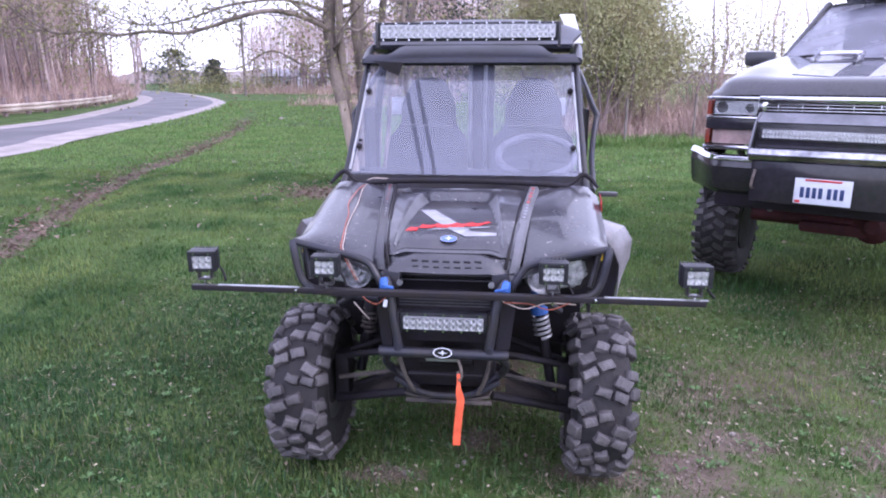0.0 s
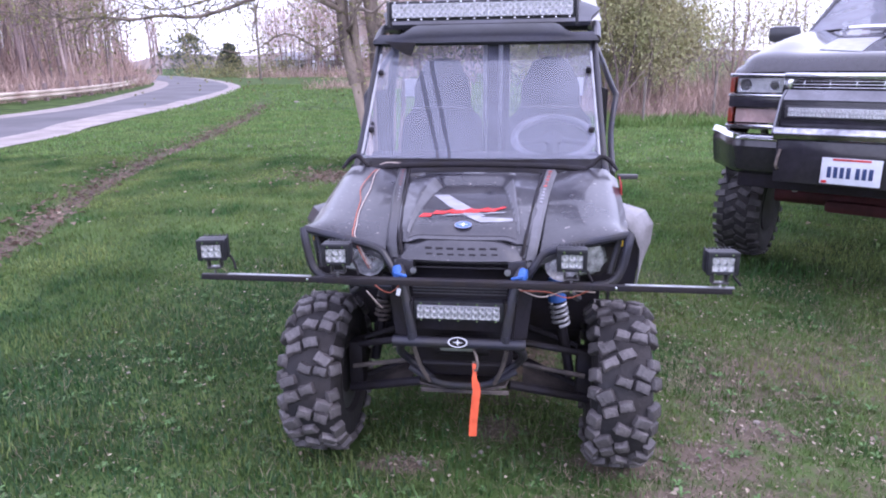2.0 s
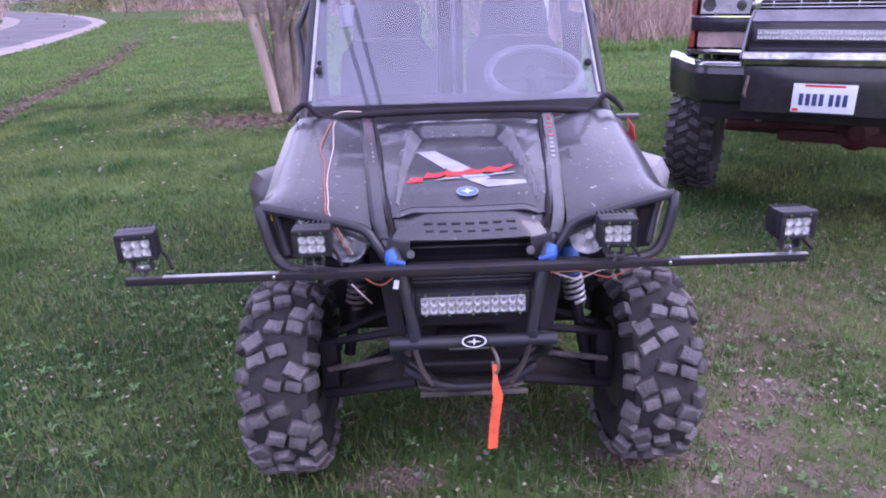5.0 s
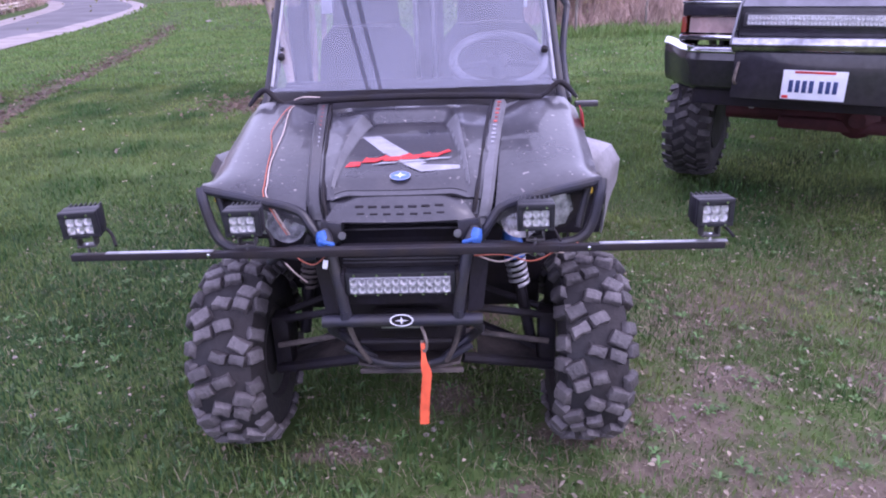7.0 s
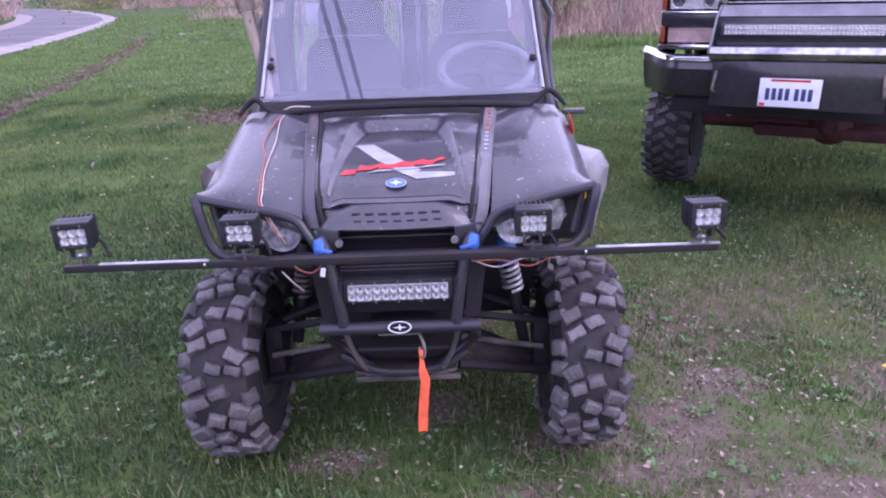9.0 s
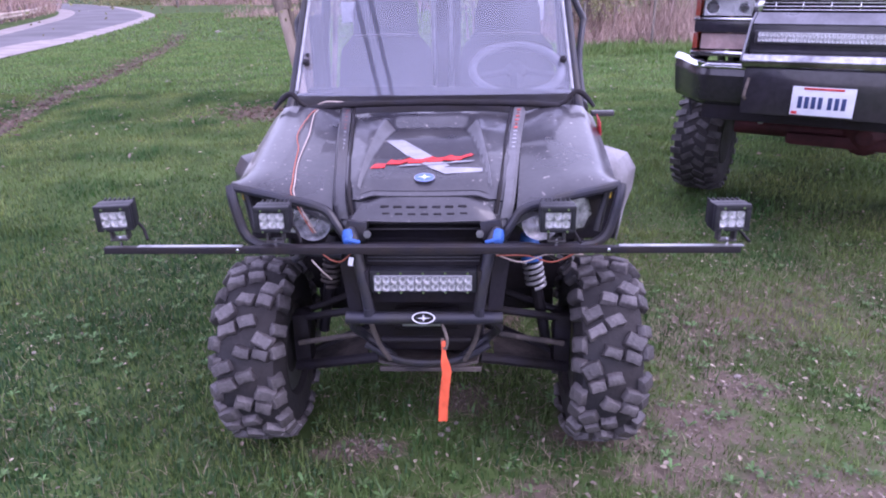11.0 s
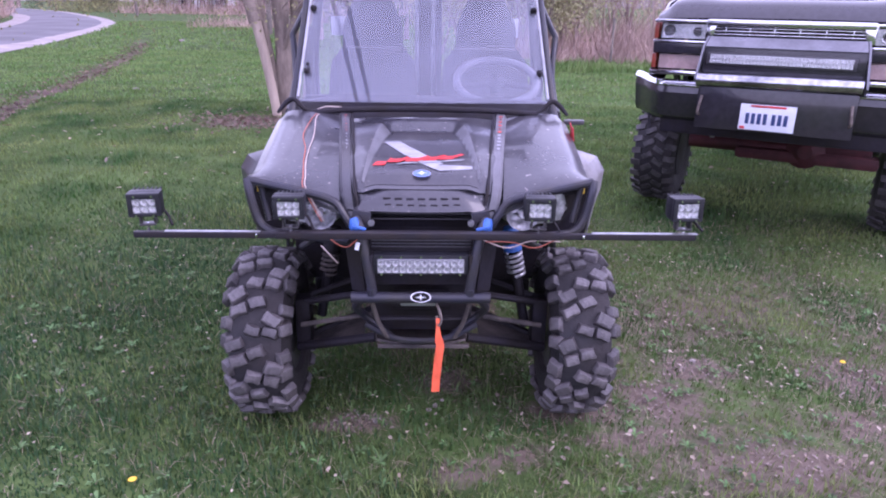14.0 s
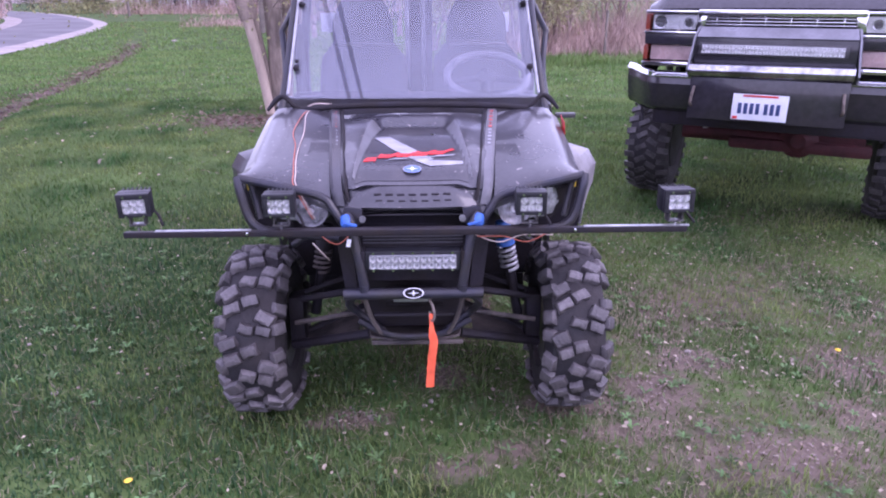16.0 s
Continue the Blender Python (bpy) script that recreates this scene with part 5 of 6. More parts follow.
DIRT = [(-0.27, 0.22, 0.2, 0.07), (0.1, 0.52, 0.14, 0.12), (1.25, 0.66, 0.22, 0.13), (1.0, 0.4, 0.22, 0.16), (1.95, 0.62, 0.25, 0.2), (1.4, 0.0, 0.3, 0.14), (0.62, 0.3, 0.25, 0.1), (-2.4, 7.0, 0.7, 0.5), (0.0, 1.3, 0.45, 0.6), (0.36, -0.02, 0.14, 0.06), (0.8, 0.12, 0.2, 0.09), (0.15, -0.12, 0.16, 0.05), (1.75, 0.25, 0.2, 0.1)]


def ditch_x(y):
    return np.interp(y, [p[1] for p in DITCH], [p[0] for p in DITCH])


def ground_z(x, y):
    """Height of the lawn; works on arrays."""
    x, y = np.asarray(x, float), np.asarray(y, float)
    z = -0.04 * np.clip((x - 0.7) / 0.6, 0, 1)
    z = z + 0.012 * np.sin(1.3 * x + 0.7 * y) * np.sin(0.9 * y - 0.4 * x) + 0.006 * np.sin(5.1 * x + 1.1) * np.sin(4.3 * y)
    near = np.exp(-((x / 1.2) ** 2 + ((y - 1.0) / 1.8) ** 2))
    z = z * (1 - 0.7 * near)
    d = np.abs(x - ditch_x(y))
    z = z - 0.1 * np.exp(-(d / 0.35) ** 2) * (y < 36)
    return z


def dirt_amount(x, y):
    a = np.zeros_like(np.asarray(x, float))
    for cx, cy, rx, ry in DIRT:
        a = np.maximum(a, np.exp(-(((x - cx) / rx) ** 2 + ((y - cy) / ry) ** 2)))
    thin = 0.5 + 0.5 * np.sin(2.3 * x + 1.1 * np.sin(1.7 * y)) * np.sin(2.9 * y + 0.8 * np.sin(2.1 * x))
    a = np.maximum(a, (0.27 + 0.4 * thin) * np.clip((x - 0.35) / 0.7, 0, 1) * np.clip((2.8 - y) / 1.6, 0.12, 1) * np.clip((5.0 - y) / 2.0, 0, 1) * np.clip((y + 2.0) / 0.8, 0, 1))
    a = np.maximum(a, 0.32 * thin * np.clip((4.0 - y) / 2.0, 0, 1) * np.clip((x + 0.9) / 0.9, 0.15, 1))
    d = np.abs(x - ditch_x(y))
    return np.maximum(a, 0.85 * np.exp(-(d / 0.2) ** 2) * (y < 26))


def warp(n, near, far):
    t = np.linspace(-1, 1, n)
    k = 7.0
    return np.sinh(k * t) / math.sinh(k) * far * (1 - near) + t * far * near


gx = warp(300, 0.012, 420.0) - 0.3
gy = warp(300, 0.012, 420.0) + 2.0
XX, YY = np.meshgrid(gx, gy, indexing='ij')
ZZ = ground_z(XX, YY)
verts = np.stack([XX, YY, ZZ], -1).reshape(-1, 3)
idx = np.arange(300 * 300).reshape(300, 300)
faces = np.stack([idx[:-1, :-1], idx[1:, :-1], idx[1:, 1:], idx[:-1, 1:]], -1).reshape(-1, 4)
me = bpy.data.meshes.new("ground")
me.from_pydata(verts.tolist(), [], faces.tolist())
me.shade_smooth()
att = me.attributes.new("bare", 'FLOAT', 'POINT')
att.data.foreach_set("value", dirt_amount(XX, YY).astype(np.float32).ravel())
ground = tagged(new("ground", me), "uneven spring lawn with bare muddy patches", "ground", kind="structure")
mg = mat("lawn_soil", (0.07, 0.108, 0.034), 0.95, var=0.45, scale=1.4, fine=24, bump=0.8, second=(0.035, 0.058, 0.018), spec=0.1)
n, l = mg.node_tree.nodes, mg.node_tree.links
hs = [k for k in n if k.type == 'HUE_SAT'][0]
at = n.new("ShaderNodeAttribute")
at.attribute_name = "bare"
nz = n.new("ShaderNodeTexNoise")
nz.inputs["Scale"].default_value, nz.inputs["Detail"].default_value = 15, 8
gc = n.new("ShaderNodeTexCoord")
l.new(gc.outputs["Object"], nz.inputs["Vector"])
ad = n.new("ShaderNodeMath")
ad.operation = 'ADD'
l.new(at.outputs["Fac"], ad.inputs[0])
l.new(nz.outputs[0], ad.inputs[1])
mr = n.new("ShaderNodeMapRange")
mr.inputs[1].default_value, mr.inputs[2].default_value = 0.8, 1.12
l.new(ad.outputs[0], mr.inputs[0])
soil = n.new("ShaderNodeMix")
soil.data_type = 'RGBA'
soil.inputs[6].default_value = (0.09, 0.072, 0.05, 1)
soil.inputs[7].default_value = (0.2, 0.157, 0.128, 1)
nz2 = n.new("ShaderNodeTexNoise")
nz2.inputs["Scale"].default_value, nz2.inputs["Detail"].default_value = 45, 5
l.new(gc.outputs["Object"], nz2.inputs["Vector"])
l.new(nz2.outputs[0], soil.inputs[0])
fm = n.new("ShaderNodeMix")
fm.data_type = 'RGBA'
l.new(mr.outputs[0], fm.inputs[0])
l.new(hs.outputs[0], fm.inputs[6])
l.new(soil.outputs[2], fm.inputs[7])
l.new(fm.outputs[2], n["Principled BSDF"].inputs["Base Color"])
me.materials.append(mg)


def strip(name, near, far, z, nu, material, label):
    a, b = smooth_line([(x, y, z) for x, y in near], 8), smooth_line([(x, y, z) for x, y in far], 8)
    vs, fs = [], []
    for p, q in zip(a, b):
        for i in range(nu + 1):
            k = lerp(p, q, i / nu)
            vs.append((k.x, k.y, k.z + (0.04 * math.sin(math.pi * i / nu))))
    for j in range(len(a) - 1):
        for i in range(nu):
            o = j * (nu + 1) + i
            fs.append((o, o + 1, o + nu + 2, o + nu + 1))
    m_ = bpy.data.meshes.new(name)
    m_.from_pydata(vs, [], fs)
    m_.shade_smooth()
    m_.materials.append(material)
    return tagged(new(name, m_), label, "road", kind="structure")


M_ROAD = mat("worn_grey_asphalt", (0.135, 0.128, 0.138), 0.85, var=0.2, scale=0.4, fine=8, bump=0.15, second=(0.1, 0.096, 0.104))
M_SHOULDER = mat("pale_gravel_shoulder", (0.32, 0.28, 0.265), 0.95, var=0.25, scale=1.5, fine=20, bump=0.4)
off = lambda line, d: [(x + d, y) for x, y in line]
strip("road_shoulder", off(ROAD_NEAR, 0.5), off(ROAD_FAR, -0.6), 0.02, 10, M_SHOULDER, "pale gravel road shoulder")
strip("road", off(ROAD_NEAR, -0.35), off(ROAD_FAR, 0.3), 0.034, 10, M_ROAD, "worn grey asphalt road curving away")


# ---- trees ----
class Sticks:
    """Many tapering sticks in one mesh, written as plain lists."""
    def __init__(self):
        self.v, self.f = [], []

    def add(self, pts, r0, r1, seg=5):
        pts = [Vector(p) for p in pts]
        side = None
        o = len(self.v)
        for i, p in enumerate(pts):
            t = (pts[min(i + 1, len(pts) - 1)] - pts[max(i - 1, 0)]).normalized()
            side = t.orthogonal().normalized() if side is None else (side - t * side.dot(t)).normalized()
            up = t.cross(side)
            r = r0 + (r1 - r0) * i / (len(pts) - 1)
            for k in range(seg):
                w = 2 * math.pi * k / seg
                self.v.append(tuple(p + (side * math.cos(w) + up * math.sin(w)) * r))
        for i in range(len(pts) - 1):
            for k in range(seg):
                a = o + i * seg
                self.f.append((a + k, a + (k + 1) % seg, a + seg + (k + 1) % seg, a + seg + k))

    def mesh(self, name, material):
        m_ = bpy.data.meshes.new(name)
        m_.from_pydata(self.v, [], self.f)
        m_.shade_smooth()
        m_.materials.append(material)
        return m_


def grow(st, rng, p, d, length, r, depth, tips, seg=5, wander=0.25, rise=0.12, fork=(2, 4), low=0.35):
    """A limb that wanders, tapers and forks; tips collects the ends."""
    n_ = max(3, int(3 + depth))
    pts = [Vector(p)]
    d = Vector(d).normalized()
    for i in range(n_):
        d = (d + Vector((rng.gauss(0, wander), rng.gauss(0, wander), rng.gauss(0, wander) + rise)) * 0.5).normalized()
        pts.append(pts[-1] + d * length / n_)
    st.add(pts, r, r * 0.55, seg)
    if depth == 0:
        tips.append((pts[-1], d))
        tips.append((pts[len(pts) // 2], d))
        return
    for _ in range(rng.randint(*fork)):
        t = rng.uniform(low, 1.0)
        k = min(int(t * n_), n_ - 1)
        q = pts[k].lerp(pts[k + 1], t * n_ - k)
        side = Vector((rng.gauss(0, 1), rng.gauss(0, 1), rng.gauss(0.2, 0.6))).normalized()
        nd = (d * 0.75 + side * 0.8).normalized()
        grow(st, rng, q, nd, length * rng.uniform(0.45, 0.7), r * 0.55 * (1 - 0.3 * t), depth - 1, tips, max(3, seg - 1), wander, rise, fork, 0.2)
    grow(st, rng, pts[-1], d, length * 0.6, r * 0.5, depth - 1, tips, max(3, seg - 1), wander, rise, fork, 0.2)


def leaves(tips, rng, count, spread, size, material, name, flat=1.0):
    vs, fs = [], []
    for p, d in tips:
        for _ in range(count):
            c = p + Vector((rng.gauss(0, spread), rng.gauss(0, spread), rng.gauss(0, spread * flat)))
            a = Vector((rng.gauss(0, 1), rng.gauss(0, 1), rng.gauss(0, 1))).normalized()
            b = a.orthogonal().normalized()
            b = Matrix.Rotation(rng.uniform(0, 6.28), 3, a) @ b
            s_ = size * rng.uniform(0.6, 1.4)
            o = len(vs)
            n_ = a.cross(b)
            vs += [tuple(c - a * s_), tuple(c + b * s_ * 0.45 + n_ * s_ * 0.12), tuple(c + a * s_), tuple(c - b * s_ * 0.45 + n_ * s_ * 0.12)]
            fs.append((o, o + 1, o + 2, o + 3))
    m_ = bpy.data.meshes.new(name)
    m_.from_pydata(vs, [], fs)
    m_.materials.append(material)
    return m_


def child(name, mesh, parent, label=""):
    ob = new(name, mesh)
    ob.parent = parent
    return tagged(ob, label)


# the many-stemmed tree beside the buggy
tree = thing("tree", "many-stemmed grey tree with sparse new leaves and long low branch", "tree")
rng = random.Random(11)
st, tips = Sticks(), []
pale = Sticks()
for pts, r0, r1 in (
        ([(-2.30, 7.6, 1.25), (-2.42, 7.65, 1.75), (-2.48, 7.7, 2.3), (-2.46, 7.72, 2.8), (-2.5, 7.8, 4.6), (-2.3, 7.9, 6.5)], 0.095, 0.08),
        ([(-1.99, 7.75, -0.08), (-2.0, 7.75, 0.4), (-1.985, 7.76, 1.0), (-2.03, 7.8, 1.8), (-2.08, 7.8, 2.6), (-1.9, 7.9, 4.4), (-1.8, 8.0, 6.2)], 0.125, 0.09),
        ([(-2.05, 7.7, -0.05), (-2.14, 7.72, 0.6), (-2.24, 7.7, 1.3), (-2.3, 7.6, 2.2), (-2.3, 7.5, 3.4), (-2.7, 7.3, 5.2)], 0.06, 0.045),
        ([(-1.93, 7.95, -0.05), (-1.87, 8.0, 0.6), (-1.85, 8.0, 1.6), (-1.72, 8.0, 2.8), (-1.4, 8.1, 5.0)], 0.06, 0.045),
        ([(-1.99, 7.7, 0.85), (-1.86, 7.62, 1.15), (-1.74, 7.6, 1.36), (-1.56, 7.55, 1.6), (-1.3, 7.5, 2.2), (-1.1, 7.5, 3.4)], 0.045, 0.03),
        ([(-1.82, 8.1, -0.05), (-1.74, 8.15, 0.7), (-1.66, 8.2, 1.6), (-1.3, 8.3, 3.6)], 0.04, 0.03)):
    line = smooth_line(pts, 4)
    st.add(line, r0, r1, 10)
    for k in range(4, len(line), 2):
        if line[k].z > 2.2:
            a = rng.uniform(0, 6.28)
            grow(st, rng, line[k], (math.cos(a), math.sin(a), 0.5), rng.uniform(0.9, 1.8), r1 * 0.4, 2, tips)
    for k in range(4, len(line)):
        for _ in range(2):
            if 1.3 < line[k].z < 3.2:
                a = rng.uniform(0, 6.28)
                grow(st, rng, line[k], (math.cos(a), math.sin(a), rng.uniform(-0.3, 0.6)), rng.uniform(0.35, 0.8), 0.008, 1, tips, 4, 0.3, 0.05, (1, 3))
pale.add(smooth_line([(-2.07, 7.5, -0.06), (-2.14, 7.52, 0.45), (-2.23, 7.55, 0.95), (-2.33, 7.6, 1.4), (-2.42, 7.66, 1.75)], 4), 0.06, 0.075, 10)
# the long low branch over the lawn
branch = smooth_line([(-2.46, 7.6, 2.25), (-2.75, 7.3, 2.40), (-3.1, 7.1, 2.46), (-3.5, 7.0, 2.38), (-3.9, 7.0, 2.26), (-4.35, 7.0, 2.17), (-4.8, 7.0, 2.2), (-5.2, 6.9, 2.15), (-5.7, 6.9, 2.2), (-6.2, 6.9, 2.2), (-6.8, 6.8, 2.62)], 4)
st.add(branch, 0.038, 0.012, 8)
second = smooth_line([(-2.48, 7.6, 2.5), (-3.0, 7.3, 2.62), (-3.7, 7.2, 2.55), (-4.4, 7.2, 2.36), (-5.0, 7.1, 2.3), (-5.9, 7.0, 2.62)], 4)
st.add(second, 0.024, 0.008, 7)
third = smooth_line([(-2.5, 7.6, 1.9), (-2.75, 7.4, 1.75), (-3.2, 7.3, 1.95), (-3.7, 7.2, 1.7), (-4.2, 7.1, 1.78)], 4)
st.add(third, 0.018, 0.006, 6)
# crooked limb towards the buggy roof
st.add(smooth_line([(-2.46, 7.7, 1.95), (-2.3, 7.5, 2.05), (-2.15, 7.4, 2.25), (-1.95, 7.3, 2.2), (-1.75, 7.3, 2.35)], 4), 0.03, 0.015, 7)
low_tips = []
for line in (branch, second):
    for k in range(5, len(line)):
        for _ in range(2):
            d = Vector((rng.gauss(-0.5, 0.6), rng.gauss(0, 0.7), rng.gauss(0.0, 0.55)))
            grow(st, rng, line[k], d, rng.uniform(0.3, 0.75), 0.009, 1, low_tips, 4, 0.3, 0.05, (1, 2))
for k in range(3, len(third), 2):
    grow(st, rng, third[k], Vector((rng.gauss(-0.6, 0.4), rng.gauss(0, 0.6), rng.gauss(-0.1, 0.4))), 0.5, 0.005, 1, low_tips, 4, 0.3, 0.0, (1, 2))
for _ in range(46):
    q = Vector((rng.uniform(-8.6, -5.0), rng.uniform(6.4, 7.6), rng.uniform(2.15, 3.0)))
    grow(st, rng, q, Vector((-1, rng.gauss(0, 0.5), rng.gauss(-0.1, 0.4))), rng.uniform(0.5, 0.9), 0.007, 1, low_tips, 4, 0.3, 0.0, (1, 2))
st.add(smooth_line([(-5.9, 7.0, 2.62), (-6.8, 6.9, 2.7), (-7.8, 6.9, 2.55), (-8.8, 6.8, 2.7)], 4), 0.012, 0.005, 6)
st.add(smooth_line([(-6.2, 6.9, 2.2), (-7.2, 7.0, 2.3), (-8.2, 7.0, 2.4), (-9.0, 7.0, 2.35)], 4), 0.012, 0.005, 6)
child("trunk", st.mesh("trunk", M_BARK), tree, "grey bark stems and branches")
child("bare_stem", pale.mesh("bare_stem", M_PALEBARK), tree, "pale leaning barkless stem")
child("crown", leaves(tips, rng, 4, 0.22, 0.028, M_LEAF, "crown"), tree, "sparse small spring leaves")
child("low_leaves", leaves(low_tips, rng, 11, 0.13, 0.024, M_LEAF, "low_leaves"), tree, "sparse hanging leaves on the low branch")

# bare woods behind the guard rail
rng = random.Random(21)
st, twig = Sticks(), []
RAIL = [(-21.5, 6.0), (-21.2, 17.0), (-21.4, 25.0), (-23.0, 32.0), (-26.5, 41.0), (-30.5, 49.0), (-35.5, 58.5)]
rail_line = smooth_line([(x, y, 0) for x, y in RAIL], 8)


def bare_tree(x, y, h, r, limbs=9, z0=0.0):
    lean = Vector((rng.gauss(0, 0.05), rng.gauss(0, 0.05), 1))
    p = [Vector((x, y, z0 - 0.1)) + lean * h * k / 4 + Vector((rng.gauss(0, 0.1), rng.gauss(0, 0.1), 0)) for k in range(5)]
    st.add(p, r, r * 0.3, 5)
    for _ in range(limbs):
        k = rng.uniform(0.25, 1)
        q = p[min(int(k * 4), 3)].lerp(p[min(int(k * 4), 3) + 1], k * 4 - min(int(k * 4), 3))
        a = rng.uniform(0, 6.28)
        ln = rng.uniform(0.12, 0.28) * h * (1.2 - k * 0.6)
        e = q + Vector((math.cos(a), math.sin(a), rng.uniform(0.4, 1.1))) * ln
        mid = q.lerp(e, 0.5) + Vector((rng.gauss(0, 0.08), rng.gauss(0, 0.08), 0)) * ln
        st.add([q, mid, e], r * 0.3, r * 0.06, 3)
        for _ in range(3):
            s0 = mid.lerp(e, rng.random())
            a = rng.uniform(0, 6.28)
            s1 = s0 + Vector((math.cos(a), math.sin(a), rng.uniform(0.2, 1.2))) * ln * 0.5
            st.add([s0, s1], r * 0.1, r * 0.03, 3)
            twig.append((s1, ln))


for i in range(420):
    q = rail_line[rng.randrange(len(rail_line))]
    deep = rng.uniform(1.5, 26) if i > 60 else rng.uniform(1.2, 5)
    bare_tree(q.x - 1.0 - deep * 0.95 + rng.gauss(0, 0.5) - 3 * (q.y > 45), q.y + deep * 0.35 + rng.gauss(0, 0.8), rng.uniform(8, 15), rng.uniform(0.04, 0.13), 10)
for i in range(40):       # beyond the bend
    bare_tree(rng.uniform(-75, -52), rng.uniform(75, 110), rng.uniform(6, 11), rng.uniform(0.12, 0.25), 8)
for i in range(230):       # behind the houses and the lawn's far end
    bare_tree(rng.uniform(-30, 0) if i % 3 else rng.uniform(-9, 4), rng.uniform(70, 81) if i % 3 else rng.uniform(38, 60), rng.uniform(6, 9.5), rng.uniform(0.04, 0.1), 15)
for i in range(30):       # behind the shrubs
    bare_tree(rng.uniform(1, 26), rng.uniform(20, 34), rng.uniform(4, 7.5), rng.uniform(0.04, 0.09), 9)
for i in range(90):       # on towards the sides and behind
    a = rng.uniform(2.6, 6.8)
    bare_tree(38 * math.cos(a) * rng.uniform(0.9, 1.3), 38 * math.sin(a) * rng.uniform(0.9, 1.3) - 6, rng.uniform(7, 12), rng.uniform(0.1, 0.2), 6)
tagged(new("bare_woods", st.mesh("bare_woods", M_WOODS)), "dense leafless purple-brown woods in early spring", "woods", kind="stuff")
vs, fs = [], []
for p, ln in twig:
    for _ in range(9):
        c = p + Vector((rng.gauss(0, 0.3), rng.gauss(0, 0.3), rng.gauss(0, 0.3))) * ln
        d = Vector((rng.gauss(0, 0.7), rng.gauss(0, 0.7), rng.gauss(0.5, 0.6))) * ln * 0.3
        w_ = d.orthogonal().normalized() * 0.014
        o = len(vs)
        vs += [tuple(c - w_), tuple(c + w_), tuple(c + d)]
        fs.append((o, o + 1, o + 2))
stuff("twigs", vs, fs, M_TWIGS, "fine bare twigs of the woods", "woods")

# undergrowth: thin upright stalks and tangles
vs, fs = [], []


def tangle(x0, x1, y0, y1, n_, h, w=0.012, z=0.0):
    for _ in range(n_):
        x, y = rng.uniform(x0, x1), rng.uniform(y0, y1)
        b = Vector((x, y, z))
        hh = h * rng.uniform(0.3, 1.2)
        d = Vector((rng.gauss(0, 0.55), rng.gauss(0, 0.55), 1)).normalized() * hh
        s_ = Vector((rng.gauss(0, 1), rng.gauss(0, 1), 0)).normalized() * w
        m_ = b + d * 0.5 + Vector((rng.gauss(0, 0.08), rng.gauss(0, 0.08), 0)) * hh
        o = len(vs)
        vs.extend([tuple(b - s_), tuple(b + s_), tuple(m_ + s_ * 0.7), tuple(m_ - s_ * 0.7), tuple(b + d)])
        fs.extend([(o, o + 1, o + 2, o + 3), (o + 3, o + 2, o + 4)])


tangle(1.6, 5.0, 16.2, 22, 3500, 0.75, 0.009)
tangle(4.6, 20, 15.8, 22, 10500, 1.15, 0.009)
tangle(1.6, 20, 17, 24, 4000, 2.2, 0.009)
tangle(-13, -7, 36, 42, 900, 0.8, 0.015)
tangle(-30, -8, 66, 78, 2500, 1.3, 0.03)
tangle(-34, -6, 86, 96, 3500, 4.2, 0.05)
tangle(-20, -6, 62, 74, 700, 1.6, 0.03)
for q in rail_line[::1]:
    tangle(q.x - 6, q.x - 1.0, q.y - 1.5, q.y + 4, 260, 1.6, 0.015)
    tangle(q.x - 18, q.x - 5.0, q.y - 1.5, q.y + 10, 200, 4.5, 0.03)
stuff("undergrowth", vs, fs, M_REDTWIG, "dry reddish-brown brush at the edge of the lawn", "brush")

# leafy shrubs
SHRUBS = [(2.3, 17.0, 4.4, 1.0), (3.3, 17.6, 4.6, 1.1), (1.2, 18.2, 4.8, 1.0), (4.0, 18.6, 3.2, 0.75), (0.3, 19.4, 3.6, 0.9), (2.8, 19.5, 5.6, 1.2), (5.8, 19.8, 3.4, 0.45), (7.0, 20.5, 3.5, 0.5), (8.8, 21, 3.2, 0.5)]
for x, y, h, thick in SHRUBS:
    sh = thing("shrub_tree", "leafy olive-green shrub tree with thin stems", "shrub", "shrubs behind the lawn")
    s1, tp = Sticks(), []
    for k in range(5):
        a = rng.uniform(0, 6.28)
        grow(s1, rng, (x + 0.25 * math.cos(a), y + 0.25 * math.sin(a), -0.05), (0.22 * math.cos(a), 0.22 * math.sin(a), 1), h * rng.uniform(0.45, 0.62), 0.04, 3, tp, 5, 0.25, 0.1, (2, 3), 0.1)
    child("trunk", s1.mesh("trunk", M_WOODS), sh)
    child("crown", leaves(tp, rng, round(32 * thick) if thick > 0.7 else 6, 0.26, 0.042, M_SHRUBLEAF, "crown"), sh)
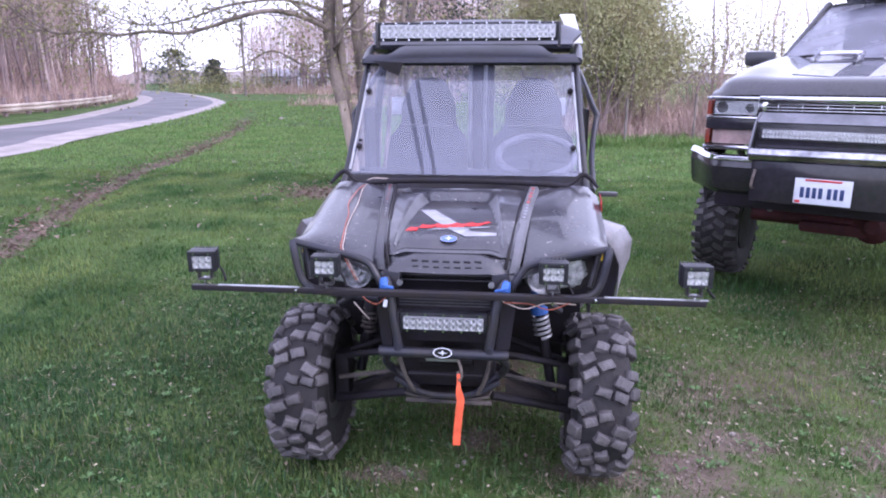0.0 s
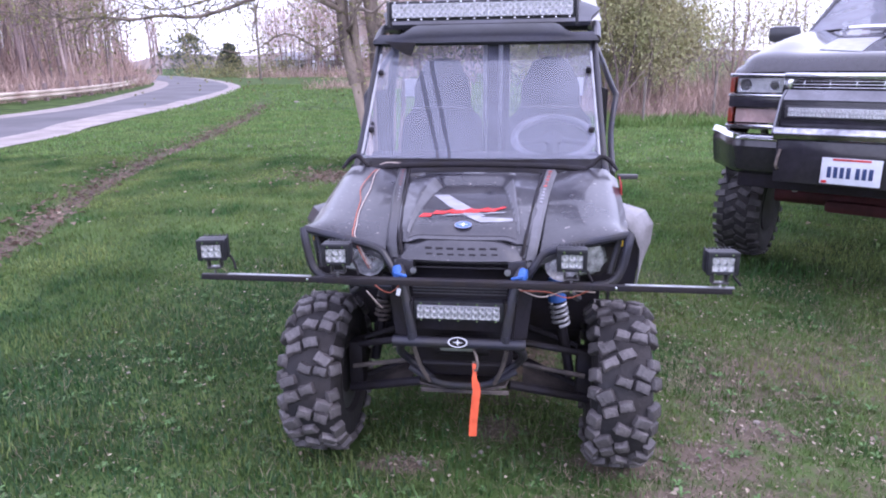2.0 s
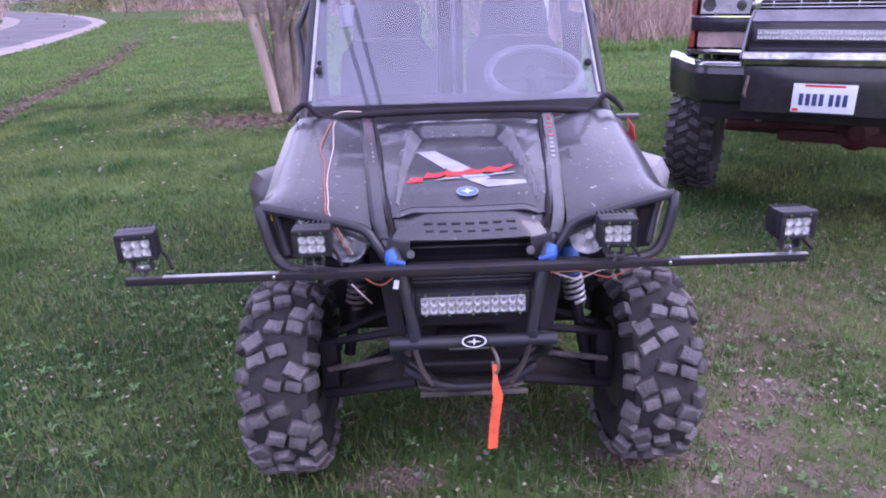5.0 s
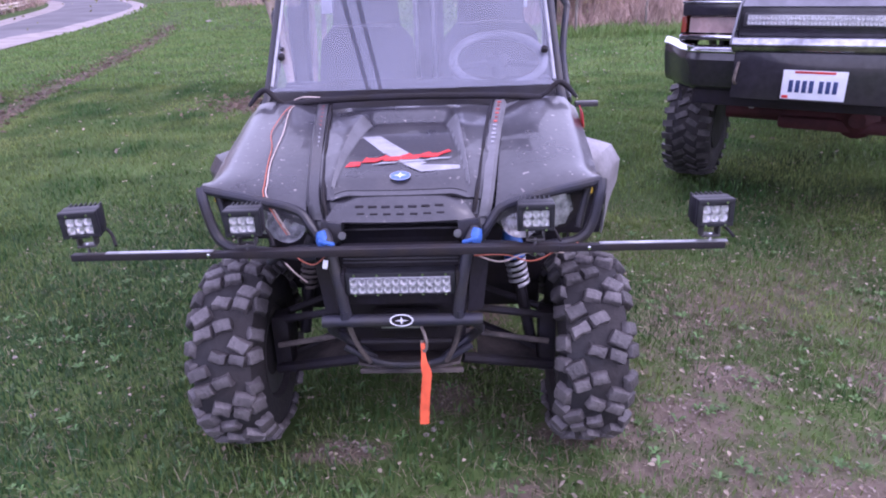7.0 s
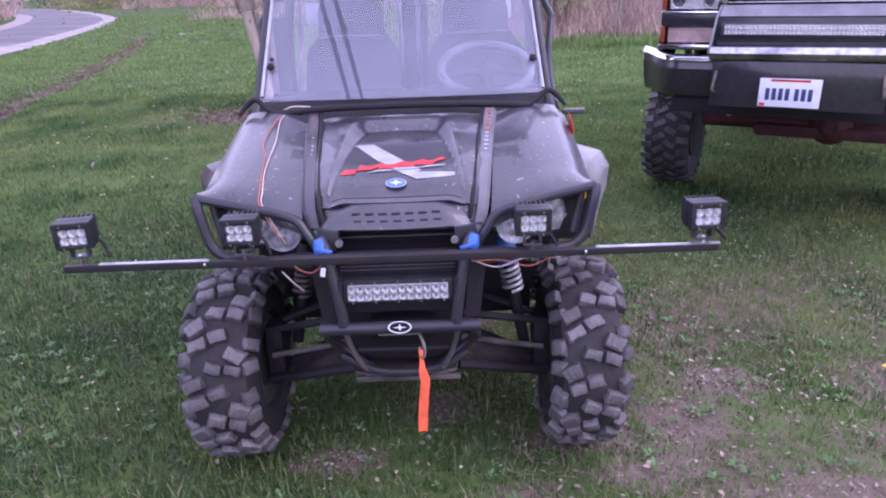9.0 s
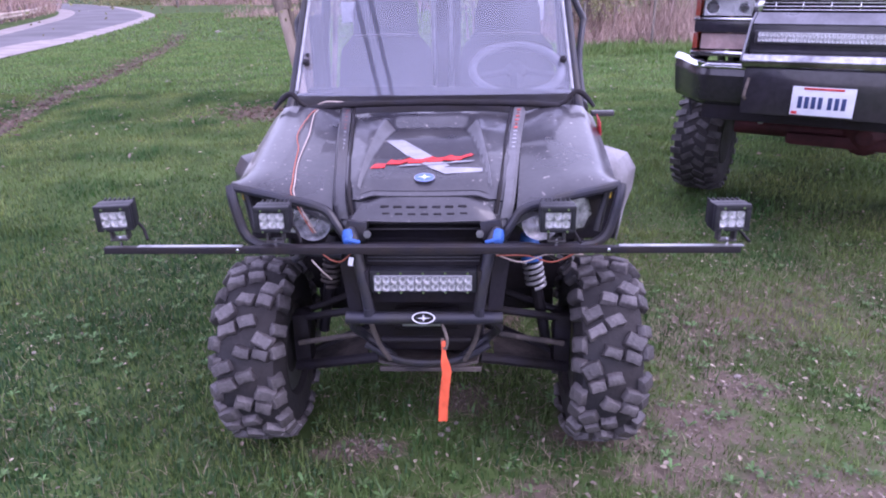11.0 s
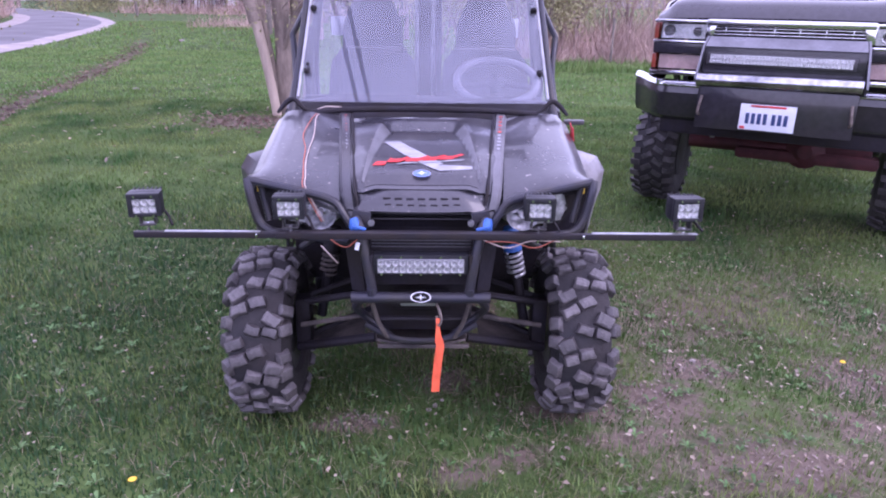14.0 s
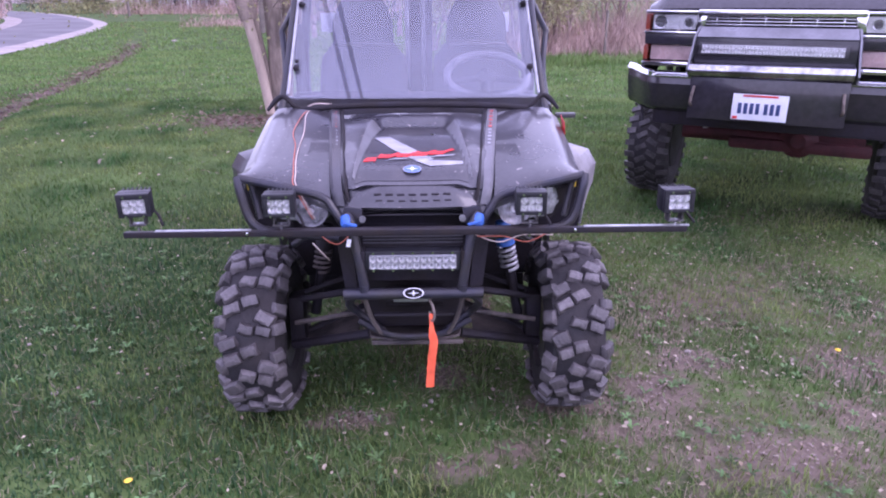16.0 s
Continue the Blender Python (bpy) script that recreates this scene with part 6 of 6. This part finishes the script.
# evergreens by the bend
for x, y, h, w in ((-42.0, 80, 4.6, 5.0), (-36.0, 78, 3.4, 1.6), (-4.3, 26.5, 7.5, 1.7), (-2.6, 28, 8.0, 1.6), (-0.9, 27, 7.0, 1.5)):
    ev = thing("evergreen_tree", "dark evergreen tree by the road bend" if y > 50 else "tall dark evergreen tree behind the lawn", "tree", "evergreens")
    stem = Sticks()
    stem.add([(x, y, -0.1), (x, y, h)], 0.12, 0.03, 6)
    child("trunk", stem.mesh("trunk", M_WOODS), ev)
    tp = []
    for _ in range(420):
        v = rng.random() ** 0.8
        a = rng.uniform(0, 6.28)
        r = w * (1 - v) ** (0.4 if y > 50 else 0.7) * rng.uniform(0.2, 1.1)
        tp.append((Vector((x + r * math.cos(a), y + r * math.sin(a), 0.25 + v * h)), Vector((0, 0, 1))))
    child("crown", leaves(tp, rng, 9, 0.14 if y > 50 else 0.22, 0.13 if y > 50 else 0.07, M_EVERGREEN, "crown"), ev)
# hedge-like spring scrub near the bend
tp = []
for _ in range(900):
    t = rng.random()
    tp.append((Vector((-38 + 12 * t + rng.gauss(0, 1), 72 + rng.gauss(0, 2.5), abs(rng.gauss(0.6, 0.7)))), Vector((0, 0, 1))))
tagged(new("scrub", leaves(tp, rng, 6, 0.3, 0.1, M_LEAF, "scrub")), "pale green scrub by the road bend", "scrub", kind="stuff")
# far wooded ridge, closing the view; haze is put into its pale colour
vs, fs = [], []
for i in range(160):
    a = 2 * math.pi * i / 160
    h = 3.2 + 1.0 * math.sin(i * 1.7) + 1.0 * math.sin(i * 0.63 + 1)
    vs += [(230 * math.cos(a), 230 * math.sin(a), -2), (230 * math.cos(a), 230 * math.sin(a), h)]
for i in range(160):
    j = (i + 1) % 160
    fs.append((2 * i, 2 * j, 2 * j + 1, 2 * i + 1))
bd = stuff("backdrop", vs, fs, mat("hazy_far_woods", (0.4, 0.34, 0.345), 1.0, var=0.3, scale=0.05, fine=0.6, bump=0), "hazy wooded ridge in the far distance", "backdrop")
bd["kind"] = "structure"

# guard rail
rail = thing("guard_rail", "rusty pale metal guard rail along the road", "guard rail")
M_RAIL = mat("weathered_rail", (0.5, 0.43, 0.36), 0.6, metal=0.2, var=0.3, scale=0.8, fine=6, bump=0.1, second=(0.34, 0.25, 0.2))
W = [(0.0, 0.42), (0.05, 0.47), (0.05, 0.52), (0.0, 0.56), (0.0, 0.60), (0.05, 0.64), (0.05, 0.69), (0.0, 0.74)]


def rail_sheet(u, v):
    q = rail_line[round(v * (len(rail_line) - 1))]
    k = line_at([(a, b, 0) for a, b in W], u)
    return (q.x + k.x, q.y, k.y - 0.24)


part("beam", sheet(B(), rail_sheet, 14, len(rail_line) - 1, 0.01), M_RAIL, rail, "corrugated metal beam")
post = None
for q in rail_line[::2]:
    if post is None:
        post = part("post", box(B(), (0, 0, 0.35), (0.15, 0.15, 0.9), 0.01), M_WOODS, rail)
        post.matrix_local = Matrix.Translation((q.x - 0.1, q.y, 0))
    else:
        again(post, Matrix.Translation((q.x - 0.1, q.y, 0)), rail)

# houses far off
M_SIDING = mat("pale_siding", (0.62, 0.62, 0.66), 0.7, var=0.12, scale=0.5, fine=5, bump=0.05)
M_ROOFING = mat("grey_shingles", (0.3, 0.3, 0.33), 0.9, var=0.2, scale=0.5, fine=6, bump=0.1)
M_PANE = mat("dark_window_pane", (0.05, 0.055, 0.07), 0.1, var=0.1, bump=0)


def house(x, y, w, h, roof_h, label, m_):
    hs_ = thing("house", label, "house", "houses beyond the lawn")
    part("wall", box(B(), (x, y + 2.5, h / 2), (w, 5, h), 0.02), m_, hs_)
    part("roof", plate(B(), [(x - w / 2 - 0.3, y - 0.3, h), (x + w / 2 + 0.3, y - 0.3, h), (x + w / 2 - 0.4, y + 2.5, h + roof_h), (x - w / 2 + 0.4, y + 2.5, h + roof_h)], (0, 0, 1), 0.1), M_ROOFING, hs_)
    part("roof", plate(B(), [(x + w / 2 + 0.3, y + 5.3, h), (x - w / 2 - 0.3, y + 5.3, h), (x - w / 2 + 0.4, y + 2.5, h + roof_h), (x + w / 2 - 0.4, y + 2.5, h + roof_h)], (0, 0, 1), 0.1), M_ROOFING, hs_)
    for k in range(max(1, int(w / 1.6))):
        wx = x - w / 2 + w * (k + 0.5) / max(1, int(w / 1.6))
        wi = part("window", box(B(), (wx, y - 0.02, h * 0.55), (0.7, 0.06, 0.75), 0.01), M_SIDING, hs_)
        part("pane", box(B(), (wx, y - 0.055, h * 0.55), (0.58, 0.02, 0.63), 0.004), M_PANE, wi)


house(-29.5, 82, 4.6, 1.7, 0.9, "pale low house with a grey roof beyond the lawn", M_SIDING)
house(-25.0, 84, 2.2, 1.6, 0.5, "small white shed beyond the lawn", M_SIDING)
house(-26.8, 92, 2.5, 2.4, 0.8, "pale house gable among the trees", M_SIDING)
# wire fence and posts at the lawn's edge
M_POST = mat("grey_post", (0.2, 0.17, 0.15), 0.9, var=0.3, scale=3, bump=0.3)
fence = thing("fence", "thin grey fence posts at the edge of the lawn", "fence")
first = None
for x, y, h in ((4.72, 16.0, 1.2), (6.9, 16.6, 1.15), (2.95, 15.6, 1.1), (-7.4, 36, 1.5), (-8.6, 40, 1.5), (-10.0, 45, 1.5)):
    if first is None:
        first = part("post", tube(B(), [(0, 0, -0.1), (0, 0, 1.2)], 0.035, 7), M_POST, fence)
        first.matrix_local = Matrix.Translation((x, y, 0))
    else:
        again(first, Matrix.Translation((x, y, 0)) @ Matrix.Diagonal((1, 1, h / 1.2, 1)), fence)
# utility pole and overhead lines, which the windshield mirrors
up = thing("utility_pole", "tall grey wooden utility pole by the road", "utility pole")
part("pole", tube(B(), [(-25.0, 60, -0.1), (-25.0, 60, 6.6)], [0.13, 0.1], 8), M_POST, up)
part("crossarm", box(B(), (-25.0, 60, 6.3), (1.6, 0.12, 0.12), 0.01), M_POST, up)

far_pole = thing("utility_pole", "grey wooden utility pole carrying two thin cables", "utility pole")
part("pole", tube(B(), [(-7.1, 30, -0.1), (-7.1, 30, 7.0)], [0.12, 0.09], 8), M_POST, far_pole)
back_pole = thing("utility_pole", "grey wooden utility pole carrying two thin cables", "utility pole")
part("pole", tube(B(), [(5.2, -30, -0.1), (5.2, -30, 7.0)], [0.14, 0.1], 8), M_POST, back_pole)
for d in (-0.22, -0.03):
    cb = part("power_cable", tube(B(), [(-7.2 + d, 30, 6.7), (-1.08 + d, 0.1, 6.0), (-0.84 + d, -1.1, 5.98), (5.1 + d, -30, 6.7)], 0.021, 6, curve=10), M_DARK, None)
    tagged(cb, "thin black power cable strung between two poles", "cable", "overhead cables")


# ---- lawn detail ----
def blades(name, n_, x0, x1, y0, y1, h0, h1, width, seed, material, label, keep=0.75, bend=0.6, fade=None, far=None):
    r = np.random.RandomState(seed)
    x, y = r.uniform(x0, x1, n_), r.uniform(y0, y1, n_)
    clump = 0.5 + 0.5 * np.sin(3.1 * x + 1.7 * np.sin(2.3 * y)) * np.sin(2.7 * y + 1.3 * np.sin(1.9 * x))
    clump = 0.55 * clump + 0.45 * (0.5 + 0.5 * np.sin(13.1 * x + 3 * np.sin(9.3 * y)) * np.sin(11.7 * y + 2.5 * np.sin(8.1 * x)))
    bare = dirt_amount(x, y)
    ok = r.uniform(0, 1, n_) > np.clip(bare * 1.15, 0, 0.95) * keep + 0.1 * (1 - clump)
    ok &= x > np.interp(y, [p[1] for p in ROAD_NEAR], [p[0] for p in ROAD_NEAR]) + 0.6
    if fade:
        ok &= r.uniform(0, 1, n_) < np.clip((x + 0.35 * np.sin(1.9 * y) - fade[0]) / (fade[1] - fade[0]), 0.08, 1)
    if far:
        ok &= r.uniform(0, 1, n_) < np.clip((y + 0.5 * np.sin(1.3 * x) - far[0]) / (far[1] - far[0]), 0, 1)
    for wx, wy, ry in ((-0.572, 0.372, 0.12), (0.572, 0.372, 0.12)):
        ok &= ~((np.abs(x - wx) < 0.13) & (np.abs(y - wy) < ry))
    x, y, clump = x[ok], y[ok], clump[ok]
    m_ = len(x)
    z = ground_z(x, y) - 0.004
    h = (h0 + (h1 - h0) * r.beta(1.6, 3, m_)) * (0.45 + 1.0 * clump)
    a = r.uniform(0, 2 * math.pi, m_)
    lean = h * r.uniform(0.1, bend, m_) * 1.3
    dx, dy = np.cos(a), np.sin(a)
    wx, wy = -dy * width * r.uniform(0.6, 1.3, m_), dx * width * r.uniform(0.6, 1.3, m_)
    base = np.stack([x, y, z], 1)
    mid = base + np.stack([dx * lean * 0.35, dy * lean * 0.35, h * 0.6], 1)
    tip = base + np.stack([dx * lean, dy * lean, h], 1)
    s = np.stack([wx, wy, np.zeros(m_)], 1)
    v = np.stack([base - s, base + s, mid + s * 0.8, mid - s * 0.8, tip], 1).reshape(-1, 3)
    o = np.arange(m_)[:, None] * 5
    quad = o + np.array([[0, 1, 2, 3]])
    tri = o + np.array([[3, 2, 4]])
    me = bpy.data.meshes.new(name)
    me.vertices.add(len(v))
    me.vertices.foreach_set("co", v.astype(np.float32).ravel())
    loops = np.concatenate([np.concatenate([quad, tri], 1).ravel()])
    me.loops.add(len(loops))
    me.loops.foreach_set("vertex_index", loops.astype(np.int32))
    me.polygons.add(2 * m_)
    start = (np.arange(m_)[:, None] * 7 + np.array([[0, 4]])).ravel()
    me.polygons.foreach_set("loop_start", start.astype(np.int32))
    me.update(calc_edges=True)
    me.validate()
    me.materials.append(material)
    return tagged(new(name, me), label, "grass", kind="stuff")


blades("grass", 150000, -2.6, 3.2, -1.35, 2.6, 0.012, 0.06, 0.0024, 1, M_GRASS, "short uneven spring grass", fade=(-1.5, 0.0))
blades("lush_grass", 140000, -3.2, 0.3, -1.35, 4.0, 0.014, 0.065, 0.0026, 21, M_LUSH, "thick dark green lawn grass", fade=(0.2, -1.2), far=(4.0, 0.6))
blades("lush_grass", 110000, -8.0, -3.1, -2.4, 4.5, 0.02, 0.06, 0.0034, 9, M_LUSH, "thick dark green lawn grass", far=(4.2, 0.6))
blades("lush_grass", 60000, -8.0, 0.3, -5.0, -1.3, 0.02, 0.065, 0.0045, 24, M_LUSH, "thick dark green lawn grass", fade=(0.2, -1.2), far=(-5.0, -2.0))
blades("grass", 70000, -8.0, -2.2, -1.0, 2.6, 0.02, 0.06, 0.003, 19, M_GRASS, "short uneven spring grass", far=(0.2, 2.4))
blades("grass", 20000, 3.1, 6.0, -0.5, 2.6, 0.02, 0.06, 0.004, 10, M_GRASS, "short uneven spring grass")
blades("grass", 170000, -9.6, 5.5, 2.4, 9.0, 0.02, 0.07, 0.004, 2, M_GRASS, "short uneven spring grass")
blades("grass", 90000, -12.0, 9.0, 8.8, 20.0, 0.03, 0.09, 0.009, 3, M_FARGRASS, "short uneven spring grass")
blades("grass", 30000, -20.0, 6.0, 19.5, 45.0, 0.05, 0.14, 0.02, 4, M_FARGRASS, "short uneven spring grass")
# right-hand lawn: blade colour raised in place of glare
blades("sunny_grass", 60000, 0.2, 7.0, 3.2, 9.0, 0.02, 0.07, 0.0045, 22, M_FARGRASS, "spring grass painted brighter for hazy glare", far=(3.0, 6.0))
blades("grass", 40000, -5.0, 5.0, -7.0, -1.3, 0.02, 0.06, 0.005, 12, M_GRASS, "short uneven spring grass")
blades("straw", 16000, -2.6, 0.3, -1.35, 3.0, 0.01, 0.045, 0.0016, 5, M_STRAW, "dry straw among the grass", keep=-0.3, bend=2.5)
blades("straw", 32000, 0.3, 3.4, -1.35, 3.0, 0.01, 0.04, 0.0017, 15, M_STRAW, "dry straw among the grass", keep=-0.3, bend=2.5)
blades("tall_grass", 7000, -3.0, 3.0, -1.2, 3.5, 0.035, 0.1, 0.0026, 6, M_GRASS, "longer grass tufts")
blades("tall_grass", 9000, 1.4, 12.0, 14.6, 16.6, 0.1, 0.35, 0.01, 8, M_FARGRASS, "longer grass at the brush edge")


def scatter_leaves(name, n_, x0, x1, y0, y1, size, seed, material, label, category, rise=0.25, where=None, z=0.02):
    r = random.Random(seed)
    vs, fs = [], []
    for _ in range(n_):
        x, y = r.uniform(x0, x1), r.uniform(y0, y1)
        if where:
            x, y = where(r)
        a = r.uniform(0, 6.28)
        s_ = size * r.uniform(0.5, 1.4)
        c = Vector((x, y, float(ground_z(x, y)) + z * r.uniform(0.3, 1.2)))
        d, e = Vector((math.cos(a), math.sin(a), r.gauss(0, rise))) * s_, Vector((-math.sin(a), math.cos(a), r.gauss(0, rise))) * s_ * 0.6
        k = Vector((0, 0, s_ * 0.25))
        o = len(vs)
        vs += [tuple(c - d), tuple(c - d * 0.3 + e + k), tuple(c + d * 0.4 + e * 0.8 + k), tuple(c + d), tuple(c + d * 0.4 - e * 0.8 + k), tuple(c - d * 0.3 - e + k), tuple(c)]
        fs += [(o, o + 1, o + 6), (o + 1, o + 2, o + 6), (o + 2, o + 3, o + 6), (o + 3, o + 4, o + 6), (o + 4, o + 5, o + 6), (o + 5, o, o + 6)]
    return stuff(name, vs, fs, material, label, category)


scatter_leaves("fallen_leaves", 1300, -2.6, 3.2, -1.2, 4.0, 0.009, 31, M_DEAD, "scattered pale dead leaves on the grass", "leaves", z=0.035)
scatter_leaves("fallen_leaves", 900, 0.2, 3.2, -1.2, 2.6, 0.01, 37, M_DEAD, "scattered pale dead leaves on the grass", "leaves", z=0.03)
scatter_leaves("fallen_leaves", 900, -8, 6, 4.0, 14.0, 0.022, 32, M_DEAD, "scattered pale dead leaves on the grass", "leaves", z=0.04)


def by_ditch(r):
    y = r.uniform(-1, 24)
    return float(ditch_x(y)) + r.gauss(0, 0.2), y


def by_tree(r):
    return -2.4 + r.gauss(0, 0.5), 7.0 + r.gauss(0, 0.35)


scatter_leaves("fallen_leaves", 2600, 0, 1, 0, 1, 0.035, 33, M_LITTER, "brown leaf litter along the shallow ditch", "leaves", where=by_ditch, z=0.04)
scatter_leaves("fallen_leaves", 500, 0, 1, 0, 1, 0.03, 34, M_LITTER, "brown leaf litter at the tree foot", "leaves", where=by_tree, z=0.03)
# clods on the bare patches


def by_dirt(r):
    cx, cy, rx, ry = r.choice(DIRT[:8])
    return cx + r.gauss(0, rx * 0.5), cy + r.gauss(0, ry * 0.5)


scatter_leaves("crumbled_soil", 900, 0, 1, 0, 1, 0.007, 35, mat("dry_clods", (0.24, 0.19, 0.165), 0.95, var=0.3, scale=20, fine=120, bump=0.4, island=True), "crumbled dry soil and litter on bare patches", "soil", where=by_dirt, z=0.012)


def stone(x, y, r):
    bm = B()
    bmesh.ops.create_icosphere(bm, subdivisions=2, radius=r)
    for v in bm.verts:
        v.co *= 1 + 0.3 * noise.noise(v.co * 40 + Vector((x, y, 0)) * 9)
        v.co.z *= 0.55
    ob = part("stone", bm, M_STONE)
    ob.location = (x, y, float(ground_z(x, y)) + r * 0.25)
    tagged(ob, "small pale stone lying in the grass", "stone", "stones on the lawn")


M_STONE = mat("pale_stone", (0.3, 0.26, 0.235), 0.85, var=0.25, scale=30, fine=140, bump=0.4)
for x, y, r in ((-0.172, 0.217, 0.018), (0.055, 0.32, 0.013), (0.085, 0.36, 0.009), (0.03, 0.29, 0.011), (-1.52, 0.45, 0.016), (1.27, 0.74, 0.016), (2.09, 1.17, 0.014), (-1.86, 0.88, 0.014), (-5.2, 10.4, 0.05), (-9.0, 24.0, 0.12)):
    stone(x, y, r)


vs, fs = [], []


def rosette(x, y, n_, size, r):
    for i in range(n_):
        a = 6.283 * i / n_ + r.uniform(-0.3, 0.3)
        d, e = Vector((math.cos(a), math.sin(a), 0)), Vector((-math.sin(a), math.cos(a), 0))
        ln = size * r.uniform(0.7, 1.2)
        o = len(vs)
        c = Vector((x, y, float(ground_z(x, y)) + 0.012))
        for t, w_, z_ in ((0.05, 0.08, 0.0), (0.35, 0.14, 0.3), (0.7, 0.2, 0.45), (1.0, 0.03, 0.4)):
            vs.extend([tuple(c + d * ln * t + e * ln * w_ + Vector((0, 0, z_ * ln))), tuple(c + d * ln * t - e * ln * w_ + Vector((0, 0, z_ * ln)))])
        for k in range(3):
            fs.append((o + 2 * k, o + 2 * k + 1, o + 2 * k + 3, o + 2 * k + 2))


rr_ = random.Random(77)
for _ in range(1100):
    rosette(rr_.uniform(-2.4, 2.6), rr_.uniform(-0.9, 2.6), rr_.randint(3, 7), rr_.uniform(0.01, 0.035), rr_)
stuff("weeds", vs, fs, M_WEED, "small broad-leaved weeds in the grass", "weeds")
for x, y in ((-0.965, -0.16), (1.96, 0.7)):
    dd = thing("dandelion", "yellow dandelion flower in the grass", "flower", "dandelions")
    z = float(ground_z(x, y))
    part("flower_head", lathe(B(), [(z + 0.03, 0.006), (z + 0.036, 0.014), (z + 0.04, 0.008)], 12, 'Z', (x, y, 0)), M_YELLOW, dd)
    part("stem", tube(B(), [(x, y, z - 0.01), (x, y, z + 0.032)], 0.002, 6), M_WEED, dd)
